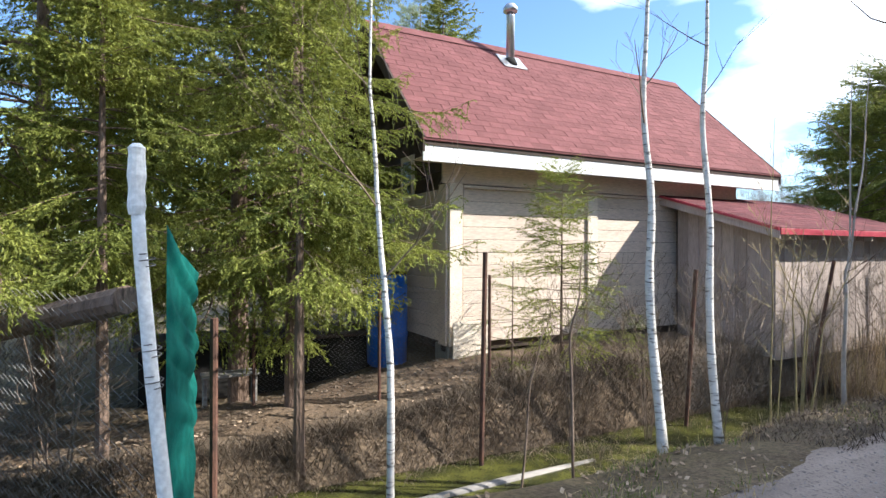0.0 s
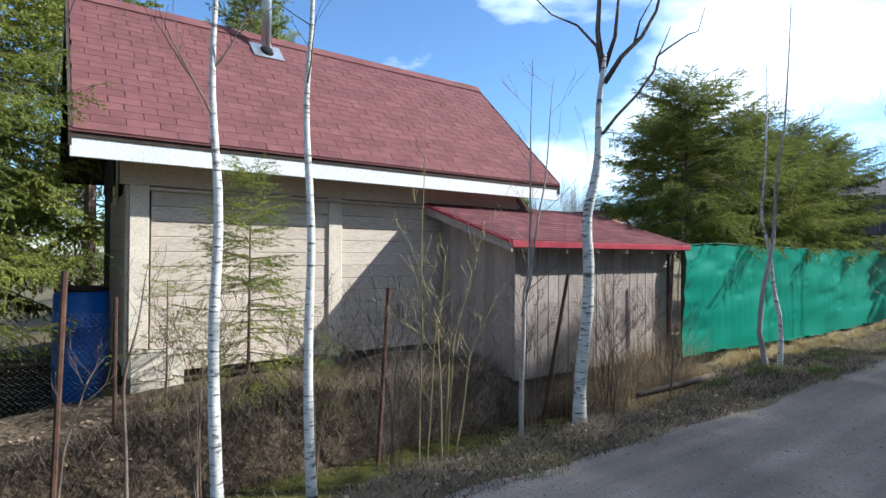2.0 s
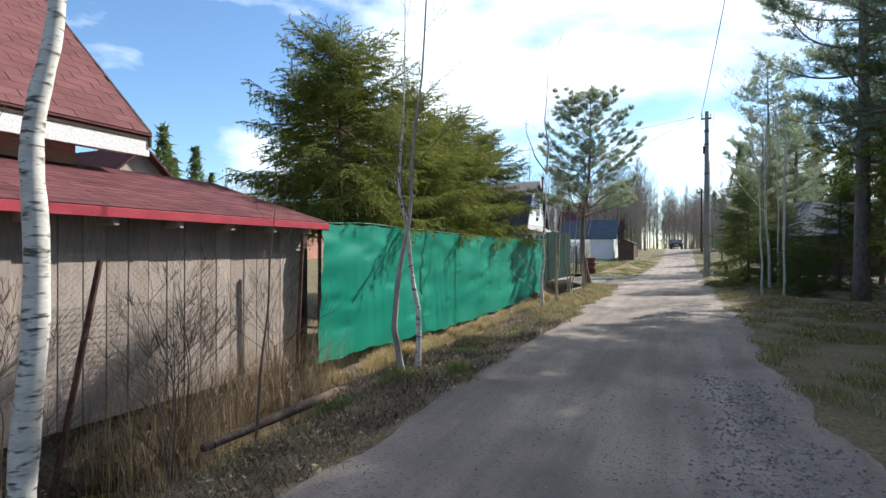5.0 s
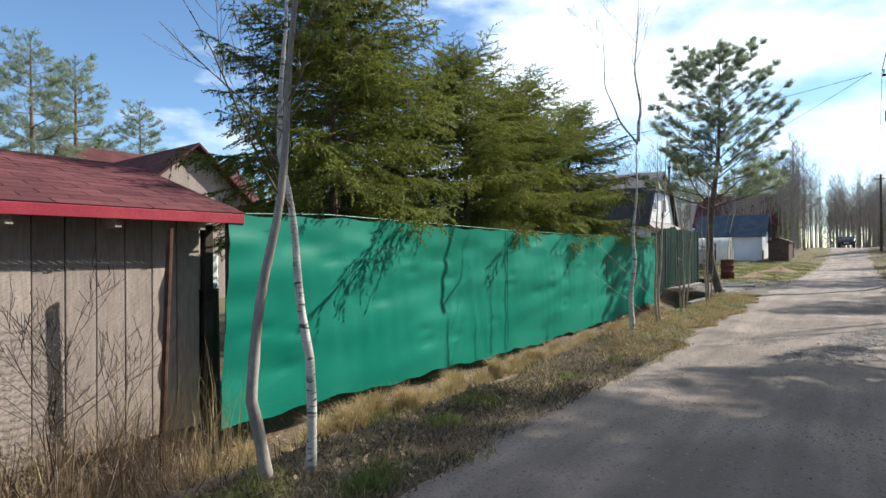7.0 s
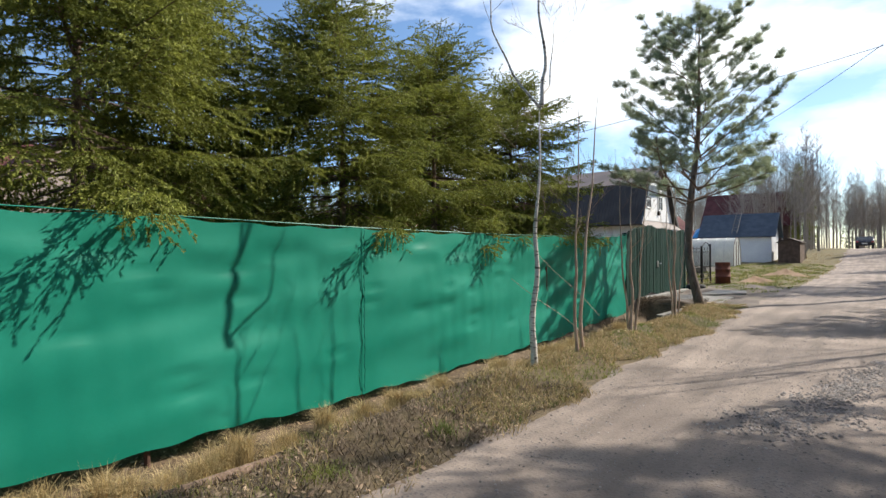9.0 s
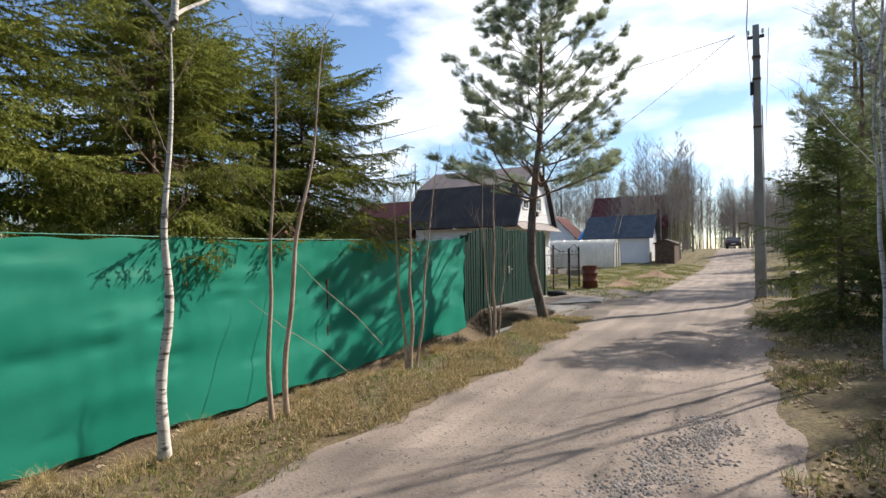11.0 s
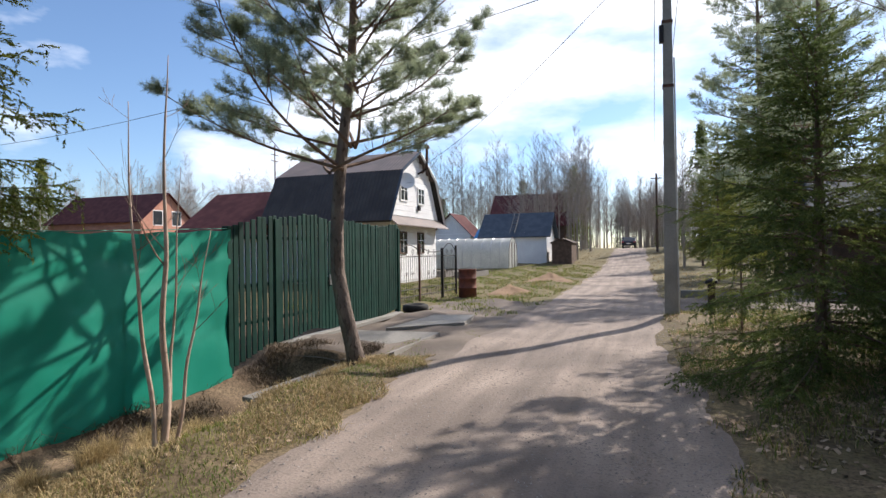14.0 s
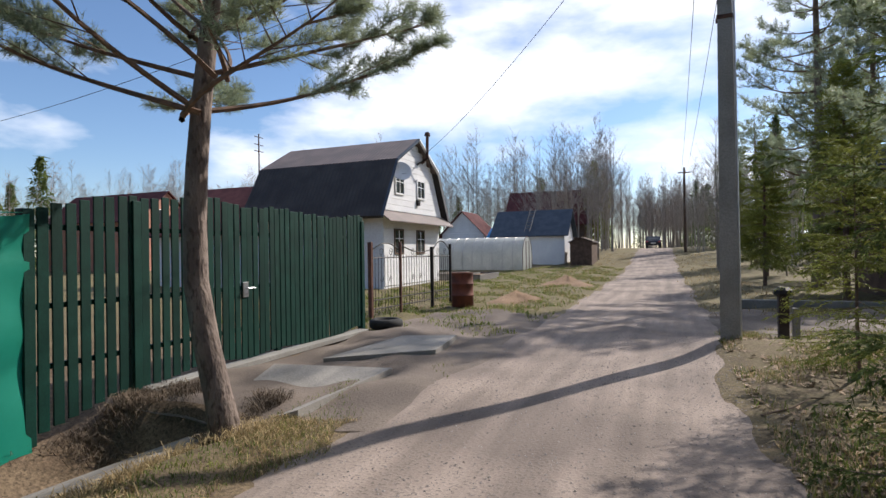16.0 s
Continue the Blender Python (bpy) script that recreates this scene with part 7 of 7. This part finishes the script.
# bare sticks leaning on the net
for a, b in (((-3.55, 20.55, 0.0), (-4.55, 19.85, 0.95)), ((-3.6, 21.3, 0.25), (-4.6, 20.6, 1.5))):
    a, b = Vector(a), Vector(b)
    solo("leaning_stick", Bag().tube([a, a.lerp(b, 0.3) + Vector((0, 0.03, 0.02)), a.lerp(b, 0.65) + Vector((0, -0.03, 0)), b], [0.0045, 0.0045, 0.004, 0.0025], 5), M_REDBARK, "pale bare stick leaning on the net", "stick", group="leaning sticks")
# fallen twigs
rng = random.Random(77)
for k, (x, y, L, a) in enumerate(((0.9, 28.6, 1.0, 0.7), (-3.4, 2.3, 1.1, 0.4), (2.6, 24.5, 0.9, 2.6), (1.9, 20.4, 0.7, 0.5))):
    z = gzf(x, y) + 0.02
    solo("fallen_twig", Bag().tube([(0, 0, 0), (L * 0.35 * math.cos(a), L * 0.35 * math.sin(a), 0.03), (L * 0.7 * math.cos(a + 0.15), L * 0.7 * math.sin(a + 0.15), 0.05), (L * math.cos(a + 0.05), L * math.sin(a + 0.05), 0.02)], [0.009, 0.008, 0.006, 0.003], 5), M_TWIG, "dry fallen twig lying on the ground", "twig", group="fallen twigs", loc=(x, y, z))

# leafless shrubs in the ditch
for k, (x, y) in enumerate(((-5.3, -1.0), (-4.7, -0.8), (-5.9, -1.7), (-5.0, -1.5), (-4.2, 4.6), (-3.8, 5.2), (-4.5, 6.3), (-3.9, 7.2), (-4.1, 8.8), (-3.9, 9.9), (-4.3, 3.6), (-3.5, 8.2), (-5.6, 5.6), (-5.4, 6.8))):
    rg = random.Random(500 + k)
    stems = [([(rg.uniform(-0.05, 0.05), rg.uniform(-0.05, 0.05), 0), (rg.uniform(-0.15, 0.15), rg.uniform(-0.15, 0.15), 0.3), (rg.uniform(-0.35, 0.35), rg.uniform(-0.35, 0.35), rg.uniform(0.5, 1.1))], 0.007) for _ in range(5)]
    sapling("ditch_shrub", "tangled leafless brown shrub in the ditch", stems, M_TWIG, 600 + k, 6, 0.15, 2, 0.45, "ditch shrubs", (x, y), M_WEED)

# ---- roof shingles ----
def shingles(parent, x0, z0, x1, z1, y0, y1, row, tab, material, origin, parts_rows, seed):
    """Courses of bitumen tabs up a slope; the lower courses are single pieces, the rest joined."""
    rng = random.Random(seed)
    L = math.hypot(x1 - x0, z1 - z0)
    ang = math.atan2(z1 - z0, x0 - x1)
    meshes = [Bag().box((-row * 1.12, 0.002, 0.0), (0, tab - 0.002 - d * 0.6, 0.008), 0.002).mesh("shingle", material) for d in (0, 0.004, 0.008)]
    rest = Bag()
    n = int(L / row) + 1
    for i in range(n):
        s = min(i * row, L - row * 0.4)
        off = -(i % 2) * tab / 2 + rng.uniform(-0.02, 0.02)
        y = y0 + off
        while y < y1 - 0.02:
            a, b = max(y, y0), min(y + tab, y1)
            x, z = x0 - math.cos(ang) * s, z0 + math.sin(ang) * s
            m = Matrix.Translation((x - origin[0], a - origin[1], z - origin[2] + 0.004)) @ Matrix.Rotation(ang - 0.022 + rng.uniform(-0.006, 0.006), 4, "Y")
            if b - a > tab * 0.9 and i < parts_rows:
                part("shingle", meshes[rng.randrange(3)], material, parent, at=m)
            elif b - a > 0.03:
                rest.box((-row * 1.12, 0.004, 0.0), (0, b - a - 0.004, 0.008), 0.002, m)
            y += tab
    part("shingle_field", rest, material, parent)["kind"] = "stuff"


shingles(roof, RX0 + 0.03, RZ0 - 0.02, RX1, RZ1 + 0.0, HY0 + 0.02, HY1 - 0.02, 0.145, 0.333, M_SHINGLE, (WX, 6, 0), 13, 4)
part("ridge_cap", Bag().prism([hl((x, 0, z))[0::2] for x, z in ((RX1 + 0.14, RZ1 - 0.10), (RX1, RZ1 + 0.05), (RX1 - 0.14, RZ1 - 0.10), (RX1, RZ1 + 0.0))], HY1 - HY0, axis=1, at=HY0 - 6), M_SHINGLE, house)
shingles(deck, EX + 0.01, EZ + 0.012, BX, BZ + 0.012, SY0 - 0.3, SY1 + 0.3, 0.15, 0.333, M_SHINGLE2, (SX, SY0, 0), 14, 6)
